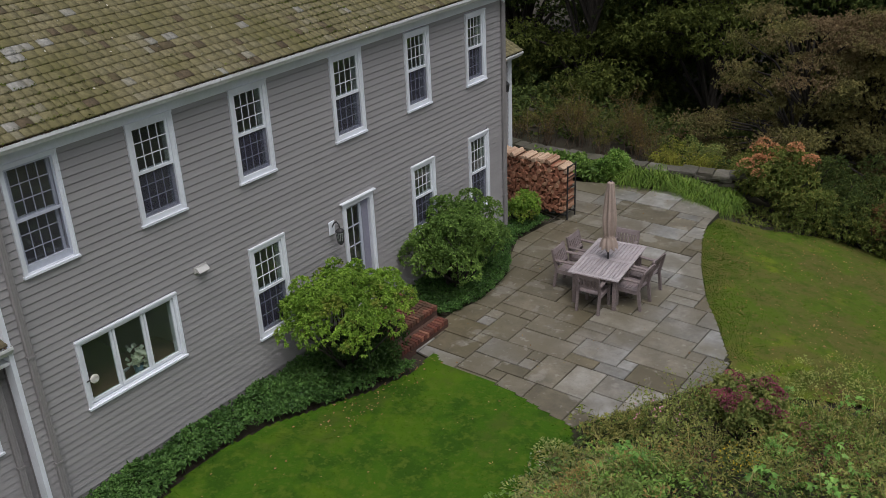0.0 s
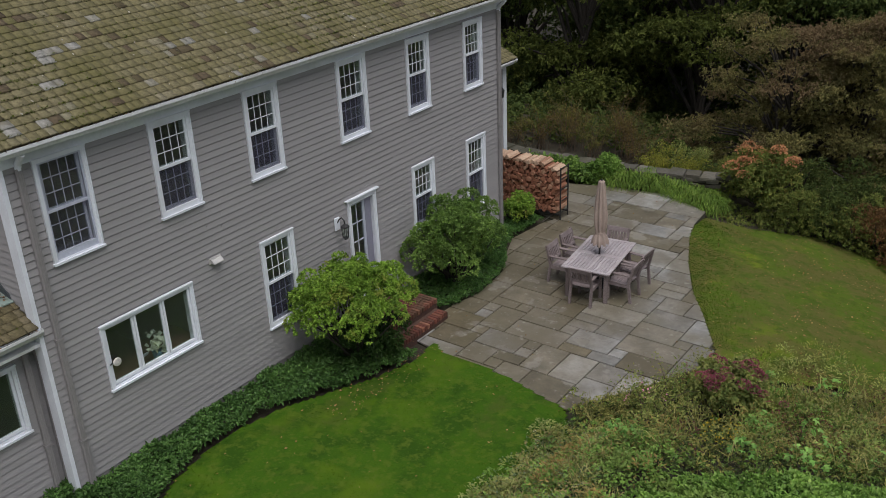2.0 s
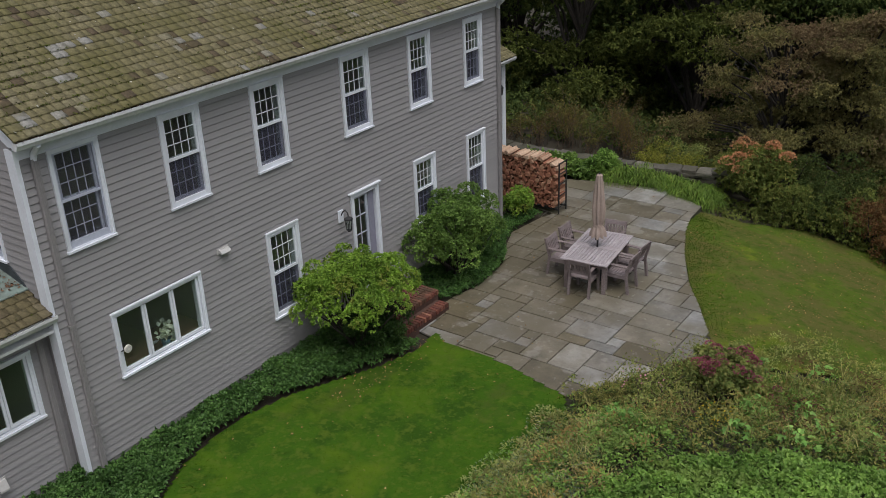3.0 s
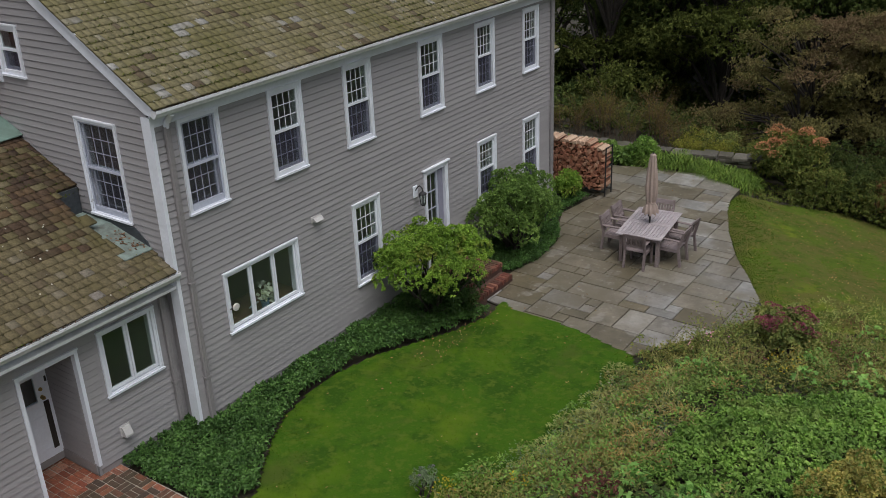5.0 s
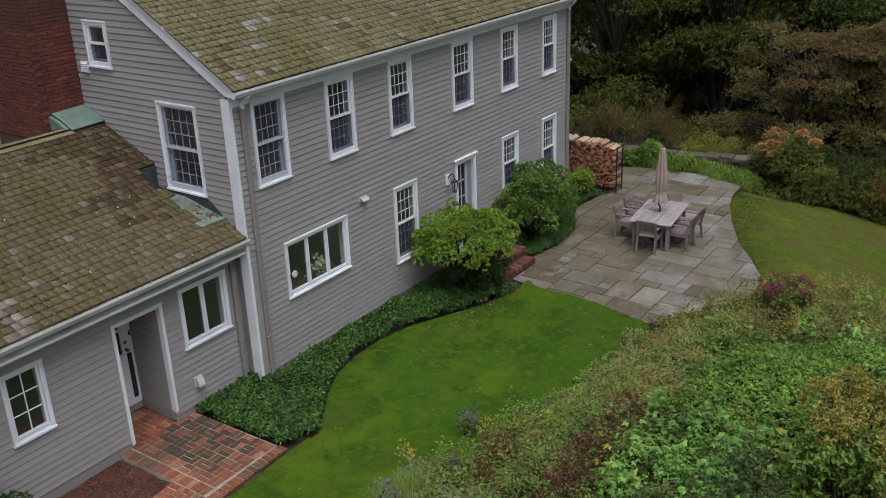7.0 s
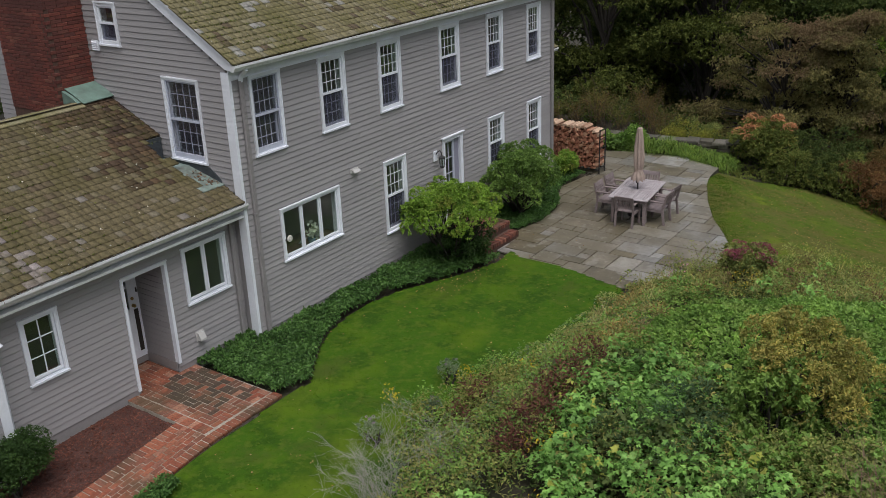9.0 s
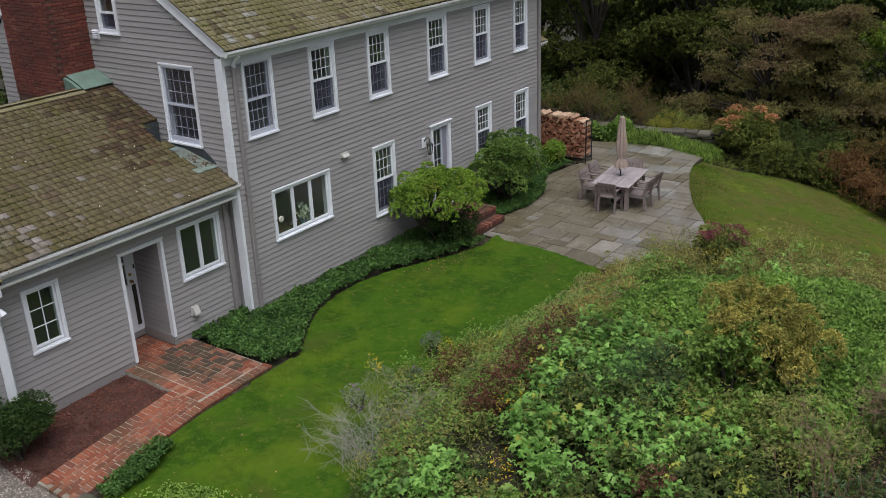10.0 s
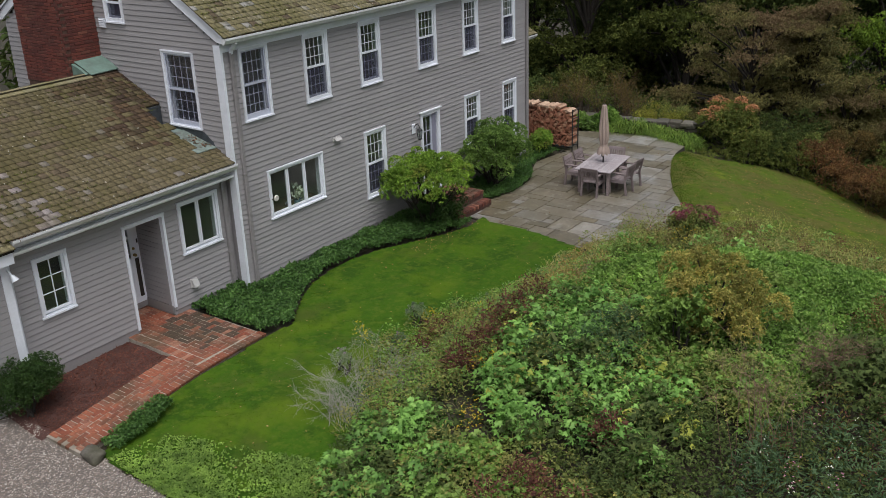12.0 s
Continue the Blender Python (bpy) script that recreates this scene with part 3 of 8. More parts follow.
rng = np.random.default_rng(11)
for fx, fy, fw, fh in flag_cells(rng):
    gap = 0.01
    sl = PATIO
    for ax, v, less in ((0, fx + gap, False), (0, fx + fw - gap, True), (1, fy + gap, False), (1, fy + fh - gap, True)):
        sl = clip_poly(sl, ax, v, less) if len(sl) > 2 else []
    if len(sl) < 3 or polygon_area(sl) < 0.01:
        continue
    bm = bmesh.new()
    cx, cy = sum(p[0] for p in sl) / len(sl), sum(p[1] for p in sl) / len(sl)
    top = 0.18 + rng.uniform(-0.004, 0.004)
    prism(bm, [(p[0] - cx, p[1] - cy) for p in sl], "z", -0.03, 0.0)
    es = [e for e in bm.edges if all(v.co.z > -0.001 for v in e.verts)]
    bmesh.ops.bevel(bm, geom=es, offset=0.006, segments=1, affect="EDGES")
    browned = rng.random() < 0.15 + 0.75 * smooth(4.2, 1.8, cx) * smooth(14.8, 11.5, cy) * smooth(5.5, 6.2, cy)
    f = part("flagstone", bm, STONE_M if browned else STONE, patio)
    f.matrix_basis = pose(cx, cy, top, rng.uniform(-0.25, 0.25), rng.uniform(-0.25, 0.25), 0)

# ---- house ----
MAIN = ("x", 0.0, 1)      # street-side wall of the main block, faces +x
WING = ("x", -0.32, 1)    # low wing, set back
GABLE = ("y", 0.0, -1)    # gable wall of the main block, faces -y
EXPO = 0.105


def wpt(wall, u, d, z):
    ax, v, s = wall
    return (v + s * d, u, z) if ax == "x" else (u, v + s * d, z)


def wbox(bm, wall, u0, u1, d0, d1, z0, z1):
    a, b = wpt(wall, u0, d0, z0), wpt(wall, u1, d1, z1)
    lo, hi = [min(p) for p in zip(a, b)], [max(p) for p in zip(a, b)]
    return box(bm, lo[0], hi[0], lo[1], hi[1], lo[2], hi[2])


def cut_spans(lo, hi, cuts):
    spans = [(lo, hi)]
    for a, b in cuts:
        spans = [s for p, q in spans for s in ((p, min(q, a)), (max(p, b), q)) if s[1] - s[0] > 0.01]
    return spans


def wall_with_openings(name, label, wall, u0, u1, z0, z1, holes, top=None, boards_from=None, inner=-0.16):
    """A wall with real openings and one clapboard after another, cut round the openings. top(z) narrows a gable."""
    bm = bmesh.new()
    zs = sorted({z0, z1, *[h[2] for h in holes], *[h[3] for h in holes]})
    zs = [z for z in zs if z0 <= z <= z1]
    for a, b in zip(zs, zs[1:]):
        cuts = [(h[0], h[1]) for h in holes if h[2] < b - 1e-4 and h[3] > a + 1e-4]
        for p, q in cut_spans(u0, u1, cuts):
            wbox(bm, wall, p, q, inner, -0.004, a, b)
    w = part(name, bm, SIDING)
    tagged(w, label, "wall", kind="structure")
    z = boards_from if boards_from is not None else z0
    rnd = random.Random(name)
    slot = 0.009
    while z < (top[0] if top else z1) - 0.02:
        zt = min(z + EXPO, top[0] if top else z1)
        lo, hi = u0, u1
        if top:
            lo, hi = top[1](z + EXPO * 0.4)
        cuts = [(h[0], h[1]) for h in holes if h[2] < z + EXPO * 0.8 and h[3] > z + EXPO * 0.2]
        for p, q in cut_spans(lo, hi, cuts):
            stops = [p]
            while q - stops[-1] > 4.9:
                stops.append(stops[-1] + rnd.uniform(2.4, 4.2))
            stops.append(q)
            for a, b in zip(stops, stops[1:]):
                bm = bmesh.new()
                vs = wbox(bm, wall, a + 0.001, b - 0.001, 0.0, 0.02, z + slot, zt)
                for v in vs:
                    i = 0 if wall[0] == "x" else 1
                    out = (v.co[i] - wall[1]) * wall[2] > 0.01
                    if out and v.co.z > z + 0.05:
                        v.co[i] = wall[1] + wall[2] * 0.008
                part("clapboard", bm, SIDING, w)
        z += EXPO
    return w


def pane_at(wall, u0, u1, z0, z1, d, parent, glass):
    bm = bmesh.new()
    wbox(bm, wall, u0, u1, d - 0.002, d + 0.002, z0, z1)
    p = part("pane", bm, glass, parent)
    p.visible_shadow = False
    return p


def sash(wall, name, u0, u1, z0, z1, d, cols, rows, parent, mat, rail=0.036, bar=0.012, glass=None):
    bm = bmesh.new()
    wbox(bm, wall, u0, u0 + rail, d - 0.018, d + 0.018, z0, z1)
    wbox(bm, wall, u1 - rail, u1, d - 0.018, d + 0.018, z0, z1)
    wbox(bm, wall, u0 + rail, u1 - rail, d - 0.018, d + 0.018, z0, z0 + rail * 1.15)
    wbox(bm, wall, u0 + rail, u1 - rail, d - 0.018, d + 0.018, z1 - rail, z1)
    a0, a1, b0, b1 = u0 + rail, u1 - rail, z0 + rail * 1.15, z1 - rail
    for i in range(1, cols):
        u = a0 + (a1 - a0) * i / cols
        wbox(bm, wall, u - bar / 2, u + bar / 2, d - 0.006, d + 0.006, b0, b1)
    for j in range(1, rows):
        z = b0 + (b1 - b0) * j / rows
        wbox(bm, wall, a0, a1, d - 0.005, d + 0.005, z - bar / 2, z + bar / 2)
    s = part(name, bm, mat, parent)
    for i in range(cols):
        for j in range(rows):
            pane_at(wall, a0 + (a1 - a0) * i / cols, a0 + (a1 - a0) * (i + 1) / cols, b0 + (b1 - b0) * j / rows, b0 + (b1 - b0) * (j + 1) / rows, d, s, glass or GLASS_STORM)
    return s


COUNT = {"window": 0}


def casing(wall, u0, u1, z0, z1, parent, cw=0.066, sill=True, cap=False, apron=0.07):
    bm = bmesh.new()
    wbox(bm, wall, u0, u0 + cw, -0.01, 0.034, z0 + 0.03, z1 - cw)
    wbox(bm, wall, u1 - cw, u1, -0.01, 0.034, z0 + 0.03, z1 - cw)
    wbox(bm, wall, u0, u1, -0.01, 0.037, z1 - cw, z1)
    # outer bead
    wbox(bm, wall, u0 - 0.01, u0 + 0.012, 0.0, 0.046, z0 + 0.03, z1 - 0.014)
    wbox(bm, wall, u1 - 0.012, u1 + 0.01, 0.0, 0.046, z0 + 0.03, z1 - 0.014)
    wbox(bm, wall, u0 - 0.014, u1 + 0.014, 0.0, 0.052, z1 - 0.014, z1 + 0.012)
    # reveal
    wbox(bm, wall, u0 + cw - 0.006, u0 + cw, -0.15, -0.008, z0 + 0.03, z1 - cw)
    wbox(bm, wall, u1 - cw, u1 - cw + 0.006, -0.15, -0.008, z0 + 0.03, z1 - cw)
    if cap:
        wbox(bm, wall, u0 - 0.06, u1 + 0.06, 0.0, 0.08, z1 + 0.015, z1 + 0.04)
    part("casing", bm, WHITE, parent)
    if sill:
        bm = bmesh.new()
        wbox(bm, wall, u0 - 0.025, u1 + 0.025, -0.1, 0.06, z0, z0 + 0.03)
        wbox(bm, wall, u0 + cw, u1 - cw, -0.1, 0.026, z0 + 0.03, z0 + 0.03 + apron)
        part("sill", bm, WHITE, parent)


def double_hung(wall, u0, u1, z0, z1, label, screen="lower", cols=4, rows=3):
    COUNT["window"] += 1
    w = thing("window_%d" % COUNT["window"], label, "window", "double-hung windows", "structure", wpt(wall, (u0 + u1) / 2, 0, z0))
    both = screen == "all"
    cw = 0.05 if both else 0.066
    casing(wall, u0, u1, z0, z1, w, cw, apron=0.02 if both else 0.07)
    a0, a1, b0, b1 = u0 + cw, u1 - cw, z0 + (0.05 if both else 0.1), z1 - cw
    mid = (b0 + b1) / 2
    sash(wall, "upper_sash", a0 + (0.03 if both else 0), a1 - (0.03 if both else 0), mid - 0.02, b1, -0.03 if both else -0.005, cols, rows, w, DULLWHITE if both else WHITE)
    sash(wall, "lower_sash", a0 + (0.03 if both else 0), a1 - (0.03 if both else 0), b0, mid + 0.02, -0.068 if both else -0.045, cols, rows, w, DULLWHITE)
    bm = bmesh.new()
    if both:
        wbox(bm, wall, a0 + 0.025, a1 - 0.025, 0.004, 0.006, b0, b1)
        part("insect_screen", bm, SCREEN_FINE, w, "fine grey full-height insect screen")
        bm = bmesh.new()
        wbox(bm, wall, a0 + 0.025, a1 - 0.025, -0.004, 0.018, mid - 0.018, mid + 0.018)
        wbox(bm, wall, a0, a0 + 0.025, -0.02, 0.014, b0, b1)
        wbox(bm, wall, a1 - 0.025, a1, -0.02, 0.014, b0, b1)
        wbox(bm, wall, a0 + 0.025, a1 - 0.025, -0.03, 0.012, b0, b0 + 0.09)
        wbox(bm, wall, a0 + 0.025, a1 - 0.025, -0.02, 0.013, b1 - 0.03, b1)
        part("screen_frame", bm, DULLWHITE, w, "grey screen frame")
    elif screen == "lower":
        wbox(bm, wall, a0, a1, -0.004, -0.002, b0, mid)
        part("insect_screen", bm, SCREEN, w, "fine dark insect screen over the lower sash")
    return w


def casement(wall, u0, u1, z0, z1, lights, label, cols=1, rows=1):
    COUNT["window"] += 1
    w = thing("window_%d" % COUNT["window"], label, "window", "", "structure", wpt(wall, (u0 + u1) / 2, 0, z0))
    casing(wall, u0, u1, z0, z1, w, 0.05, apron=0.02)
    a0, a1, b0, b1 = u0 + 0.05, u1 - 0.05, z0 + 0.07, z1 - 0.05
    step = (a1 - a0) / lights
    for i in range(lights):
        sash(wall, "casement_sash", a0 + step * i + 0.004, a0 + step * (i + 1) - 0.004, b0, b1, -0.012, cols, rows, w, WHITE, 0.036, 0.018, glass=GLASS)
    return w


# openings of the street-side wall: casing outer edges
UPPER = [(0.4, 1.13, 5.06), (2.13, 2.85, 5.055), (3.87, 4.57, 5.055), (5.95, 6.68, 5.05), (7.82, 8.49, 5.025), (9.63, 10.26, 5.0)]
LOWER = [(3.84, 4.565, 1.02, 2.6), (7.82, 8.5, 1.28, 2.61), (9.63, 10.3, 1.03, 2.61)]
TRI = (0.81, 2.42, 1.5, 2.53)
DOOR = (5.95, 6.7, 0.53, 2.56)


def hole(u0, u1, z0, z1, c=0.02):
    return (u0 + c, u1 - c, z0 + 0.03, z1 - c)


main_holes = [hole(a, b, 3.64, t) for a, b, t in UPPER] + [hole(*q) for q in LOWER] + [hole(*TRI), (DOOR[0] + 0.06, DOOR[1] - 0.06, DOOR[2], DOOR[3] - 0.06)]
LEN = 10.92
wall_east = wall_with_openings("wall_east", "taupe-grey clapboard house wall with white-trimmed windows", MAIN, 0.016, LEN, 0.1, 5.2, main_holes, boards_from=0.357)
for a, b, t in UPPER:
    first = a < 1
    double_hung(MAIN, a, b, 3.64, t, "white double-hung window fully behind a grey screen" if first else "white twelve-over-twelve double-hung window with screened lower sash", "all" if first else "lower")
for q in LOWER:
    double_hung(MAIN, *q, "white ground-floor double-hung window with small panes")
tri_window = casement(MAIN, *TRI, 3, "wide white three-light casement window")

# gable wall
def gable_span(z):
    lo, hi = -7.13, 0.0
    if z > 5.2:
        lo = -7.13 + (z - 5.2) / 0.61
        hi = -(z - 5.2) / 0.61
    return lo, hi


gable_holes = [hole(-1.7, -0.79, 3.49, 4.99), hole(-3.3, -2.73, 5.42, 6.2)]
wall_south = wall_with_openings("wall_south", "taupe-grey clapboard gable wall above the low roof", GABLE, -7.13, 0.0, 0.1, 5.2, gable_holes, top=(7.3, gable_span), boards_from=2.562)
bm = bmesh.new()
# gable triangle behind the boards, left open at the small window
for z in np.arange(5.2, 7.36, 0.04):
    lo, hi = gable_span(z + 0.04)
    for p, q in cut_spans(lo, hi, [(gable_holes[1][0], gable_holes[1][1])] if gable_holes[1][2] - 0.03 < z < gable_holes[1][3] else []):
        wbox(bm, GABLE, p, q, -0.16, -0.004, z, z + 0.04)
part("gable_backing", bm, SIDING, wall_south)
double_hung(GABLE, -1.7, -0.79, 3.49, 4.99, "white double-hung gable window behind a grey screen", "all")
double_hung(GABLE, -3.3, -2.73, 5.42, 6.2, "small white attic window", "lower", 1, 1)

# remaining walls, floors and ceilings of the main block
bm = boxes((-7.13, -6.98, 0, LEN, 0.1, 5.2))
tagged(part("wall_west", bm, SIDING), "grey rear wall of the house", "wall", kind="structure")
bm = boxes((-6.98, -0.17, LEN - 0.16, LEN, 0.1, 5.2))
prism(bm, [(-7.13, 5.2), (0, 5.2), (-3.565, 7.375)], "y", LEN - 0.16, LEN)
tagged(part("wall_north", bm, SIDING), "grey end wall of the house", "wall", kind="structure")
tagged(part("floor", boxes((-6.98, -0.17, 0.17, LEN - 0.17, 0.3, 0.5)), INFLOOR), "dark wooden ground floor", "floor", kind="structure")
tagged(part("ceiling", boxes((-6.98, -0.17, 0.17, LEN - 0.17, 2.85, 3.1)), INSIDE), "plain plaster ceiling", "ceiling", kind="structure")
tagged(part("ceiling", boxes((-6.98, -0.17, 0.17, LEN - 0.17, 5.2, 5.28)), INSIDE), "plain plaster upper ceiling", "ceiling", kind="structure")
bm = boxes((-3.6, -3.5, 0.17, LEN - 0.17, 0.5, 2.85), (-3.6, -3.5, 0.17, LEN - 0.17, 3.1, 5.2))
for y in (2.9, 5.3, 7.3, 9.0):
    box(bm, -3.5, -0.17, y, y + 0.1, 0.5, 2.85)
for y in (1.7, 3.4, 5.4, 7.3, 9.1):
    box(bm, -3.5, -0.17, y, y + 0.1, 3.1, 5.2)
tagged(part("partition", bm, INSIDE), "plain interior partition walls", "wall", kind="structure")
# foundation strip
tagged(part("foundation", boxes((-6.8, 0.006, 0.02, LEN - 0.02, -0.1, 0.36)), GREYPAINT), "grey painted foundation board", "trim", kind="structure")


# ---- roofs ----
def shingle_block(u, s0, w, expo, thick, lift):
    """Corners of wedge shingles in roof coordinates (along, up the slope, off the slope)."""
    n = len(u)
    L = expo + 0.1
    c = np.zeros((n, 8, 3))
    for k, (a, b, h) in enumerate([(0, 0, 0), (1, 0, 0), (1, 1, 0), (0, 1, 0), (0, 0, 1), (1, 0, 1), (1, 1, 1), (0, 1, 1)]):
        c[:, k, 0] = u + w * a
        c[:, k, 1] = s0 + L * b
        c[:, k, 2] = (0.004 + lift + thick if h else 0.004 + lift * 0.6) * (1 - b) + (0.003 if h else 0.0) * b
    return c


SH_FACES = np.array([[4, 5, 6, 7], [0, 1, 5, 4], [1, 2, 6, 5], [3, 0, 4, 7], [0, 3, 2, 1]])


def shingled(roof, org, along, up, length, run, expo, seed, keep, mats, odd=(), skip=None, moss=0):
    """Courses of shingles on a slope; those in the kept stretch are pieces of their own, the rest one joined part."""
    rng = np.random.default_rng(seed)
    along, up = np.array(along, float), np.array(up, float)
    off = np.cross(along, up)
    off = off if off[2] > 0 else -off
    us, ss, ws = [], [], []
    s = -0.03
    while s < run - 0.02:
        u = -rng.uniform(0, 0.12)
        while u < length:
            w = rng.choice([0.09, 0.115, 0.14, 0.165, 0.2], p=[0.15, 0.25, 0.3, 0.2, 0.1]) * rng.uniform(0.92, 1.08)
            a, b = max(u, 0), min(u + w - 0.004, length)
            if b - a > 0.03:
                us.append(a), ws.append(b - a), ss.append(s + rng.normal() * 0.0015)
            u += w
        s += expo
    us, ss, ws = np.array(us), np.array(ss), np.array(ws)
    n = len(us)
    c = shingle_block(us, ss, ws, expo, rng.uniform(0.028, 0.034, n), rng.uniform(0.0, 0.003, n))
    world_c = np.array(org, float) + c[..., 0:1] * along + c[..., 1:2] * up + c[..., 2:3] * off
    pick = (us > keep[0]) & (us < keep[1]) & (ss > keep[2]) & (ss < keep[3])
    chosen = np.flatnonzero(pick)[:300]
    single = np.zeros(n, dtype=bool)
    single[chosen] = True
    rest = ~single
    owner = np.full(n, -1)
    lots = []
    for chance, mt, lab in odd:
        hit = ((owner < 0)) & (rng.random(n) < chance(us, ss))
        owner[hit] = len(lots)
        rest &= ~hit
        hit = hit & ~single
        lots.append((hit, mt, lab))
    hollow = np.zeros(n, dtype=bool) if skip is None else skip(us, ss)
    rest &= ~hollow
    chosen = [i for i in chosen if not hollow[i]]
    lots = [(hit & ~hollow, mt, lab) for hit, mt, lab in lots]
    lots.append((rest, mats[0], "mossy weathered cedar shingles"))
    for hit, mt, lab in lots:
        rr = np.flatnonzero(hit)
        f = (SH_FACES[None] + (np.arange(len(rr)) * 8)[:, None, None]).reshape(-1, 4)
        tagged(part("shingles", mesh_arrays("shingles", world_c[rr].reshape(-1, 3), f, mt), mt, roof, lab), kind="stuff")
    for i in chosen:
        o = world_c[i, 0]
        mt = mats[1] if owner[i] < 0 else odd[owner[i]][1]
        ob = part("shingle", mesh_arrays("shingle", world_c[i] - o, SH_FACES, mt), mt, roof)
        ob.location = o
    if moss:
        # moss tufts and lichen along the butts of the courses
        course = np.round(rng.uniform(0, run / expo - 1, moss))
        a = rng.uniform(0.02, length - 0.02, moss)
        keep_m = wave(a, course * expo, 1.1, 4) + 0.6 * wave(a, course * expo, 4.3, 9) + rng.normal(size=moss) * 0.3 > 0.15 + 0.35 * smooth(0.2, 2.2, course * expo)
        a, course = a[keep_m], course[keep_m]
        q = -0.03 + course * expo + rng.normal(size=len(a)) * 0.006 - 0.004
        b = np.array(org, float) + a[:, None] * along + q[:, None] * up + rng.uniform(0.02, 0.046, (len(a), 1)) * off
        tagged(part("moss", leaves("moss", b, rng.normal(size=(len(a), 3)) * 0.5 + along * rng.choice([-1, 1], (len(a), 1)) + off * 0.3, rng.uniform(0.02, 0.05, len(a)), rng.uniform(0.012, 0.026, len(a)), MOSS, rng, 0.1, 0.1), MOSS, roof, "green moss along the shingle courses"), kind="stuff")


def flecks(roof, org, along, up, length, run, n, seed):
    """Small pale lichen flecks and bits of leaf lying on the shingles."""
    rng = np.random.default_rng(seed)
    along, up = np.array(along, float), np.array(up, float)
    off = np.cross(along, up)
    off = off if off[2] > 0 else -off
    b = np.array(org, float) + rng.uniform(0.05, length - 0.05, (n, 1)) * along + run * rng.random((n, 1)) ** 1.3 * up + 0.038 * off
    o = rng.normal(size=(n, 1)) * along + rng.normal(size=(n, 1)) * up
    tagged(part("flecks", leaves("flecks", b, o, rng.uniform(0.02, 0.05, n), rng.uniform(0.015, 0.035, n), FLECK, rng, 0.0, 0.0), FLECK, roof, "small pale lichen flecks and leaf bits"), kind="stuff")


FLECK = leaf_mat("lichen_flecks", [(0.0, (0.31, 0.291, 0.248)), (0.6, (0.372, 0.36, 0.322)), (0.8, (0.124, 0.0744, 0.0434)), (1.0, (0.149, 0.062, 0.0372))], 0.9, 0.0, None, 0.1)


def slope_deck(bm, x_e, z_e, x_r, z_r, y0, y1, t=0.05):
    prism(bm, [(x_e, z_e), (x_r, z_r), (x_r, z_r - t), (x_e, z_e - t)], "y", y0, y1)


PITCH = 0.61
k = math.hypot(1, PITCH)
roof_main = part("roof", boxes((-3.595, -3.535, -0.12, LEN + 0.12, 7.66, 7.71)), UNDERLAY)
tagged(roof_main, "mossy olive cedar-shingle gable roof with pale loose shingles", "roof", kind="structure")
bm = bmesh.new()
slope_deck(bm, 0.2, 5.385, -3.565, 7.69, -0.07, LEN + 0.1)
slope_deck(bm, -7.33, 5.385, -3.565, 7.69, -0.07, LEN + 0.1)
part("roof_deck", bm, UNDERLAY, roof_main)
shingled(roof_main, (0.24, -0.12, 5.375), (0, 1, 0), (-1 / k, 0, PITCH / k), LEN + 0.22, 4.43, 0.142, 3, (0.0, 4.2, 0.05, 1.9), (SHINGLE, SHINGLE_P), (
    (lambda a, b: 0.014 * (a < 7) + 0.2 * smooth(0.2, 0.05, np.abs(b - 1.42 + 0.13 * a - 0.12 * np.sin(a * 3.4))) * smooth(0.7, 1.0, a) * smooth(6.4, 5.4, a) * (np.sin(a * 4.1 + 1.0) > -0.1), GREY_SH, "loose pale grey shingles"),
    (lambda a, b: 0.05 + 0.12 * (np.sin(a * 1.7 + b * 2.9) > 0.6), BROWN_SH, "browner weathered shingles")), None, 16000)
flecks(roof_main, (0.24, -0.12, 5.375), (0, 1, 0), (-1 / k, 0, PITCH / k), LEN + 0.22, 4.2, 230, 61)
shingled(roof_main, (-7.37, LEN + 0.1, 5.375), (0, -1, 0), (1 / k, 0, PITCH / k), LEN + 0.22, 4.43, 0.142, 4, (0, 0, 0, 0), (SHINGLE, SHINGLE_P))

# eaves, frieze, gutter, rake boards of the main block
bm = bmesh.new()
wbox(bm, MAIN, -0.02, LEN, 0.0, 0.03, 5.06, 5.28)
wbox(bm, MAIN, -0.06, LEN + 0.06, 0.0, 0.17, 5.26, 5.31)
wbox(bm, MAIN, -0.06, LEN + 0.06, 0.15, 0.18, 5.22, 5.36)
tagged(part("trim", bm, WHITE), "white frieze board and soffit under the eaves", "trim", kind="structure")


def gutter(name, x0, z0, y0, y1, label):
    bm = bmesh.new()
    prof = [(0, 0.1), (0, 0), (0.03, -0.012), (0.07, 0.0), (0.085, 0.03), (0.105, 0.06), (0.105, 0.1), (0.097, 0.1), (0.097, 0.064), (0.077, 0.035), (0.064, 0.008), (0.03, 0.0), (0.008, 0.008), (0.008, 0.1)]
    prism(bm, [(x0 + p, z0 + q) for p, q in prof], "y", y0, y1)
    prism(bm, [(x0 + p, z0 + q) for p, q in prof[:7]], "y", y0 - 0.004, y0)
    prism(bm, [(x0 + p, z0 + q) for p, q in prof[:7]], "y", y1, y1 + 0.004)
    g = part(name, bm, GUTTER)
    tagged(g, label, "gutter")
    return g


gut = gutter("gutter", 0.182, 5.25, -0.1, LEN + 0.08, "long white roof gutter with leaf litter stains")
wing_gut = gutter("gutter", 0.0, 2.83, -4.72, 0.0, "low white wing gutter stained with leaf litter")


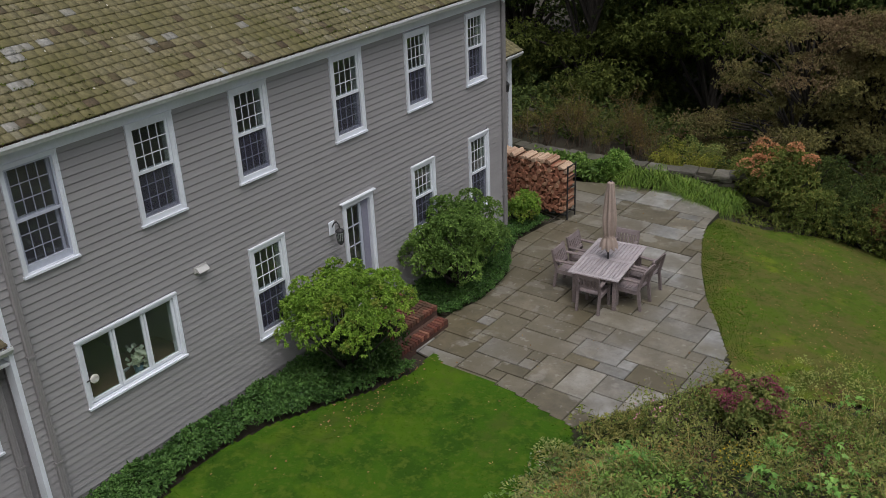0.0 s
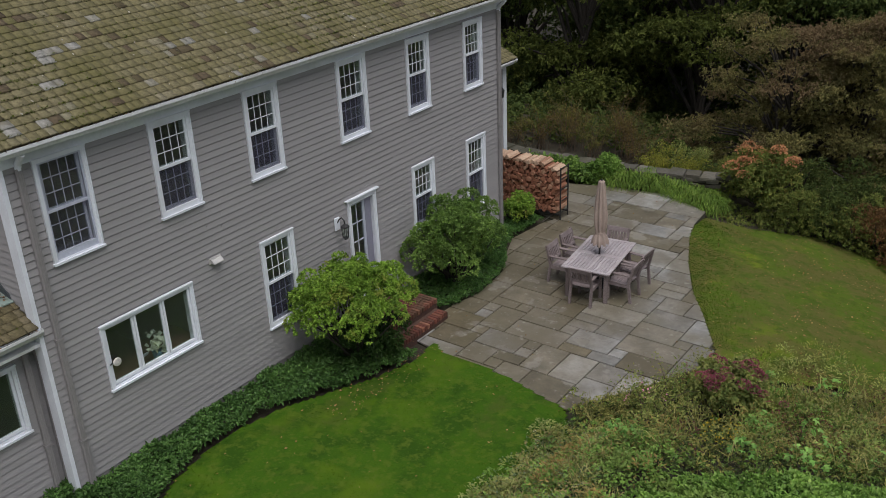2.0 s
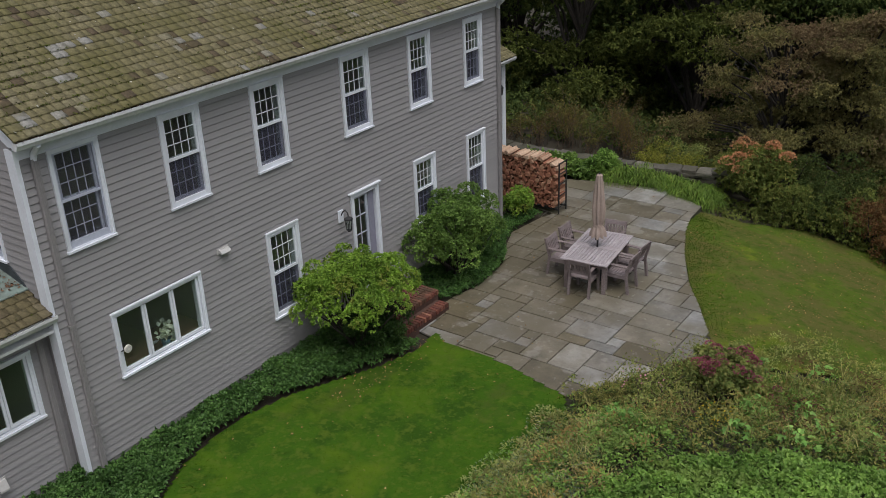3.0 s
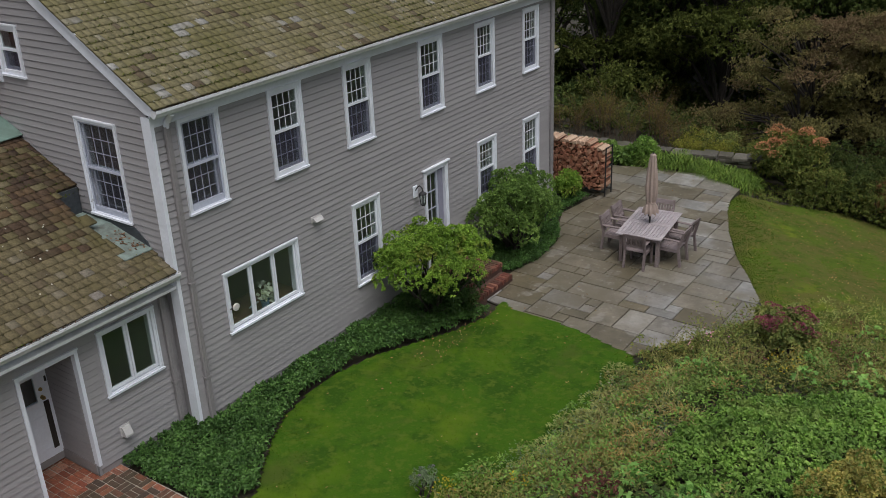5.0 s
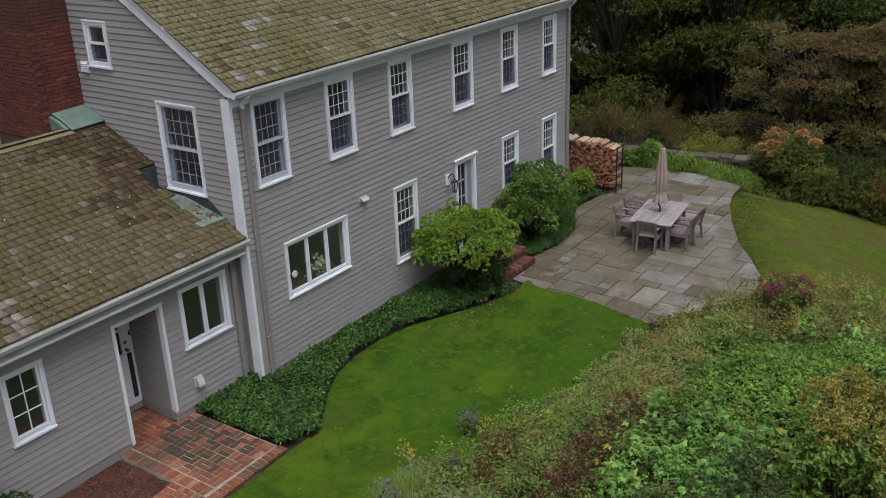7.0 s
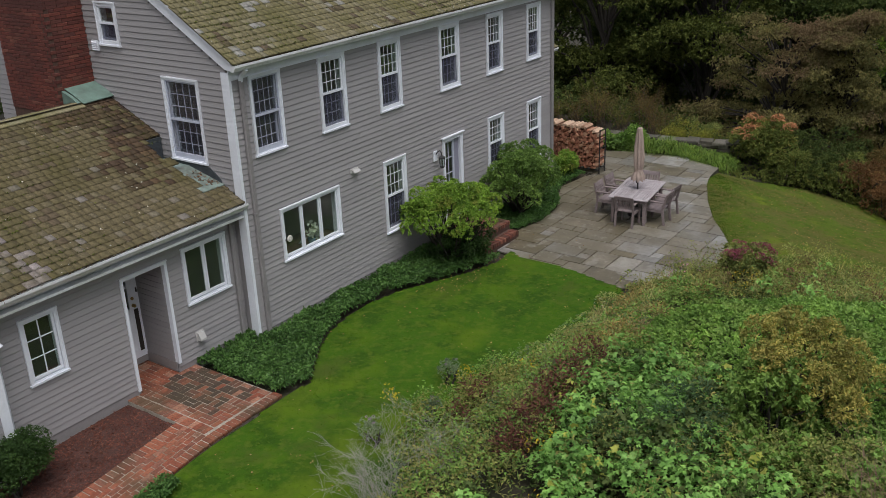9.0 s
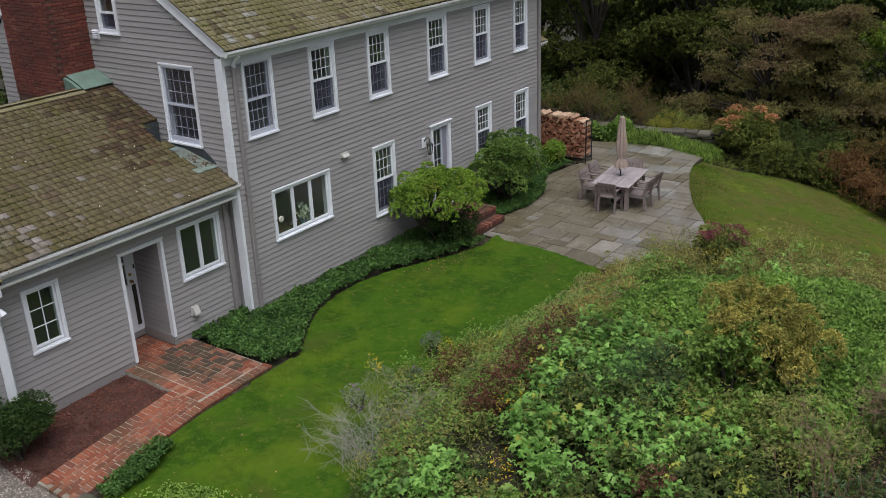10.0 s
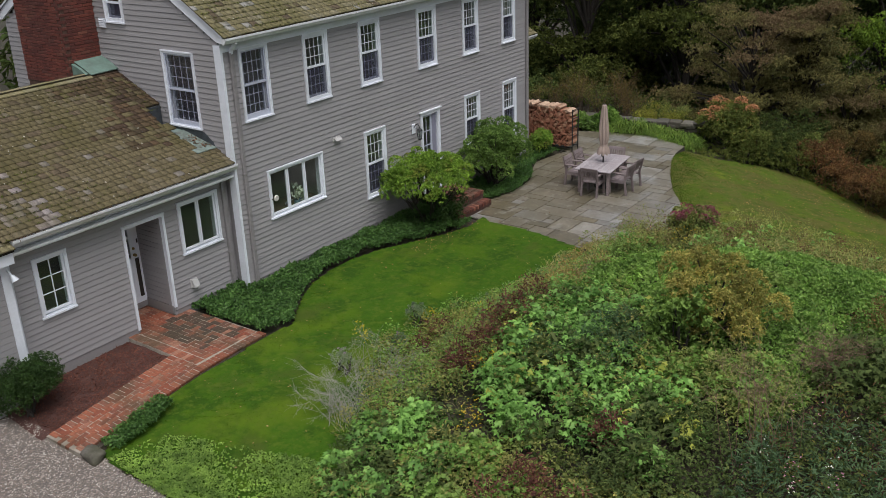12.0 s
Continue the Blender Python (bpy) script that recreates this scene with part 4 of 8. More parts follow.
def downspout(x, y, z_top, z_bot, label, mat, elbow=True):
    d = thing("downspout", label, "downspout", "downspouts", at=(x, y, z_bot))
    bm = bmesh.new()
    box(bm, x, x + 0.06, y - 0.045, y + 0.045, z_bot, z_top, bevel=0.012)
    for i in (-0.03, 0, 0.03):
        box(bm, x + 0.06, x + 0.064, y + i - 0.006, y + i + 0.006, z_bot, z_top)
    pipe = part("pipe", bm, mat, d)
    if elbow:
        bm = bmesh.new()
        tube(bm, [(x + 0.03, y, z_top - 0.02), (x + 0.05, y, z_top + 0.06), (x + 0.13, y, z_top + 0.13), (x + 0.19, y, z_top + 0.2)], 0.042, 10)
        part("elbow", bm, WHITE, pipe, "white elbow")
    for z in (z_bot + 0.8, z_bot + 2.4):
        if z < z_top - 0.2:
            part("strap", boxes((x - 0.003, x + 0.068, y - 0.052, y + 0.052, z, z + 0.03)), mat, pipe)
    return d


downspout(0.022, 0.2, 5.04, 0.25, "square grey downspout beside the corner board", GREYPAINT)
downspout(0.022, LEN - 0.06, 5.04, 0.2, "square grey downspout at the far house corner", GREYPAINT)
downspout(-0.298, -0.14, 2.64, 0.25, "short grey downspout on the wing wall", GREYPAINT)

bm = bmesh.new()
for s in (1, -1):
    x_e, x_r = (0.2, -3.565) if s > 0 else (-7.33, -3.565)
    z_e = 5.39
    prism(bm, [(x_e, z_e - 0.02), (x_r, 7.675), (x_r, 7.42), (x_e - s * 0.2, z_e - 0.13), (x_e, z_e - 0.15)], "y", -0.07, -0.02)
    prism(bm, [(x_e, z_e + 0.005), (x_r, 7.69), (x_r, 7.64), (x_e, z_e - 0.045)], "y", -0.105, -0.072)
tagged(part("trim", bm, WHITE), "white rake boards along the gable", "trim", kind="structure")
bm = bmesh.new()
wbox(bm, GABLE, -0.15, 0.034, 0.0, 0.045, 0.2, 5.2)
wbox(bm, MAIN, 0.0, 0.014, 0.0, 0.034, 0.2, 5.06)
tagged(part("trim", bm, WHITE), "white corner board of the main block", "trim", kind="structure")
tagged(part("trim", boxes((-0.12, 0.036, LEN + 0.003, LEN + 0.05, 0.2, 5.2)), WHITE), "white corner board at the far house corner", "trim", kind="structure")

# ---- low wing ----
W0, W1 = -4.75, 0.0
ENTRY = (-2.52, -1.59, 0.28, 2.35)
DW = (-1.26, -0.3, 1.37, 2.42)
LW = (-4.285, -3.665, 1.28, 2.36)
wing_holes = [hole(*DW), hole(*LW), (ENTRY[0] + 0.05, ENTRY[1] - 0.05, 0.0, ENTRY[3] - 0.05)]
wall_wing = wall_with_openings("wall_wing", "taupe-grey clapboard wall of the low wing", WING, W0, W1, 0.05, 2.78, wing_holes, boards_from=0.34)
casement(WING, *DW, 2, "white two-light casement window")
casement(WING, *LW, 1, "small white six-pane casement window", 2, 3)
bm = boxes((-6.0, -5.85, W0, 0, 0.05, 2.78), (-5.85, -0.5, W0 - 0.05, W0 + 0.1, 0.05, 2.78))
prism(bm, [(-6.0, 2.78), (-0.33, 2.78), (-3.3, 4.25)], "y", W0 - 0.05, W0 + 0.1)
tagged(part("wall_west", bm, SIDING), "grey rear walls of the low wing", "wall", kind="structure")
tagged(part("floor", boxes((-5.85, -1.6, W0 + 0.1, -0.02, 0.2, 0.32)), INFLOOR), "dark wing floor", "floor", kind="structure")
tagged(part("ceiling", boxes((-5.85, -0.48, W0 + 0.1, -0.02, 2.6, 2.7)), INSIDE), "plain wing ceiling", "ceiling", kind="structure")
tagged(part("foundation", boxes((-0.47, -0.312, W0, ENTRY[0] + 0.0, -0.2, 0.34), (-0.47, -0.312, ENTRY[1], W1, -0.2, 0.34)), GREYPAINT), "grey water-table board of the wing", "trim", kind="structure")
# entry recess
bm = boxes((-1.2, -0.33, ENTRY[1] - 0.05, ENTRY[1] + 0.05, 0.1, 2.5), (-1.2, -0.33, ENTRY[0] - 0.05, ENTRY[0] + 0.05, 0.1, 2.5), (-1.2, -0.48, ENTRY[0], ENTRY[1], 2.33, 2.5))
recess = part("wall_recess", bm, SIDING)
tagged(recess, "grey clapboard side walls of the recessed entry", "wall", kind="structure")
z = 0.45
while z < 2.3:
    bm = bmesh.new()
    box(bm, -1.12, -0.38, ENTRY[1] - 0.066, ENTRY[1] - 0.05, z, z + EXPO - 0.006)
    part("clapboard", bm, SIDING, recess)
    z += EXPO
tagged(part("baseboard", boxes((-1.12, -0.34, ENTRY[1] - 0.075, ENTRY[1] - 0.05, 0.27, 0.44)), GREYPAINT), "grey skirting board in the entry", "trim", kind="structure")
bm = bmesh.new()
wbox(bm, WING, ENTRY[0], ENTRY[0] + 0.055, -0.02, 0.035, 0.3, ENTRY[3] - 0.055)
wbox(bm, WING, ENTRY[1] - 0.055, ENTRY[1], -0.14, 0.035, 0.42, ENTRY[3] - 0.055)
wbox(bm, WING, ENTRY[0], ENTRY[1], -0.02, 0.037, ENTRY[3] - 0.055, ENTRY[3])
wbox(bm, WING, ENTRY[0] - 0.01, ENTRY[1] + 0.01, 0, 0.05, ENTRY[3] - 0.01, ENTRY[3] + 0.012)
tagged(part("trim", bm, WHITE), "white casing round the entry opening", "trim", kind="structure")


def entry_door():
    d = thing("door_1", "white half-glazed entry door with brass lock", "door", kind="structure", at=(-1.12, -2.05, 0.42))
    y0, y1, x = ENTRY[0] + 0.05, ENTRY[1] - 0.05, -1.12
    bm = boxes((x - 0.08, x, ENTRY[0] + 0.05, ENTRY[1] - 0.05, 0.28, 0.4))
    part("threshold", bm, GREYPAINT, d)
    bm = bmesh.new()
    box(bm, x - 0.045, x, y0, y0 + 0.12, 0.4, 2.33)
    box(bm, x - 0.045, x, y1 - 0.22, y1, 1.35, 2.33)
    box(bm, x - 0.045, x, y0 + 0.12, y1 - 0.22, 2.2, 2.33)
    box(bm, x - 0.045, x, y0 + 0.12, y1, 0.4, 1.35)
    box(bm, x - 0.04, x - 0.004, y0 + 0.12, y1 - 0.22, 1.75, 1.79)
    box(bm, x - 0.04, x - 0.004, (y0 + y1 - 0.1) / 2 - 0.015, (y0 + y1 - 0.1) / 2 + 0.015, 1.35, 2.2)
    leaf = part("door_leaf", bm, WHITE, d)
    bm = boxes((x, x + 0.006, y0 + 0.16, y1 - 0.12, 1.1, 1.115), (x, x + 0.006, y0 + 0.16, y1 - 0.12, 0.55, 0.565))
    part("panel_bead", bm, WHITE, leaf)
    bm = boxes((x - 0.022, x - 0.018, y0 + 0.12, y1 - 0.22, 1.35, 2.2))
    p = part("pane", bm, GLASS, leaf)
    p.visible_shadow = False
    bm = boxes((x, x + 0.012, y1 - 0.15, y1 - 0.07, 0.52, 1.32))
    part("kick_strip", bm, BARK, d, "dark wooden draught strip")
    bm = bmesh.new()
    tube(bm, [(x, y1 - 0.15, 1.4), (x + 0.03, y1 - 0.15, 1.4), (x + 0.04, y1 - 0.15, 1.4), (x + 0.07, y1 - 0.15, 1.4)], [0.03, 0.02, 0.032, 0.02], 12)
    part("door_knob", bm, BRASS, d, "brass door knob")
    bm = bmesh.new()
    tube(bm, [(x, y1 - 0.15, 1.53), (x + 0.02, y1 - 0.15, 1.53)], [0.03, 0.026], 12)
    part("deadbolt", bm, BRASS, d, "brass deadbolt")
    part("keypad", boxes((x, x + 0.015, y1 - 0.06, y1 - 0.035, 1.62, 1.7)), BLACK, d)


entry_door()


def garden_door():
    u0, u1, z0, z1 = DOOR
    d = thing("door_2", "pale lavender-grey glazed garden door, closed, with white casing", "door", kind="structure", at=(0, (u0 + u1) / 2, z0))
    casing(MAIN, u0, u1, z0 - 0.05, z1, d, 0.075, False, True)
    a0, a1 = u0 + 0.08, u1 - 0.08
    split = a0 + 0.72 * (a1 - a0)
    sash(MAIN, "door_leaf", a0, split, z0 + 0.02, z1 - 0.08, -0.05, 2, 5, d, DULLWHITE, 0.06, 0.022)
    bm = bmesh.new()
    wbox(bm, MAIN, split + 0.004, a1, -0.075, -0.03, z0 + 0.02, z1 - 0.08)
    part("side_panel", bm, LAVENDER, d, "lavender-grey fixed panel")
    bm = bmesh.new()
    wbox(bm, MAIN, a0, a1, -0.02, 0.05, z0 - 0.02, z0 + 0.02)
    part("door_sill", bm, GREYPAINT, d)
    bm = bmesh.new()
    tube(bm, [wpt(MAIN, a0 + 0.03, -0.03, z0 + 0.98), wpt(MAIN, a0 + 0.03, 0.04, z0 + 0.98), wpt(MAIN, a0 + 0.13, 0.045, z0 + 0.98)], 0.01, 8)
    part("door_handle", bm, BLACK, d, "black lever handle")


garden_door()

# wing roof
WP = 0.452
kw = math.hypot(1, WP)
RIDGE_W = (-3.3, 2.965 + 3.3 * WP)
roof_wing = part("roof", boxes((-3.36, -3.24, W0 - 0.15, -0.3, RIDGE_W[1] - 0.01, RIDGE_W[1] + 0.035)), UNDERLAY)
tagged(roof_wing, "low mossy cedar-shingle wing roof against the gable", "roof", kind="structure")
bm = bmesh.new()
slope_deck(bm, -0.01, 2.955, RIDGE_W[0], RIDGE_W[1], W0 - 0.12, -0.5)
slope_deck(bm, -0.01, 2.955, -0.5, 2.955 + 0.49 * WP, -0.5, -0.022)
slope_deck(bm, -1.98, 2.955 + 1.97 * WP, RIDGE_W[0], RIDGE_W[1], -0.5, -0.022)
slope_deck(bm, -6.59, 2.955, RIDGE_W[0], RIDGE_W[1], W0 - 0.12, -0.022)
part("roof_deck", bm, UNDERLAY, roof_wing)
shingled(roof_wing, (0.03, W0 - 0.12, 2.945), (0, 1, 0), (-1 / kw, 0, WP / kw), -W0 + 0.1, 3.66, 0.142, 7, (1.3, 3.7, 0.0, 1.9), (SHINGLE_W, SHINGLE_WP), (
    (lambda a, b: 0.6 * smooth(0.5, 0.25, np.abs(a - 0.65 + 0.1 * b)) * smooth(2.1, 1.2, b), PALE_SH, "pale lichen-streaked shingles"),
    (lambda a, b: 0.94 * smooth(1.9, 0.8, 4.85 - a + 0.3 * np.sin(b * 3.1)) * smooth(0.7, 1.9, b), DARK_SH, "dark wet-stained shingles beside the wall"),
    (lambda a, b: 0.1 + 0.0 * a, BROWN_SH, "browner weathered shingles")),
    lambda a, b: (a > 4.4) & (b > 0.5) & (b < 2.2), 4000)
flecks(roof_wing, (0.03, W0 - 0.12, 2.945), (0, 1, 0), (-1 / kw, 0, WP / kw), -W0 - 0.5, 3.4, 110, 62)
shingled(roof_wing, (-6.63, -0.02, 2.945), (0, -1, 0), (1 / kw, 0, WP / kw), -W0 + 0.1, 3.66, 0.142, 8, (0, 0, 0, 0), (SHINGLE, SHINGLE_P))
for i in range(14):
    y = W0 - 0.12 + i * 0.3
    bm = bmesh.new()
    for s in (1, -1):
        prism(bm, [(-3.3, RIDGE_W[1] + 0.05), (-3.3 + s * 0.16, RIDGE_W[1] - 0.022), (-3.3 + s * 0.16, RIDGE_W[1] - 0.04), (-3.3, RIDGE_W[1] + 0.03)], "y", y, y + 0.31)
    part("ridge_shingle", bm, SHINGLE_P, roof_wing)
bm = bmesh.new()
wbox(bm, WING, W0, W1, 0.0, 0.1, 2.56, 2.66)
wbox(bm, WING, W0, W1, 0.0, 0.32, 2.66, 2.7)
prism(bm, [(-0.22, 2.66), (-0.02, 2.78), (-0.002, 2.78), (-0.002, 2.93), (-0.02, 2.93), (-0.02, 2.82), (-0.22, 2.7)], "y", W0, W1)
tagged(part("trim", bm, GUTTER), "white fascia and frieze of the wing", "trim", kind="structure")

# flashing under the gable window and copper cricket at the chimney
pan = [(-1.98, 3.45), (-1.3, 3.42), (-0.42, 3.2)]
bm = bmesh.new()
prism(bm, [(x, z - 0.016) for x, z in pan[::-1]] + [(x, z) for x, z in pan], "y", -0.51, -0.024)
copper_pan = tagged(part("copper_flashing", bm, COPPER_OLD), "stained grey-green copper pan below the gable window", "flashing")
bm = bmesh.new()
prism(bm, [(-1.97, 3.44), (-0.46, 3.2), (-0.5, 3.28), (-0.74, 3.455), (-1.97, 3.475)], "y", -0.034, -0.021)
box(bm, -1.99, -1.975, -0.5, -0.035, 3.4, 3.86)
tagged(part("flashing", bm, LEAD), "dark blue-grey lead flashing below the gable window", "flashing")
bm = bmesh.new()
zr = RIDGE_W[1]
for y0, y1, lift in ((-0.68, -0.02, 0.015),):
    prof = [(-3.69, zr + 0.25), (-3.45, zr + 0.16), (-3.18, zr + 0.03)]
    lo = [bm.verts.new((x, y0, z)) for x, z in prof] + [bm.verts.new((x, y0, z - 0.016)) for x, z in prof[::-1]]
    hi = [bm.verts.new((x, y1, z + lift)) for x, z in prof] + [bm.verts.new((x, y1, z + lift - 0.016)) for x, z in prof[::-1]]
    bm.faces.new(lo)
    bm.faces.new(hi[::-1])
    for i in range(6):
        bm.faces.new((lo[i], hi[i], hi[(i + 1) % 6], lo[(i + 1) % 6]))
prism(bm, [(-3.69, zr - 0.02), (-3.3, zr - 0.02), (-3.22, zr + 0.02), (-3.45, zr + 0.13), (-3.69, zr + 0.21)], "y", -0.75, -0.682)
tagged(part("copper_cricket", bm, COPPER), "verdigris copper cricket between chimney and ridge", "flashing")


def chimney():
    c = thing("chimney", "broad red brick chimney against the gable wall", "chimney", at=(-4.36, -0.33, 2.6))
    x0, x1, y0, y1 = -5.3, -3.695, -0.8, -0.02
    part("core", boxes((x0 + 0.012, x1 - 0.012, y0 + 0.012, y1, 2.6, 9.0)), MORTAR_D, c, "reddish mortar")
    bh, bl = 0.066, 0.225
    bm = bmesh.new()
    box(bm, 0, bl - 0.008, 0, 0.1, 0, bh - 0.008, bevel=0.004)
    long_me = mesh_of("brick", bm, BRICK_CH)
    bm = bmesh.new()
    box(bm, 0, 0.1, 0, 0.1, 0, bh - 0.008, bevel=0.004)
    half_me = mesh_of("brick", bm, BRICK_CH)
    rnd = random.Random(4)
    z, row = 4.22, 0
    while z < 6.1:
        off = row % 2
        x = x0
        while x < x1 - 0.05:
            half = (off and x == x0) or x1 - x < 0.2
            b = part("brick", half_me if half else long_me, BRICK_CH, c)
            b.location = (x if not (half and x > x0) else x1 - 0.1, y0 + rnd.uniform(-0.003, 0.003), z)
            x += 0.112 if half else bl
        y, first = y0 + 0.102, True
        while y < y1 - 0.06:
            half = first and not off
            b = part("brick", half_me if half else long_me, BRICK_CH, c)
            b.matrix_basis = pose(x1 + rnd.uniform(-0.003, 0.003), y, z, 0, 0, 90)
            y += 0.108 if half else bl
            first = False
        z += bh
        row += 1
    bm = bmesh.new()
    while z < 9.0:
        x = x0 - 0.112 * (row % 2)
        while x < x1:
            box(bm, max(x, x0), min(x + bl - 0.008, x1), y0, y0 + 0.05, z, z + bh - 0.008)
            x += bl
        y = y0 + 0.06
        while y < y1:
            box(bm, x1 - 0.05, x1, y, min(y + bl - 0.008, y1), z, z + bh - 0.008)
            y += bl
        z += bh
        row += 1
    tagged(part("upper_bricks", bm, BRICK_CH, c), kind="stuff")


chimney()

# ---- neighbouring volumes: garage end and far wing ----
gar = part("wall_garage", boxes((-6.0, -0.1, -9.5, W0 - 0.05, 0.0, 2.62)), SIDING)
tagged(gar, "grey clapboard wall of the next low block", "wall", kind="structure")
z = 0.3
while z < 2.6:
    part("clapboard", boxes((-0.1, -0.084, -9.5, W0 - 0.2, z, z + EXPO - 0.008)), SIDING, gar)
    z += EXPO
tagged(part("trim", boxes((-0.1, -0.07, W0 - 0.2, W0 - 0.04, 0.1, 2.62), (-0.3, -0.07, W0 - 0.05, W0 - 0.035, 0.1, 2.62), (-0.2, 0.1, -9.5, W0 - 0.02, 2.58, 2.78)), WHITE), "white corner board and fascia of the low block", "trim", kind="structure")
bm = bmesh.new()
slope_deck(bm, 0.12, 2.82, -3.2, 4.3, -9.5, W0 - 0.0)
slope_deck(bm, -6.5, 2.82, -3.2, 4.3, -9.5, W0 - 0.0)
roof_gar = part("roof", bm, UNDERLAY)
tagged(roof_gar, "brown shingle roof edge of the low block", "roof", kind="structure")
shingled(roof_gar, (0.14, -9.5, 2.83), (0, 1, 0), (-1 / math.hypot(1, 0.445), 0, 0.445 / math.hypot(1, 0.445)), 4.75, 3.6, 0.142, 17, (0, 0, 0, 0), (SHINGLE, SHINGLE_P))
FW = ("x", -2.15, 1)
wall_far = wall_with_openings("wall_far_wing", "grey clapboard wall of the far wing", FW, LEN, 14.5, 0.0, 2.9, [], boards_from=0.3)
tagged(part("wall_north", boxes((-6.5, -2.16, 14.35, 14.5, 0.0, 2.9), (-6.65, -6.5, LEN, 14.5, 0, 2.9)), SIDING), "grey end walls of the far wing", "wall", kind="structure")
tagged(part("trim", boxes((-2.15, -2.11, 14.38, 14.53, 0.2, 2.9), (-2.15, -1.95, LEN, 14.62, 2.86, 2.98), (-2.15, -2.11, 13.75, 13.89, 0.2, 2.9)), WHITE), "white corner board and fascia of the far wing", "trim", kind="structure")
bm = bmesh.new()
slope_deck(bm, -1.93, 3.0, -4.3, 4.2, LEN, 14.65)
slope_deck(bm, -6.9, 3.0, -4.3, 4.2, LEN, 14.65)
prism(bm, [(-6.5, 2.9), (-2.2, 2.9), (-4.3, 4.1)], "y", 14.36, 14.49)
roof_far = part("roof", bm, UNDERLAY)
tagged(roof_far, "mossy shingle roof of the far wing", "roof", kind="structure")
shingled(roof_far, (-1.9, LEN, 3.02), (0, 1, 0), (-0.89, 0, 0.45), 14.67 - LEN, 2.6, 0.142, 21, (0, 0, 0, 0), (SHINGLE, SHINGLE_P))
gutter("gutter", -1.95, 2.9, LEN, 14.65, "short white gutter on the far wing")

LITTER = leaf_mat("gutter_litter", [(0.0, (0.06, 0.035, 0.025)), (0.5, (0.13, 0.075, 0.05)), (0.85, (0.2, 0.12, 0.08)), (1.0, (0.1, 0.1, 0.04))], 0.9, 0)
rng = np.random.default_rng(44)
px = rng.uniform(-1.05, -0.5, 70) + rng.normal(size=70) * 0.05
b = np.column_stack([px, -0.08 - np.abs(rng.normal(size=70)) * 0.13, 3.43 - (px + 1.3) * 0.25])
tagged(part("leaf_litter", leaves("leaf_litter", b, rng.normal(size=(70, 3)) * np.array([1, 1, 0.15]), rng.uniform(0.03, 0.07, 70), rng.uniform(0.02, 0.05, 70), LITTER, rng, 0.1, 0), LITTER), "dark wet leaves lying on the copper pan", "leaves", kind="stuff")
rng = np.random.default_rng(91)
for gx0, gz, ga, gb, n, host in ((0.225, 5.352, -0.08, 10.9, 5200, gut), (0.04, 2.93, -4.7, -0.05, 1900, wing_gut)):
    yy = ga + (gb - ga) * rng.random(n)
    keep = np.sin(yy * 2.1) + 0.6 * np.sin(yy * 5.3) + rng.normal(size=n) * 0.5 > -0.5
    b = np.column_stack([rng.normal(gx0 - 0.02, 0.03, n), yy, gz + rng.uniform(-0.02, 0.015, n)])[keep]
    tagged(part("leaf_litter", leaves("leaf_litter", b, rng.normal(size=(len(b), 3)) * np.array([1, 1, 0.3]), rng.uniform(0.02, 0.05, len(b)), rng.uniform(0.008, 0.022, len(b)), LITTER, rng, 0.1, 0), LITTER, host, "brown leaf litter"), kind="stuff")

# ---- masonry in the yard ----
def brick_mesh(l, w, h, mat):
    bm = bmesh.new()
    box(bm, -l / 2, l / 2, -w / 2, w / 2, -h, 0, bevel=0.005)
    return mesh_of("brick", bm, mat)


def brick_steps():
    s = thing("brick_steps", "low red brick garden steps below the glazed door", "steps", kind="structure", at=(0.6, 6.4, 0.18))
    part("core", boxes((0.03, 1.12, 5.35, 6.96, 0.1, 0.485), (1.11, 1.39, 5.35, 6.92, 0.1, 0.32)), MORTAR_D, s)
    me = brick_mesh(0.2, 0.062, 0.09, BRICK_ST)
    rnd = random.Random(2)
    y = 5.4
    while y < 6.95:
        for x, z in ((1.31, 0.35), (1.04, 0.52), (0.83, 0.522), (0.62, 0.521), (0.41, 0.522), (0.2, 0.521)):
            if z < 0.4 and y > 6.9:
                continue
            b = part("brick", me, BRICK_ST, s)
            b.matrix_basis = pose(x + rnd.uniform(-0.006, 0.006), y, z + rnd.uniform(-0.004, 0.004), rnd.uniform(-1.5, 1.5), rnd.uniform(-1.5, 1.5), rnd.uniform(-1.5, 1.5))
        y += 0.076
    return s


brick_steps()

EDGE0, EDGE1 = 1.81, 1.8  # outer edge of the path at the landing and at the drive
walk_bed = bmesh.new()
prism(walk_bed, [(-1.5, ENTRY[0] + 0.06), (-1.5, ENTRY[1] - 0.06), (-0.3, ENTRY[1] - 0.06), (-0.3, -1.3), (1.71, -1.27), (EDGE0 - 0.03, -2.75), (-0.3, -2.75), (-0.3, ENTRY[0] + 0.06)], "z", -0.2, 0.243)
brick_walk = part("brick_path", walk_bed, MORTAR)
tagged(brick_walk, "weathered orange brick entry landing and garden path", "path", kind="structure")
sl = bmesh.new()
prism(sl, [(-2.75, 0.243), (-5.3, -0.047), (-5.3, -0.3), (-2.75, -0.3)], "x", 0.9, EDGE0 - 0.03)
for v in sl.verts:
    if v.co.x > 1.2:
        v.co.x += (EDGE1 - EDGE0) * min(1.0, (-2.75 - v.co.y) / 2.55)
part("path_bed", sl, MORTAR, brick_walk)


def path_z(y):
    return 0.252 if y > -2.75 else 0.252 - (-2.75 - y) * 0.29 / 2.55


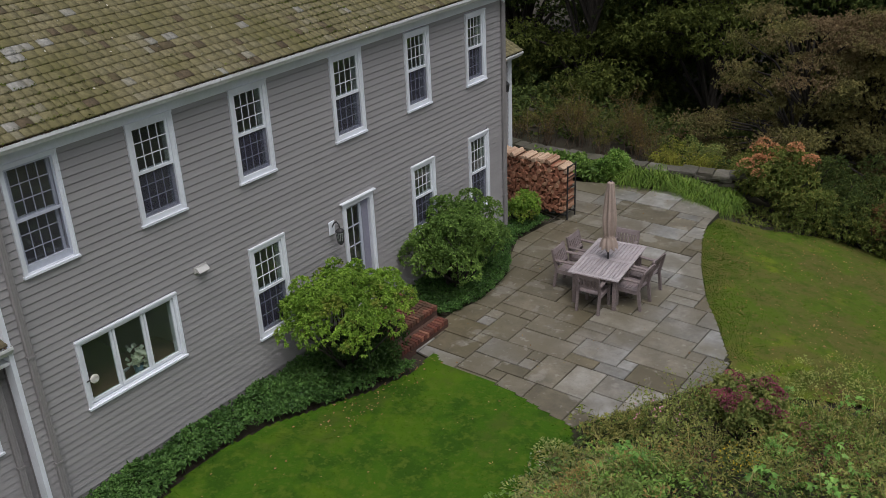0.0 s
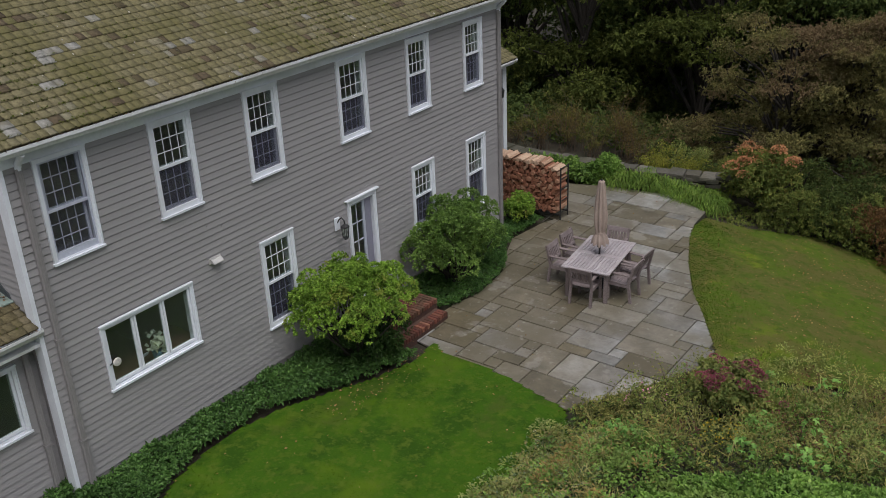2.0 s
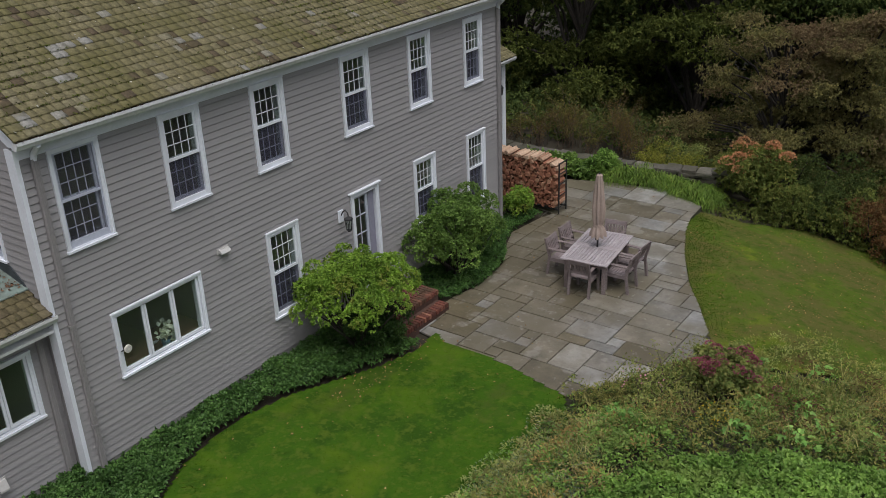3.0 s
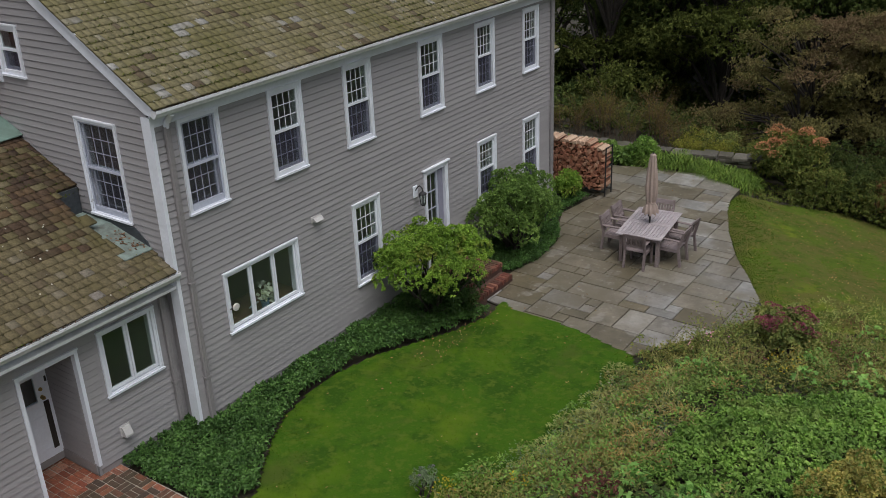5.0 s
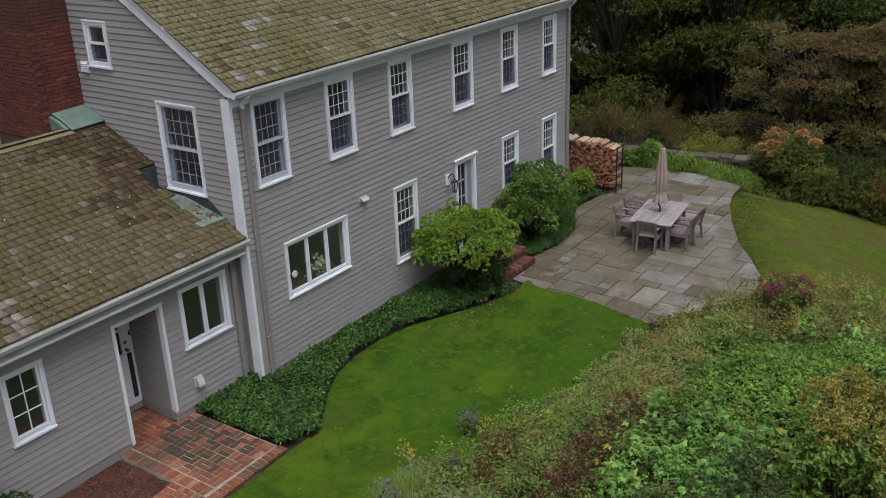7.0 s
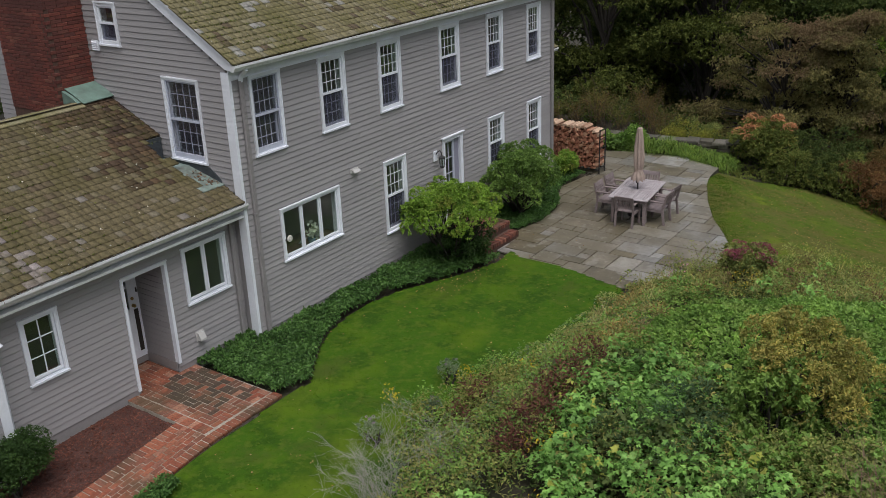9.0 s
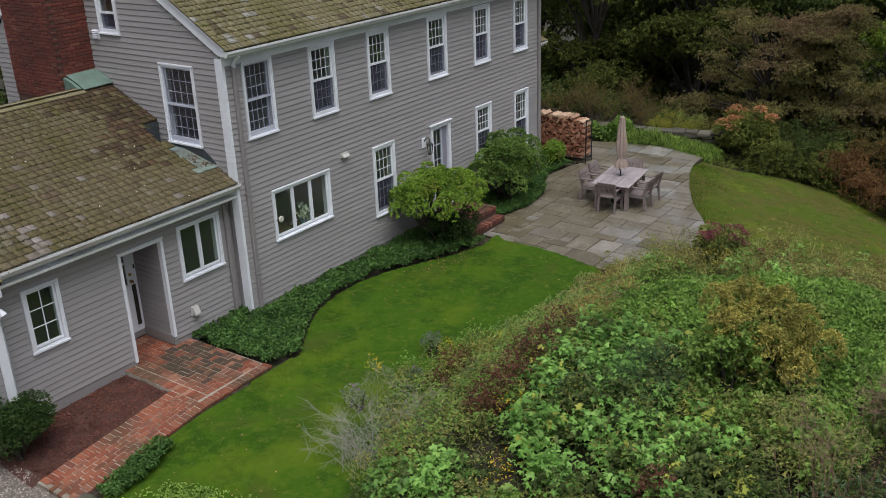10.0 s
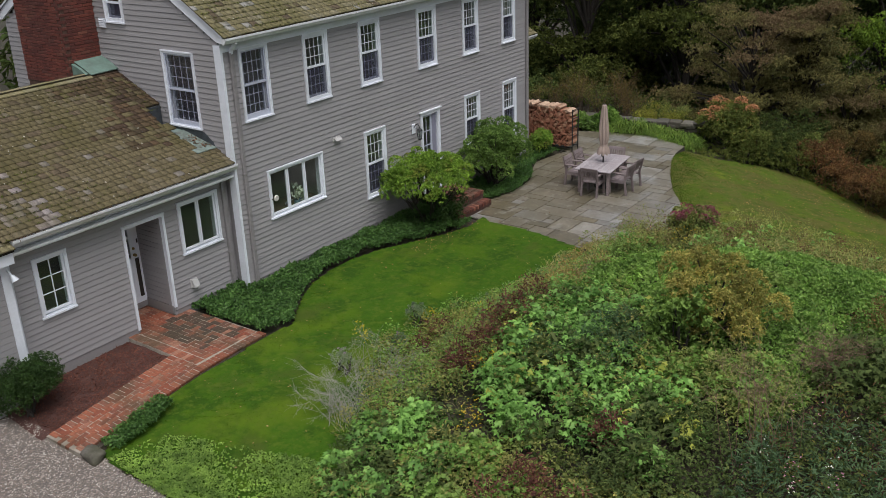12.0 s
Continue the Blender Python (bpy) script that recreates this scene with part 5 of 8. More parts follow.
full = brick_mesh(0.192, 0.09, 0.05, BRICK_PV)
mossy = brick_mesh(0.192, 0.09, 0.05, BRICK_MOSS)
half_brick = brick_mesh(0.094, 0.094, 0.05, BRICK_PV)
rnd = random.Random(9)


def lay(x, y, turn):
    stain = -1.35 > y > -2.35 and -0.25 < x < 1.25 and rnd.random() < 0.95 - 0.75 * abs(x - 0.3)
    b = part("brick", mossy if stain else full, BRICK_PV, brick_walk)
    tilt = 0 if y > -2.75 else math.degrees(math.atan(0.29 / 2.55))
    b.matrix_basis = pose(x + rnd.uniform(-0.003, 0.003), y + rnd.uniform(-0.003, 0.003), path_z(y) + rnd.uniform(-0.003, 0.004), tilt, 0, 0) @ pose(0, 0, 0, 0, 0, turn + rnd.uniform(-1, 1))


# landing: edging bricks and basket weave
for i in range(15):
    lay(1.66 + 0.004 * i, -1.29 - i * 0.104, 0)
for i in range(19):
    lay(1.5 - i * 0.1, -2.65, 90)
u = 0.206
for i in range(9):
    for j in range(7):
        cx, cy = 1.44 - i * u, -1.4 - j * u + 0.0
        if cy < -2.5 or cx < -0.22:
            continue
        for s in (-1, 1):
            if (i + j) % 2:
                lay(cx + s * u / 4, cy, 90)
            else:
                lay(cx, cy + s * u / 4, 0)
for i in range(6):
    for j in range(8):
        if i < 5:
            lay(-0.4 - i * 0.206, ENTRY[0] + 0.12 + j * 0.1, 0)
# sloping path: edging both sides, running bond between
for i in range(24):
    y = -2.82 - i * 0.104
    lay(EDGE0 - 0.1 + (EDGE1 - EDGE0) * i / 23, y, 0)
    lay(1.0, y, 0)
for r in range(5):
    x = 1.147 + r * 0.102
    for i in range(12):
        y = -2.86 - i * 0.205 - (0.1 if r % 2 else 0)
        if i == 0 and r % 2:
            h = part("brick", half_brick, BRICK_PV, brick_walk)
            h.matrix_basis = pose(x, -2.806, path_z(-2.8), math.degrees(math.atan(0.29 / 2.55)), 0, 0)
        if y > -5.25:
            lay(x, y, 90)

# mulch bed and drive
mulch = part("mulch_bed", sheet("mulch_bed", np.arange(-0.35, 0.96, 0.06), np.arange(-5.4, -2.7, 0.06), lambda x, y: ground_z(x, y) + 0.01 + 0.015 * wave(x, y, 9, 3), MULCH), MULCH)
tagged(mulch, "dark reddish bark mulch bed beside the path", "mulch bed", kind="structure")
rng = np.random.default_rng(3)
p = np.column_stack([rng.uniform(-0.3, 0.92, 5000), rng.uniform(-5.2, -2.78, 5000)])
b = np.column_stack([p, ground_z(p[:, 0], p[:, 1]) + 0.02])
CHIPS = leaf_mat("bark_chips", [(0.0, (0.0372, 0.0144, 0.0109)), (0.6, (0.111, 0.0431, 0.0336)), (1.0, (0.198, 0.092, 0.0692))], 0.9, 0)
tagged(part("bark_chips", leaves("bark_chips", b, rng.normal(size=(5000, 3)) * np.array([1, 1, 0.25]), rng.uniform(0.025, 0.06, 5000), rng.uniform(0.01, 0.025, 5000), CHIPS, rng, 0.05, 0), CHIPS, mulch), kind="stuff")
DRIVE = [(0.0, -5.35), (0.6, -5.2), (1.5, -5.2), (2.04, -5.08), (2.7, -5.17), (3.6, -5.14), (4.7, -5.4), (7, -6.5), (9, -12), (-0.1, -16)]
drive = part("driveway", sheet("driveway", np.arange(-0.2, 9.2, 0.1), np.arange(-16, -5.0, 0.1), lambda x, y: ground_z(x, y) - 0.002 + 0.006 * wave(x, y, 7, 5), GRAVELBASE, DRIVE), GRAVELBASE)
tagged(drive, "pale grey pea-gravel driveway", "driveway", kind="structure")
p = scatter(DRIVE, 90000, rng)
p = p[(p[:, 1] > -8) & (p[:, 0] < 5.5)]
n = len(p)
c = np.column_stack([p, ground_z(p[:, 0], p[:, 1]) + rng.uniform(0.0, 0.012, n)])
sz = rng.uniform(0.007, 0.016, n)[:, None]
octa = np.array([[1, 0, 0], [0, 1, 0], [-1, 0, 0], [0, -1, 0], [0, 0, 0.7], [0, 0, -0.7]])
ang = rng.uniform(0, 6.28, n)
ca, sa = np.cos(ang), np.sin(ang)
vv = octa[None] * rng.uniform(0.7, 1.3, (n, 6, 1))
vv = np.stack([vv[..., 0] * ca[:, None] - vv[..., 1] * sa[:, None], vv[..., 0] * sa[:, None] + vv[..., 1] * ca[:, None], vv[..., 2]], -1)
vv = c[:, None] + vv * sz[:, None]
of = np.array([[0, 1, 4], [1, 2, 4], [2, 3, 4], [3, 0, 4]])
tagged(part("gravel", mesh_arrays("gravel", vv.reshape(-1, 3), (of[None] + (np.arange(n) * 6)[:, None, None]).reshape(-1, 3), GRAVELM), GRAVELM, drive), kind="stuff")


def stone_lump(seed, sx, sy, sz_, mat, name="stone"):
    bm = bmesh.new()
    bmesh.ops.create_icosphere(bm, subdivisions=3, radius=1)
    for v in bm.verts:
        q = v.co.copy()
        f = 1 + 0.28 * noise.noise(q * 1.3 + Vector((seed * 7.1, 0, 0))) + 0.1 * noise.noise(q * 3.5 + Vector((0, seed * 3.3, 0)))
        v.co = Vector((max(-0.8, min(0.8, q.x)) * sx * f, max(-0.8, min(0.8, q.y)) * sy * f, max(-0.7, min(0.75, q.z)) * sz_ * f))
    me = mesh_of(name, bm, mat)
    me.polygons.foreach_set("use_smooth", [True] * len(me.polygons))
    return me


boulder = part("boulder", stone_lump(3, 0.22, 0.17, 0.13, WALLSTONE, "boulder"), WALLSTONE)
boulder.location = (2.0, -5.2, -0.06)
tagged(boulder, "rounded grey fieldstone boulder at the end of the path", "rock")

# dry stone wall behind the patio
WALL_LINE = [(-3.2, 15.1), (-2.0, 15.0), (0.2, 15.02), (1.8, 15.3), (3.35, 15.72)]


def wall_at(s):
    for (x0, y0), (x1, y1) in zip(WALL_LINE, WALL_LINE[1:]):
        l = math.hypot(x1 - x0, y1 - y0)
        if s <= l or (x1, y1) == WALL_LINE[-1]:
            return x0 + (x1 - x0) * s / l, y0 + (y1 - y0) * s / l, math.degrees(math.atan2(y1 - y0, x1 - x0))
        s -= l


bm = bmesh.new()
for (x0, y0), (x1, y1) in zip(WALL_LINE, WALL_LINE[1:]):
    prism(bm, [(x0, y0 - 0.12), (x1, y1 - 0.12), (x1, y1 + 0.18), (x0, y0 + 0.18)], "z", -0.4, 0.36)
stone_wall = part("stone_wall", bm, SOIL)
tagged(stone_wall, "low lichened fieldstone wall behind the patio", "wall", kind="structure")


def block_stone(seed, sx, sy, sz_):
    """A roughly squared wall stone with uneven faces."""
    bm = bmesh.new()
    bmesh.ops.create_cube(bm, size=2)
    bmesh.ops.subdivide_edges(bm, edges=bm.edges, cuts=1, use_grid_fill=True)
    for v in bm.verts:
        q = v.co.copy()
        r = 1 - 0.09 * (q.length - 1)
        f = r + 0.16 * noise.noise(q * 1.1 + Vector((seed * 5.7, 0, seed)))
        v.co = Vector((q.x * sx * f, q.y * sy * f, q.z * sz_ * f))
    return mesh_of("stone", bm, WALLSTONE)


lumps = [stone_lump(i, 0.19, 0.17, 0.07, WALLSTONE) for i in range(6)]
blocks = [block_stone(i, 0.15 + 0.03 * (i % 3), 0.19, 0.055) for i in range(6)]
caps = [block_stone(20 + i, 0.19 + 0.03 * (i % 3), 0.24, 0.038) for i in range(5)]
rnd = random.Random(6)
for row, z in enumerate((0.0, 0.12, 0.24, 0.36, 0.45)):
    s = 0.1 * (row % 2)
    while s < 6.7:
        x, y, turn = wall_at(s)
        b = part("stone", (caps if row == 4 and rnd.random() < 0.5 else blocks)[rnd.randrange(5)], WALLSTONE, stone_wall)
        b.matrix_basis = pose(x, y + rnd.uniform(-0.03, 0.03), z + rnd.uniform(-0.012, 0.012), rnd.uniform(-3, 3), rnd.uniform(-3, 3), turn + rnd.uniform(-6, 6))
        s += rnd.uniform(0.28, 0.38) if row < 4 else rnd.uniform(0.3, 0.44)

# edging stones along the mound
edge_group = "lawn edging stones"
for i in range(11):
    t = rnd.random() * (len(MOUND_EDGE) - 1)
    k = min(int(t), len(MOUND_EDGE) - 2)
    a, b = MOUND_EDGE[k], MOUND_EDGE[k + 1]
    x, y = a[0] + (b[0] - a[0]) * (t - k), a[1] + (b[1] - a[1]) * (t - k)
    s = part("edging_stone", lumps[rnd.randrange(6)], WALLSTONE)
    sc = rnd.uniform(0.3, 0.6)
    s.matrix_basis = pose(x + rnd.uniform(-0.1, 0.1), y, float(ground_z(x, y)) + 0.02, 0, 0, rnd.uniform(0, 360)) @ Matrix.Diagonal((sc, sc, sc * 1.2, 1))
    tagged(s, "small grey edging stone between lawn and planting", "stone", edge_group)


# ---- patio furniture ----
PZ = 0.184
TX, TY, TZ = 3.115, 9.59, 0.84


def patio_table():
    t = thing("patio_table", "weathered grey slatted teak dining table on the patio", "table", at=(TX, TY, PZ))
    w, l = 0.95, 1.57
    x0, x1, y0, y1 = TX - w / 2, TX + w / 2, TY - l / 2, TY + l / 2
    top = part("tabletop", boxes((x0, x1, y0, y0 + 0.075, TZ - 0.03, TZ), (x0, x1, y1 - 0.075, y1, TZ - 0.03, TZ), (x0 + 0.072, x1 - 0.072, TY - 0.06, TY + 0.06, TZ - 0.03, TZ - 0.001), (x0, x0 + 0.072, y0 + 0.075, y1 - 0.075, TZ - 0.03, TZ - 0.0005), (x1 - 0.072, x1, y0 + 0.075, y1 - 0.075, TZ - 0.03, TZ - 0.0005), bevel=0.004), TEAK_TOP, t, "bleached board frame of the tabletop")
    n = 12
    step = (w - 0.15) / n
    for half in ((y0 + 0.08, TY - 0.064), (TY + 0.064, y1 - 0.08)):
        for i in range(n):
            a = x0 + 0.075 + i * step
            part("slat", boxes((a + 0.004, a + step - 0.004, half[0], half[1], TZ - 0.026, TZ - 0.002), bevel=0.003), TEAK_TOP, top)
    part("apron", boxes((x0 + 0.08, x1 - 0.08, y0 + 0.1, y0 + 0.13, TZ - 0.12, TZ - 0.03), (x0 + 0.08, x1 - 0.08, y1 - 0.13, y1 - 0.1, TZ - 0.12, TZ - 0.03), (x0 + 0.08, x0 + 0.11, y0 + 0.13, y1 - 0.13, TZ - 0.12, TZ - 0.03), (x1 - 0.11, x1 - 0.08, y0 + 0.13, y1 - 0.13, TZ - 0.12, TZ - 0.03)), TEAK, t)
    for x in (x0 + 0.06, x1 - 0.13):
        for y in (y0 + 0.08, y1 - 0.15):
            part("leg", boxes((x, x + 0.07, y, y + 0.07, PZ, TZ - 0.03), bevel=0.006), TEAK, t)
    t.matrix_world = pose(TX, TY, PZ, 0, 0, 7)


patio_table()


def teak_chair(at, turn):
    c = thing("patio_chair", "weathered grey teak armchair with slatted back", "chair", "chairs round the patio table")
    W, D, S, B = 0.47, 0.45, 0.38, 0.76
    for x in (-W / 2 + 0.025, W / 2 - 0.025):
        bm = bmesh.new()
        box(bm, x - 0.025, x + 0.025, D / 2 - 0.05, D / 2, 0, 0.55, bevel=0.005)
        part("front_leg", bm, TEAK, c)
        bm = bmesh.new()
        prism(bm, [(-D / 2 - 0.06, 0), (-D / 2 - 0.01, 0), (-D / 2 + 0.04, S), (-D / 2 - 0.06, B), (-D / 2 - 0.1, B), (-D / 2 - 0.01, S)], "x", x - 0.022, x + 0.022)
        part("back_leg", bm, TEAK, c)
        bm = bmesh.new()
        box(bm, x - 0.035, x + 0.035, -D / 2 - 0.02, D / 2 + 0.03, 0.55, 0.576, bevel=0.008)
        part("armrest", bm, TEAK, c)
    seat = part("seat_frame", boxes(*[(x - 0.014, x + 0.014, -D / 2 + 0.02, D / 2 - 0.04, S - 0.075, S - 0.02) for x in (-W / 2 + 0.025, W / 2 - 0.025)], (-W / 2 + 0.011, W / 2 - 0.011, D / 2 - 0.04, D / 2 - 0.015, S - 0.075, S - 0.0155)), TEAK_X, c)
    for i in range(7):
        y = -D / 2 + 0.03 + i * 0.059
        part("seat_slat", boxes((-W / 2 + 0.01, W / 2 - 0.01, y, y + 0.055, S - 0.015, S + 0.004 * (i > 3)), bevel=0.003), TEAK_X, seat)
    bm = bmesh.new()
    prof = [(-D / 2 - 0.055, B - 0.085), (-D / 2 - 0.03, B - 0.085), (-D / 2 - 0.055, B), (-D / 2 - 0.08, B)]
    prism(bm, prof, "x", -W / 2 + 0.045, W / 2 - 0.045)
    back = part("backrest", bm, TEAK_X, c)
    bm = bmesh.new()
    prism(bm, [(-D / 2 + 0.025, S + 0.07), (-D / 2 + 0.048, S + 0.07), (-D / 2 + 0.038, S + 0.12), (-D / 2 + 0.015, S + 0.12)], "x", -W / 2 + 0.045, W / 2 - 0.045)
    part("lower_rail", bm, TEAK_X, back)
    for i in range(6):
        x = -W / 2 + 0.068 + i * 0.06
        bm = bmesh.new()
        prism(bm, [(-D / 2 + 0.018, S + 0.11), (-D / 2 + 0.034, S + 0.11), (-D / 2 - 0.036, B - 0.08), (-D / 2 - 0.052, B - 0.08)], "x", x, x + 0.04)
        part("back_slat", bm, TEAK, back)
    c.matrix_world = pose(*at, 0, 0, turn)
    return c


first_chair = teak_chair((3.2, 8.89, PZ), 4)
for x, y, a in ((2.98, 10.45, 186), (2.46, 9.42, -87), (2.43, 10.02, -90), (3.72, 9.39, 91), (3.68, 9.92, 87)):
    copy_thing(first_chair, pose(x, y, PZ, 0, 0, a))


def closed_umbrella():
    u = thing("patio_umbrella", "closed faded beige patio umbrella standing in the table", "umbrella", at=(TX, TY, PZ))
    bm = bmesh.new()
    tube(bm, [(TX, TY, PZ), (TX, TY, 2.3)], 0.019, 12)
    pole = part("pole", bm, BLACK, u, "black metal pole")
    bm = bmesh.new()
    tube(bm, [(TX, TY, PZ), (TX, TY, PZ + 0.05), (TX, TY, PZ + 0.07), (TX, TY, PZ + 0.3)], [0.22, 0.21, 0.05, 0.03], 20)
    part("base", bm, BLACK, u, "round black umbrella base")
    bm = bmesh.new()
    prof = [(2.36, 0.03), (2.33, 0.065), (2.12, 0.092), (1.9, 0.115), (1.65, 0.135), (1.45, 0.125), (1.33, 0.098), (1.29, 0.095), (1.24, 0.13), (1.14, 0.165), (1.07, 0.17)]
    seg = 48
    rings = []
    for z, r in prof:
        pl = 0.26 if 1.3 < z < 2.3 else 0.3 if z < 1.25 else 0.12
        ring = []
        for i in range(seg):
            a = 2 * math.pi * i / seg
            q = r * (1 - pl * (0.5 + 0.5 * math.cos(8 * a + 1.5 * (z - 1.1)))) * (1 + 0.05 * math.sin(3 * a + z * 5))
            ring.append(bm.verts.new((TX + q * math.cos(a), TY + q * math.sin(a), z + (0.02 * math.cos(8 * a) if z < 1.1 else 0))))
        rings.append(ring)
    for a, b in zip(rings, rings[1:]):
        for i in range(seg):
            bm.faces.new((a[i], a[(i + 1) % seg], b[(i + 1) % seg], b[i]))
    bm.faces.new(rings[0])
    can = part("canopy", bm, CANVAS, u)
    can.modifiers.new("thickness", "SOLIDIFY").thickness = 0.004
    bm = bmesh.new()
    tube(bm, [(TX, TY, 1.285), (TX, TY, 1.315)], 0.097, 24)
    part("tie_strap", bm, CANVAS, can)
    bm = bmesh.new()
    tube(bm, [(TX, TY, 2.33), (TX, TY, 2.36), (TX, TY, 2.385)], [0.025, 0.022, 0.008], 12)
    part("finial", bm, BLACK, can, "black finial")
    bm = bmesh.new()
    box(bm, TX - 0.03, TX + 0.03, TY - 0.06, TY - 0.015, 1.0, 1.08, bevel=0.008)
    part("crank_box", bm, BLACK, pole)


closed_umbrella()


# ---- firewood ----
def firewood():
    r = thing("firewood_rack", "black steel rack stacked with split firewood", "firewood rack", at=(0.0, 12.2, PZ))
    x1, y0, y1 = 0.89, 12.02, 12.36
    for y in (y0, y1):
        bm = bmesh.new()
        tube(bm, [(x1, y, PZ), (x1, y, 1.42)], 0.018, 8)
        part("post", bm, BLACK, r)
        bm = bmesh.new()
        tube(bm, [(-1.45, y, PZ), (-1.45, y, 1.42)], 0.018, 8)
        part("post", bm, BLACK, r)
        bm = bmesh.new()
        tube(bm, [(-1.45, y, PZ + 0.1), (x1, y, PZ + 0.1)], 0.018, 8)
        part("rail", bm, BLACK, r)
    for z in (0.34, 0.62, 0.9, 1.15, 1.4):
        bm = bmesh.new()
        tube(bm, [(x1, y0, z), (x1, y1, z)], 0.012, 8)
        part("rung", bm, BLACK, r)
    rnd = random.Random(5)
    metas = []
    for i in range(12):
        bm = bmesh.new()
        k = rnd.choice((3, 4, 4, 5, 6))
        outline = []
        for j in range(k):
            a = 2 * math.pi * (j + rnd.uniform(-0.25, 0.25)) / k
            q = rnd.uniform(0.045, 0.066)
            outline.append((q * math.cos(a), q * math.sin(a)))
        prism(bm, outline, "y", -0.21, 0.21)
        es = [e for e in bm.edges]
        bmesh.ops.bevel(bm, geom=es, offset=0.006, segments=1, affect="EDGES")
        metas.append(bm)
    ends = [mesh_of("log", m.copy(), LOGWOOD) for m in metas]
    tops = [mesh_of("log", m, LOGTOP) for m in metas]
    z, row = 0.36, 0
    while z < 1.66:
        x = -1.38 + (0.045 if row % 2 else 0)
        while x < 0.86:
            top = 1.52 - 0.3 * max(0, x - 0.15) ** 1.4 - 0.05 * max(0, -0.2 - x)
            if z < top:
                last = z + 0.083 > top
                me = (tops if last else ends)[rnd.randrange(12)]
                lg = part("log", me, None, r)
                q = rnd.uniform(0.85, 1.25)
                lg.matrix_basis = pose(x + rnd.uniform(-0.012, 0.012), 12.19 + rnd.uniform(-0.035, 0.03), z + rnd.uniform(-0.012, 0.012), 0, rnd.uniform(0, 360), rnd.uniform(-3, 3)) @ Matrix.Diagonal((q, 1, q, 1))
            x += 0.094
        z += 0.083
        row += 1


firewood()


# ---- fixtures on the walls ----
def wall_lantern():
    y, z = 5.64, 2.27
    t = thing("wall_lantern", "black cage wall lantern on a white back plate", "lamp", at=(0.02, y, z))
    bm = bmesh.new()
    box(bm, 0.018, 0.045, y - 0.07, y + 0.07, z - 0.12, z + 0.12, bevel=0.012)
    part("back_plate", bm, WHITE, t, "white mounting plate")
    bm = bmesh.new()
    tube(bm, [(0.04, y, z + 0.02), (0.09, y, z + 0.1), (0.15, y, z + 0.14), (0.2, y, z + 0.1), (0.21, y, z + 0.03)], 0.012, 8)
    part("arm", bm, BLACK, t)
    bm = bmesh.new()
    tube(bm, [(0.21, y, z + 0.04), (0.21, y, z + 0.0), (0.21, y, z - 0.02)], [0.015, 0.075, 0.08], 8)
    hood = part("hood", bm, BLACK, t)
    for a in range(6):
        q = 2 * math.pi * a / 6
        bm = bmesh.new()
        tube(bm, [(0.21 + 0.07 * math.cos(q), y + 0.07 * math.sin(q), z - 0.02), (0.21 + 0.05 * math.cos(q), y + 0.05 * math.sin(q), z - 0.22)], 0.006, 5)
        part("cage_bar", bm, BLACK, hood)
    bm = bmesh.new()
    tube(bm, [(0.21, y, z - 0.22), (0.21, y, z - 0.25)], [0.055, 0.03], 8)
    part("lantern_foot", bm, BLACK, hood)
    bm = bmesh.new()
    tube(bm, [(0.21, y, z - 0.2), (0.21, y, z - 0.03)], [0.042, 0.06], 8)
    g = part("lantern_glass", bm, GLASS, hood)
    g.visible_shadow = False


wall_lantern()


def hood_vent(x, y, z, w, h, d, label):
    t = thing("wall_vent", label, "vent", at=(x, y, z))
    bm = bmesh.new()
    prism(bm, [(x, z - h / 2), (x, z + h / 2), (x + d * 0.45, z + h / 2), (x + d, z - h / 3), (x + d, z - h / 2)], "y", y - w / 2, y + w / 2)
    part("hood", bm, VENTGREY, t)
    part("flange", boxes((x - 0.004, x + 0.01, y - w / 2 - 0.02, y + w / 2 + 0.02, z - h / 2 - 0.02, z + h / 2 + 0.02)), VENTGREY, t)


VENTGREY = surface("pale_grey_plastic", (0.42, 0.41, 0.4), (0.5, 0.49, 0.48), None, 15, 3, 0.5, 0.02, 0)
hood_vent(0.02, 2.92, 2.7, 0.19, 0.06, 0.1, "pale grey hooded vent on the clapboards")
hood_vent(-0.3, -1.12, 0.745, 0.13, 0.15, 0.1, "small pale grey dryer vent hood")
lv = thing("louvre_vent", "small white louvred vent on the gable wall", "vent", at=(-3.45, -0.02, 5.4))
part("vent_body", boxes((-3.54, -3.36, -0.05, -0.018, 5.31, 5.5)), WHITE, lv)
for i in range(5):
    bm = bmesh.new()
    zz = 5.33 + i * 0.033
    prism(bm, [(-0.05, zz + 0.02), (-0.07, zz), (-0.05, zz + 0.006)], "x", -3.53, -3.37)
    part("louvre", bm, WHITE, lv)

# dial thermometer hanging at the wide window
dial = thing("dial_thermometer", "round cream dial thermometer fixed to the window frame", "thermometer", at=(0.07, 0.95, 1.93))
bm = bmesh.new()
tube(bm, [(0.045, 0.95, 1.93), (0.065, 0.95, 1.93), (0.07, 0.95, 1.93)], [0.062, 0.062, 0.056], 28)
part("dial_face", bm, surface("cream_dial", (0.6, 0.58, 0.52), (0.66, 0.64, 0.58), None, 15, 3, 0.4, 0, 0), dial)
bm = bmesh.new()
for r in (0.042, 0.025):
    pts = [(0.0705, 0.95 + r * math.cos(a), 1.93 + r * math.sin(a)) for a in np.linspace(0, 2 * math.pi, 25)]
    tube(bm, pts, 0.004, 5, False)
part("dial_rings", bm, VENTGREY, dial)
part("bracket", boxes((0.03, 0.05, 0.84, 0.95, 1.925, 1.935)), BLACK, dial)

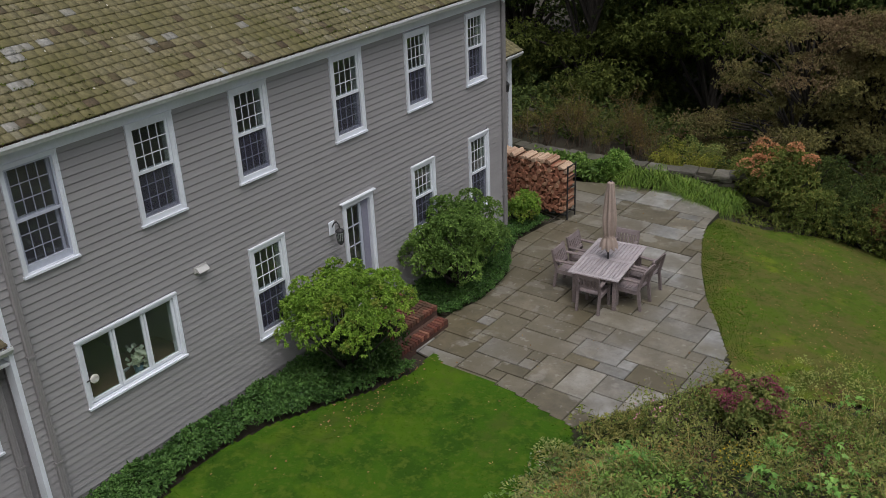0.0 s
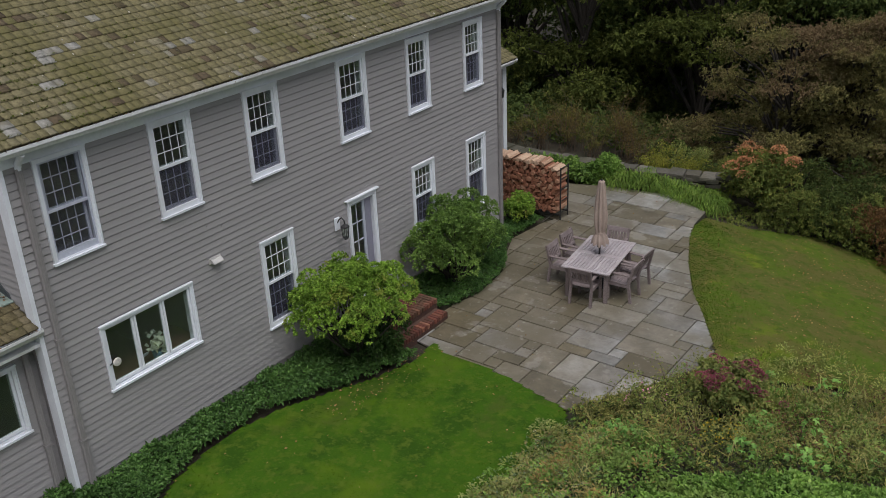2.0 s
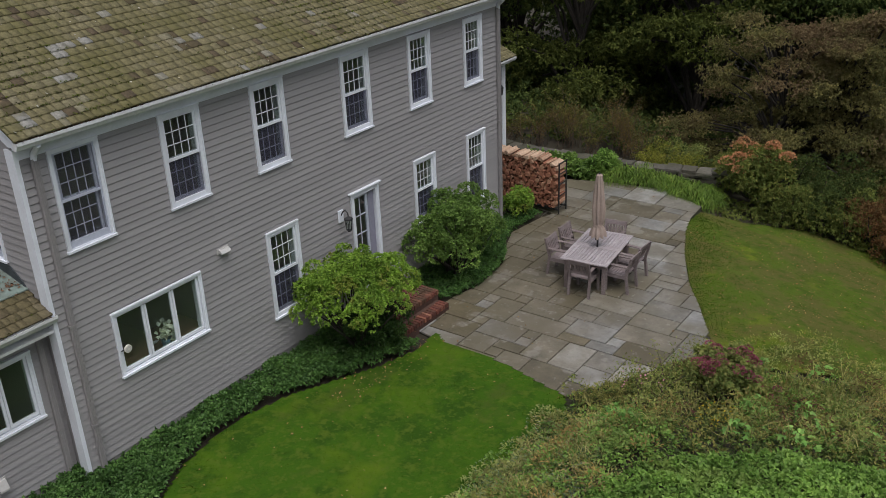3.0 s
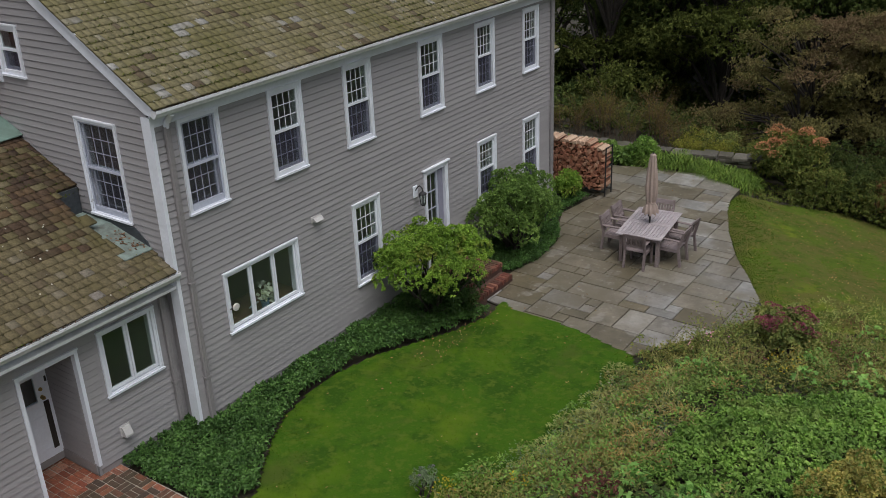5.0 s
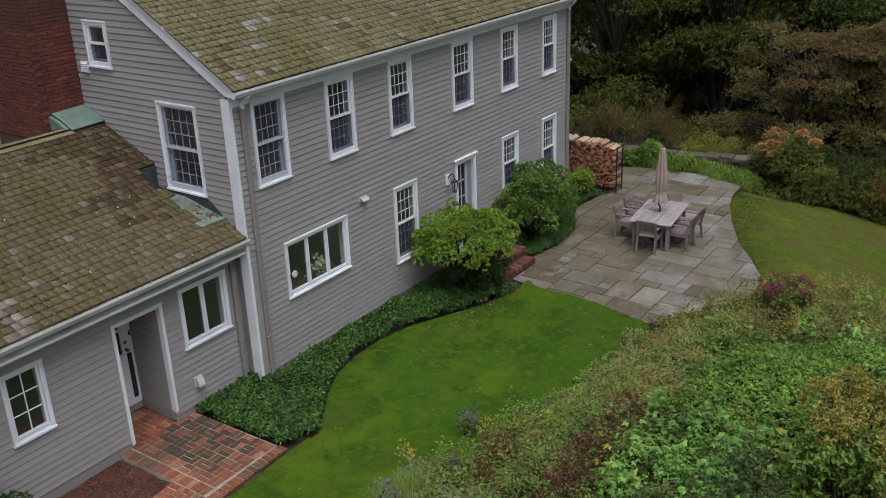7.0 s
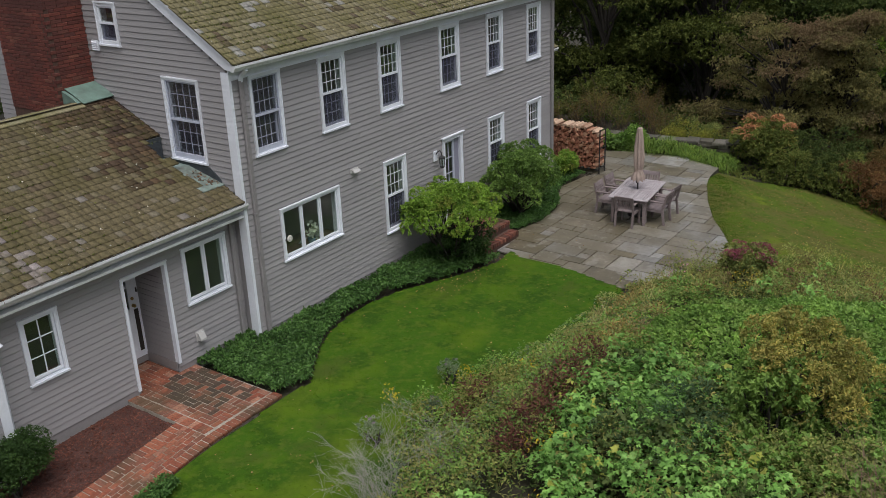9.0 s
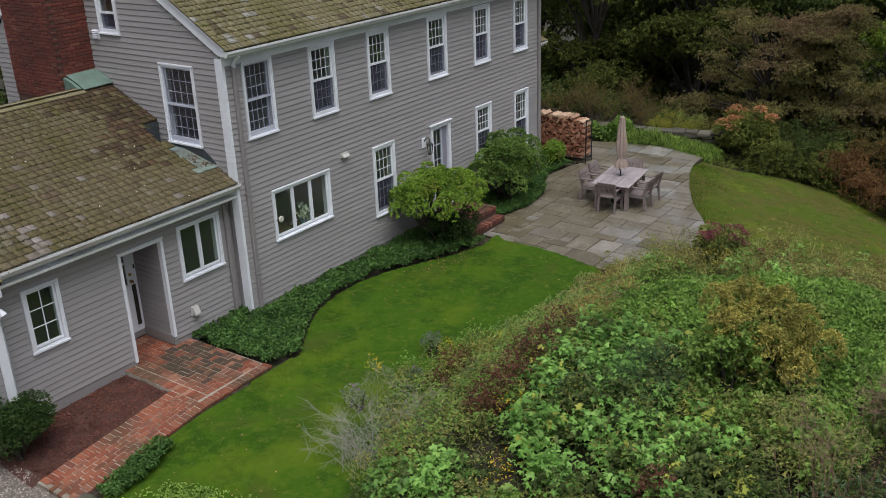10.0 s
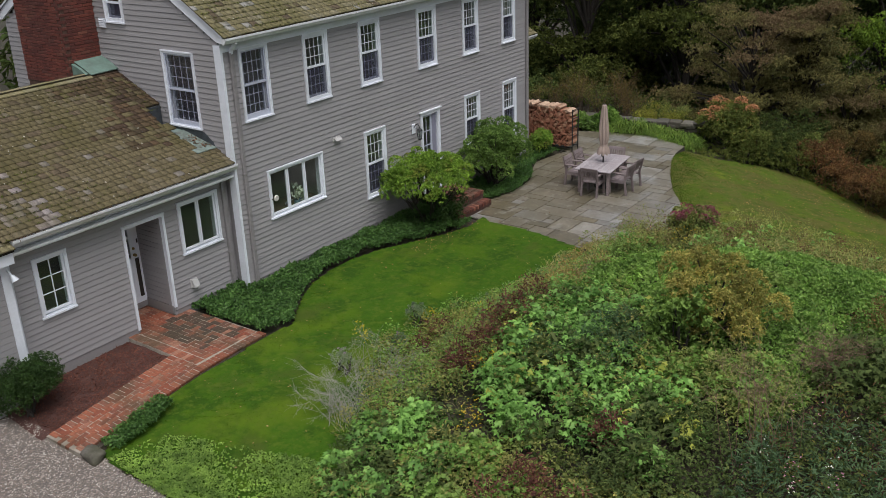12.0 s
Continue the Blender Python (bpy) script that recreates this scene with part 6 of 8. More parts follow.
# orchid on the inner sill of the wide window
orchid = thing("potted_orchid", "pale potted orchid behind the wide window", "houseplant", at=(-0.12, 1.78, 1.45))
bm = bmesh.new()
tube(bm, [(-0.2, 1.78, 1.45), (-0.2, 1.78, 1.62)], [0.06, 0.08], 14)
part("pot", bm, surface("blue_glazed_pot", (0.12, 0.22, 0.3), (0.2, 0.32, 0.4), None, 10, 3, 0.25, 0, 0), orchid)
rng = np.random.default_rng(8)
PALE = leaf_mat("pale_petals", [(0, (0.45, 0.5, 0.42)), (1, (0.62, 0.65, 0.58))], 0.6, 0.3)
b = np.array([-0.12, 1.76, 1.78]) + rng.normal(size=(60, 3)) * np.array([0.015, 0.07, 0.08])
part("flowers", leaves("flowers", b, rng.normal(size=(60, 3)) + np.array([1, 0, 0.2]), 0.1, 0.08, PALE, rng), PALE, orchid)
tagged(part("table", boxes((-0.9, -0.17, 0.7, 2.6, 1.4, 1.45), (-0.3, -0.24, 0.75, 0.82, 0.5, 1.4), (-0.3, -0.24, 2.5, 2.57, 0.5, 1.4), (-0.88, -0.82, 0.75, 0.82, 0.5, 1.4), (-0.88, -0.82, 2.5, 2.57, 0.5, 1.4)), INFLOOR), "dark wooden table inside behind the wide window", "table")

for dy, dz, rad in ((1.55, 1.62, 0.1), (1.98, 1.6, 0.09)):
    plate = thing("plate", "pale plate standing behind the wide window", "plate", at=(-0.25, dy, 1.45))
    bm = bmesh.new()
    tube(bm, [(-0.22, dy, dz), (-0.23, dy, dz + 0.01)], [rad, rad * 0.8], 20)
    tube(bm, [(-0.24, dy, 1.45), (-0.23, dy, dz)], 0.012, 6)
    part("dish", bm, WHITE, plate)

# lamp on the far wing and floodlight under the low eave
far_lamp = thing("wall_lantern", "small black lantern on the far wing wall", "lamp", at=(-2.1, 14.1, 2.2))
bm = boxes((-2.11, -2.06, 14.04, 14.16, 2.2, 2.45))
part("back_plate", bm, BLACK, far_lamp)
bm = bmesh.new()
tube(bm, [(-1.98, 14.1, 2.12), (-1.98, 14.1, 2.3), (-1.98, 14.1, 2.38)], [0.05, 0.075, 0.02], 8)
part("hood", bm, BLACK, far_lamp)
flood = thing("floodlight", "small white floodlight under the low eave", "lamp", at=(0.0, -4.8, 2.3))
bm = bmesh.new()
tube(bm, [(-0.07, -4.84, 2.45), (0.0, -4.84, 2.42), (0.02, -4.82, 2.36)], 0.018, 8)
part("arm", bm, WHITE, flood)
bm = bmesh.new()
tube(bm, [(0.02, -4.82, 2.37), (0.06, -4.8, 2.28)], [0.03, 0.06], 14)
part("lamp_head", bm, WHITE, flood)

# ---- plants ----
def lmat(name, *cols, **kw):
    n = len(cols) - 1
    return leaf_mat(name, [(i / max(n, 1), c) for i, c in enumerate(cols)], **kw)


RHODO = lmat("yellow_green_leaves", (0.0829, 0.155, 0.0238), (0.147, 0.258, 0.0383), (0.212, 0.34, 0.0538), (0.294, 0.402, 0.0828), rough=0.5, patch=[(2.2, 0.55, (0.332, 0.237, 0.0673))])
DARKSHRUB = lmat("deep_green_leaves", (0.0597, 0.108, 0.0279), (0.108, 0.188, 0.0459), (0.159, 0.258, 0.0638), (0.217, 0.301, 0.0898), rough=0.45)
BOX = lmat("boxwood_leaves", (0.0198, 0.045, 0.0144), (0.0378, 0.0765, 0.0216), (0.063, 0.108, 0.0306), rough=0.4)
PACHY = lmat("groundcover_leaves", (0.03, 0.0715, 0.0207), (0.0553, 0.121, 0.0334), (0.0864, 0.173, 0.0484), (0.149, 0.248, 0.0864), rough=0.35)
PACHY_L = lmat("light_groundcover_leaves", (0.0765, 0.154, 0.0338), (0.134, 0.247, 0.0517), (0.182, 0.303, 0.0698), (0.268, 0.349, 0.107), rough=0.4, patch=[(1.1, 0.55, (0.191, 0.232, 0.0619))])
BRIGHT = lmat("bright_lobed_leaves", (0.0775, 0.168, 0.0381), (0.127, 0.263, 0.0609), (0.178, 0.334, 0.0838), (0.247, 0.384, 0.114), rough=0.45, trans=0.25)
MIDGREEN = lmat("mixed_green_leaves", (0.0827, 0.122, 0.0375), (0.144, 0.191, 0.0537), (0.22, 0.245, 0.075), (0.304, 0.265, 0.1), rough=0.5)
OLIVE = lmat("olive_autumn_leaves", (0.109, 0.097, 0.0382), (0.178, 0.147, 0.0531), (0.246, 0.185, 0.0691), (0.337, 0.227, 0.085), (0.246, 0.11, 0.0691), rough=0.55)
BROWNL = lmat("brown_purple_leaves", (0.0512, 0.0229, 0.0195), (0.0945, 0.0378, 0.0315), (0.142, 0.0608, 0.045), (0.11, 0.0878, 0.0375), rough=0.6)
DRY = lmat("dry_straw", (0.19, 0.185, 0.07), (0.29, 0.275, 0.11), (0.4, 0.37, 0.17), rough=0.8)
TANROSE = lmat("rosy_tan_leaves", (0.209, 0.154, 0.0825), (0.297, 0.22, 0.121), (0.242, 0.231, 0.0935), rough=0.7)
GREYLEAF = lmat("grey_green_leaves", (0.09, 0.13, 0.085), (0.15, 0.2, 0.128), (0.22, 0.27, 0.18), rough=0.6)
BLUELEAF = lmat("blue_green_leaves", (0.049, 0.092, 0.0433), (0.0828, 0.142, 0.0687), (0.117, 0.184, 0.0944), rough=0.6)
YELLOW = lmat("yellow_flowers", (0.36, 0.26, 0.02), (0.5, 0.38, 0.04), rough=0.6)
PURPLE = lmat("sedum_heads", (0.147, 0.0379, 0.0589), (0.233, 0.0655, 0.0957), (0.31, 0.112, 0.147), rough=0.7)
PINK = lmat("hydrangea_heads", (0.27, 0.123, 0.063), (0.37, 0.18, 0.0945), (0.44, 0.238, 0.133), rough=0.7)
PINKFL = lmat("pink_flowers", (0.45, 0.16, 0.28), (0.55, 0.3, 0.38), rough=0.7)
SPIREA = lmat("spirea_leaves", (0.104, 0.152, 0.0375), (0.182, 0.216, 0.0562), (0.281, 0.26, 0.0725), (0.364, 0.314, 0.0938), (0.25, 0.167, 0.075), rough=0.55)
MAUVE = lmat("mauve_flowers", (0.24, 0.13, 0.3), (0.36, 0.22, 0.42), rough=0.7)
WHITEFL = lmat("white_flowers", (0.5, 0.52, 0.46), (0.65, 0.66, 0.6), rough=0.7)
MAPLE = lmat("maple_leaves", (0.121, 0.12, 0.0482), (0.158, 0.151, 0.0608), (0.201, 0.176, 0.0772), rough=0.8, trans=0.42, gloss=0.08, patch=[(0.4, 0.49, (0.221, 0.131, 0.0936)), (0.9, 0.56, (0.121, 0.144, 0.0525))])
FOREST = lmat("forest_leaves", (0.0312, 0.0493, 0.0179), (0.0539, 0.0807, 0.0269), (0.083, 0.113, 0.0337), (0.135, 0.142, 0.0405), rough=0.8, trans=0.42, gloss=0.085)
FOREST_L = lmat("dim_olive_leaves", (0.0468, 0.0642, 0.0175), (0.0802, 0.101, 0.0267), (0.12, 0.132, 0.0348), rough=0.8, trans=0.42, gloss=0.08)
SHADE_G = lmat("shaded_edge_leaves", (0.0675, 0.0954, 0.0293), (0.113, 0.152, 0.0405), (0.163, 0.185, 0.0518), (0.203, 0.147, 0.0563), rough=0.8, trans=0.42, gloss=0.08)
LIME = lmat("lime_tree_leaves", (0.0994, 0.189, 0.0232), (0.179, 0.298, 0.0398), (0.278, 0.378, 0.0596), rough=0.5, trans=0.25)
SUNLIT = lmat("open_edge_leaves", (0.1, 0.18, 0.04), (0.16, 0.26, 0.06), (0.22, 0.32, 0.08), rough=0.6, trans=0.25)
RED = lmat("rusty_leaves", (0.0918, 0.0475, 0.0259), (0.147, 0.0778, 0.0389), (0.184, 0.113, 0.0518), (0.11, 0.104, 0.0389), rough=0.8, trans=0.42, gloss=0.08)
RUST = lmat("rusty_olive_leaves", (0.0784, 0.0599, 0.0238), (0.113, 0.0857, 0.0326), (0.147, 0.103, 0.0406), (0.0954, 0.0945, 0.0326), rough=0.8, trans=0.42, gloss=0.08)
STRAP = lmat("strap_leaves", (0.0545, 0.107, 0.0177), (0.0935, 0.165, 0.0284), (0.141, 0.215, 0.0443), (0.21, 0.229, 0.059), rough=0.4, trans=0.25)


LIME_Y = lmat("yellow_lobed_leaves", (0.238, 0.289, 0.051), (0.34, 0.357, 0.085), rough=0.5, trans=0.25)


def rosettes(pts, up, n, length, width, mat, rng, name, spread=0.9, shape="oval", droop=0.15):
    """n leaves round every point, tilted out from the shoot's direction."""
    b = np.repeat(pts, n, 0)
    u = np.repeat(unit(up), n, 0)
    o = u * rng.uniform(0.2, 0.7, (len(b), 1)) + unit(rng.normal(size=(len(b), 3))) * spread
    k = len(b)
    return leaves(name, b, o, rng.uniform(*length, k), rng.uniform(*width, k), mat, rng, 0.2, droop, shape)


def lumpy(centres, radii, n, rng, shell=0.25, low=-0.6):
    """Points just inside the skin of several overlapping ellipsoids, with outward directions."""
    c = np.array(centres, float)
    r = np.array(radii, float)
    w = (r[:, 0] * r[:, 1] + r[:, 1] * r[:, 2])
    i = rng.choice(len(c), n, p=w / w.sum())
    d = unit(rng.normal(size=(n, 3)))
    d[:, 2] = np.where(d[:, 2] < low, -d[:, 2], d[:, 2])
    q = 1 - shell * rng.random((n, 1)) ** 1.5
    return c[i] + d * r[i] * q, d


def stems(bm, base, tops, rng, r0=0.02, r1=0.006, sides=5):
    for t in tops:
        b = np.array(base) + rng.normal(size=3) * np.array([0.06, 0.06, 0])
        m = (b + t) / 2 + rng.normal(size=3) * 0.06
        tube(bm, [tuple(b), tuple(m), tuple(t)], [r0, (r0 + r1) / 2, r1], sides)


def shrub(name, label, category, base, blobs, n, per, length, width, mat, seed, shape="oval", group="", stem_mat=None, extra=None, spread=0.9, shell=0.4):
    """A shrub: woody stems and a crown of leaf rosettes over several lobes (offsets and radii from the base)."""
    rng = np.random.default_rng(seed)
    s = thing(name, label, category, group, at=tuple(base))
    c = [tuple(np.array(base) + np.array(b[:3])) for b in blobs]
    r = [b[3:6] for b in blobs]
    for q, k in zip(c, r):
        bm = bmesh.new()
        stems(bm, base, [np.array(q) + rng.normal(size=3) * np.array(k) * 0.3], rng, 0.024, 0.008)
        part("stem", bm, stem_mat or BARK, s)
    p, d = lumpy(c, r, n, rng, shell)
    fol = part("foliage", rosettes(p, d + np.array([0, 0, 0.4]), per, length, width, mat, rng, name, spread, shape), mat, s)
    if extra:
        m2, k, ln, wd, nm = extra
        p, d = lumpy(c, r, k * 2, rng, 0.08, 0.0)
        top = np.argsort(-p[:, 2])[:k]
        p, d = p[top], d[top]
        for a, b in zip(p, d):
            o = unit(rng.normal(size=(90, 3)))
            o[:, 2] = np.abs(o[:, 2]) - 0.25
            size = ln[0] * rng.uniform(0.8, 1.25)
            h = a + np.array([0, 0, size * 0.5]) + o * np.array([size, size, size * 0.75])
            part(nm, leaves(nm, h, o + rng.normal(size=o.shape) * 0.3, rng.uniform(0.2, 0.4, 90) * size, rng.uniform(0.2, 0.36, 90) * size, m2, rng, 0.1, 0), m2, fol)
    return s


def lobes(seed, k, rx, ry, z0, z1, rr):
    rng = np.random.default_rng(seed)
    out = []
    for i in range(k):
        a = 2 * math.pi * i / k + rng.uniform(-0.3, 0.3)
        q = rng.uniform(0.35, 0.75)
        out.append((rx * q * math.cos(a), ry * q * math.sin(a), rng.uniform(z0, z1), *(rng.uniform(0.8, 1.2, 3) * rr)))
    out.append((0, 0, (z0 + z1) / 2 + 0.1, rx * 0.6, ry * 0.6, rr * 1.1))
    return out


def dome(seed, k, rx, ry, z0, h, rr, rough=0.13):
    """Overlapping lobes spread evenly over a low dome."""
    rng = np.random.default_rng(seed)
    out = []
    for i in range(k):
        q = math.sqrt((i + 0.5) / k)
        a = i * 2.39996 + rng.uniform(-0.3, 0.3)
        z = z0 + h * math.sqrt(max(0.0, 1 - q * q)) + rng.uniform(-rough, rough)
        out.append((rx * q * math.cos(a), ry * q * math.sin(a), z, *(rng.uniform(0.75, 1.25, 3) * np.array([rr, rr, rr * 0.8]))))
    return out


shrub("rhododendron", "rounded yellow-green shrub beside the brick steps", "shrub", (0.95, 4.85, 0.2), dome(1, 42, 0.95, 0.95, 0.95, 0.55, 0.24, 0.18) + [(-0.5, 0.3, 1.62, 0.16, 0.2, 0.18), (-0.6, -0.35, 1.55, 0.15, 0.2, 0.18), (-0.45, 0.75, 1.45, 0.14, 0.2, 0.16)], 4200, 9, (0.035, 0.065), (0.018, 0.032), RHODO, 1, spread=0.8, shell=0.2)
shrub("rhododendron", "large rounded dark green shrub between door and corner", "shrub", (0.66, 8.2, 0.2), lobes(2, 14, 0.8, 1.35, 0.5, 1.1, 0.27) + dome(22, 26, 0.66, 1.15, 0.8, 0.6, 0.26, 0.26), 4200, 9, (0.038, 0.07), (0.02, 0.034), DARKSHRUB, 2, spread=0.8, shell=0.14)
shrub("fetterbush", "low dark evergreen below the yellow-green shrub", "shrub", (1.1, 5.0, 0.2), lobes(5, 12, 0.75, 0.7, 0.2, 0.62, 0.24), 1500, 6, (0.05, 0.085), (0.016, 0.028), BOX, 5)
shrub("azalea", "low yellow-green bush in front of the woodpile", "shrub", (0.2, 11.4, 0.2), lobes(3, 6, 0.35, 0.4, 0.25, 0.45, 0.25), 600, 6, (0.05, 0.09), (0.015, 0.028), RHODO, 3)
shrub("boxwood", "rounded dark green boxwood by the house corner", "shrub", (0.2, -5.1, 0.0), lobes(4, 9, 0.42, 0.42, 0.3, 0.68, 0.32), 5200, 6, (0.024, 0.042), (0.013, 0.022), BOX, 4)


def cover(name, label, poly, dens, mat, seed, height=0.2, per=6, length=(0.04, 0.07), width=(0.02, 0.035), shape="oval", category="ground cover", host=None, z_of=None, spread=0.9, lump=2.5, jitter=0.08, mask=None):
    """A patch of low plants of even kind on the ground."""
    rng = np.random.default_rng(seed)
    p = scatter(poly, int(dens * polygon_area(poly)), rng)
    if mask:
        m = wave(p[:, 0] + 0.4 * wave(p[:, 0], p[:, 1], mask[0] * 2.7, seed + 3), p[:, 1], mask[0], seed)
        p = p[m + rng.normal(size=len(p)) * 0.22 > mask[1]]
    z = (z_of or ground_z)(p[:, 0], p[:, 1]) + height * (0.75 + 0.25 * wave(p[:, 0], p[:, 1], lump, seed)) - rng.random(len(p)) * jitter
    b = np.column_stack([p, z])
    up = np.tile(np.array([[0, 0, 1.0]]), (len(b), 1)) + rng.normal(size=(len(b), 3)) * 0.3
    ob = part(name, rosettes(b, up, per, length, width, mat, rng, name, spread, shape), mat, host)
    return tagged(ob, label, category, kind="stuff")


PALEHERB = lmat("pale_herb_leaves", (0.152, 0.188, 0.0571), (0.224, 0.269, 0.0857), (0.314, 0.34, 0.133), (0.376, 0.376, 0.19), rough=0.7)
OAKG = lmat("young_oak_leaves", (0.07, 0.13, 0.03), (0.12, 0.2, 0.046), (0.17, 0.26, 0.062), rough=0.5)
CLOVER = lmat("clover_leaves", (0.146, 0.238, 0.0525), (0.213, 0.335, 0.078), (0.28, 0.4, 0.112), rough=0.6, gloss=0.15)
LIME_DIM = lmat("dim_lime_leaves", (0.086, 0.156, 0.0219), (0.14, 0.226, 0.0312), (0.219, 0.289, 0.0469), rough=0.7, trans=0.35)
MIDG_D = lmat("dull_mixed_green_leaves", (0.0416, 0.0666, 0.022), (0.0749, 0.11, 0.034), (0.116, 0.141, 0.045), rough=0.6)
OLIVE_G = lmat("green_olive_leaves", (0.112, 0.135, 0.0425), (0.179, 0.197, 0.0584), (0.253, 0.246, 0.0797), (0.282, 0.213, 0.0904), rough=0.55)
OLIVE_D = lmat("dull_olive_leaves", (0.0723, 0.0765, 0.0242), (0.113, 0.113, 0.0339), (0.153, 0.138, 0.0419), (0.138, 0.0892, 0.0404), rough=0.8, trans=0.42, gloss=0.08)
LIME_D = lmat("yellow_olive_leaves", (0.117, 0.146, 0.0293), (0.185, 0.21, 0.0391), (0.254, 0.254, 0.0538), (0.167, 0.127, 0.0489), rough=0.8, trans=0.42, gloss=0.08)


def zg(x, y):
    return float(ground_z(x, y)) - 0.05


HOUSE_BED = [(-0.3, -1.28)] + BED_EDGE[:-1] + [(1.3, 5.4), (0.05, 5.3), (0.03, 0), (-0.3, -0.02)]
HOUSE_BED[1] = (1.62, -1.26)
cover("pachysandra", "dense dark green pachysandra bed along the house", HOUSE_BED, 720, PACHY, 11, 0.26, 6, (0.05, 0.085), (0.026, 0.042), lump=4.5)
cover("pachysandra", "dark ground cover under the shrubs by the house corner", [(0.03, 7.05), (0.95, 7.05), (1.2, 7.3), (1.36, 8.1), (1.3, 8.8), (1.15, 9.3), (0.65, 10.1), (0.5, 10.7), (0.65, 11.7), (-0.3, 11.9), (0.03, 10.9)], 800, PACHY, 12, 0.2)
cover("pachysandra", "low dark green clump edging the brick path", [(1.84, -4.95), (2.25, -4.9), (2.32, -4.3), (2.15, -3.75), (1.86, -3.75)], 1100, PACHY, 13, 0.26)
cover("clover", "bright low clover in the lawn near the drive", [(2.2, -5.1), (4.5, -5.3), (6.0, -4.6), (5.4, -3.6), (3.6, -4.0), (2.6, -4.3)], 2300, CLOVER, 14, 0.11, 4, (0.025, 0.04), (0.02, 0.03), mask=(1.1, -0.1))

# planting behind the patio
def strap_bed():
    rng = np.random.default_rng(21)
    p = scatter([(0.9, 14.5), (2.3, 14.75), (3.35, 14.3), (3.6, 15.0), (3.2, 15.6), (1.1, 15.1)], 300, rng)
    b = np.repeat(np.column_stack([p, ground_z(p[:, 0], p[:, 1])]), 22, 0)
    o = rng.normal(size=(len(b), 3)) * np.array([0.85, 0.85, 0.15]) + np.array([0, 0, 0.9])
    tagged(part("daylilies", leaves("daylilies", b, o, rng.uniform(0.38, 0.64, len(b)), rng.uniform(0.016, 0.028, len(b)), STRAP, rng, 0.1, 0.45, "blade"), STRAP), "strap-leaved green daylilies along the stone wall", "daylilies", kind="stuff")


strap_bed()
cover("hosta_bed", "broad-leaved dark green plants behind the woodpile", [(-1.8, 14.2), (-0.1, 14.2), (0.95, 14.5), (1.0, 15.1), (-1.8, 15.0)], 220, DARKSHRUB, 22, 0.4, 7, (0.12, 0.2), (0.06, 0.1), jitter=0.3)
shrub("peony", "leafy green clump in front of the stone wall", "shrub", (0.65, 14.75, 0.15), lobes(23, 5, 0.35, 0.3, 0.25, 0.5, 0.25), 450, 6, (0.07, 0.13), (0.025, 0.045), PACHY_L, 23)
shrub("hydrangea", "hydrangea with fading pink flower heads", "shrub", (4.2, 15.75, 0.0), lobes(24, 9, 0.95, 0.75, 0.3, 0.95, 0.4), 1300, 6, (0.07, 0.12), (0.035, 0.06), SHADE_G, 24, extra=(PINK, 22, (0.15, 0.18), (0.06, 0.085), "flower_head"))


def arching_shrub(name, label, at, h, spread, canes, mat, seed, leaf=(0.035, 0.07), group="", lean=(0, 0), n=130):
    """Long arching canes from one base, set with small leaves."""
    rng = np.random.default_rng(seed)
    s = thing(name, label, "shrub", group, at=at)
    at = np.array(at, float)
    pts, dirs = [], []
    for i in range(canes):
        a = rng.uniform(0, 6.28)
        q = spread * rng.uniform(0.25, 1.0)
        hh = h * rng.uniform(0.6, 1.0)
        tip = at + np.array([q * math.cos(a) + lean[0], q * math.sin(a) + lean[1], hh * rng.uniform(0.65, 0.98)])
        b = at + rng.normal(size=3) * np.array([0.15, 0.15, 0])
        top = b * 0.42 + tip * 0.58 + np.array([0, 0, hh * 0.38])
        t = np.linspace(0, 1, 9)[:, None]
        line = b * (1 - t) ** 2 + 2 * top * t * (1 - t) + tip * t ** 2
        bm = bmesh.new()
        tube(bm, [tuple(v) for v in line[::2]], [0.009, 0.007, 0.005, 0.0035, 0.002], 4)
        part("cane", bm, TWIG_B, s)
        u = rng.uniform(0.22, 1.0, (n, 1))
        p = b * (1 - u) ** 2 + 2 * top * u * (1 - u) + tip * u ** 2
        pts.append(p + rng.normal(size=p.shape) * 0.06)
        dirs.append((tip - b) * 0.35 + rng.normal(size=p.shape) * 0.7)
    p, d = np.concatenate(pts), np.concatenate(dirs)
    part("foliage", leaves(name, p, d, rng.uniform(*leaf, len(p)), rng.uniform(leaf[0] * 0.45, leaf[1] * 0.45, len(p)), mat, rng, 0.15, 0.2), mat, s)
    return s


TWIG_B = surface("brown_cane_bark", (0.06, 0.042, 0.03), (0.12, 0.085, 0.06), None, 20, 2, 0.9, 0.2, 0)
for i, (x, y, h) in enumerate(((-3.0, 16.2, 1.2), (-2.1, 16.0, 1.35), (-1.3, 16.5, 1.6), (-0.5, 16.1, 1.55), (0.3, 16.6, 1.8), (0.9, 16.2, 1.35), (-1.8, 17.2, 1.7), (-0.2, 17.4, 1.8))):
    arching_shrub("wild_shrub", "arching rusty olive wild shrub behind the stone wall", (x, y, zg(x, y)), h * 0.95, 0.85, 22, RUST if i % 3 else OLIVE_D, 30 + i, leaf=(0.022, 0.05), group="wild shrubs", n=105)
for i, (x, y, h, mt) in enumerate(((1.5, 15.95, 0.85, LIME_D), (2.2, 16.15, 0.95, LIME_D), (2.9, 16.1, 0.8, OLIVE_D), (1.9, 16.9, 1.1, MIDGREEN))):
    arching_shrub("forsythia", "yellow-green arching shrub at the end of the stone wall", (x, y, zg(x, y)), h, 0.6, 20, mt, 140 + i, group="yellow-green shrubs")
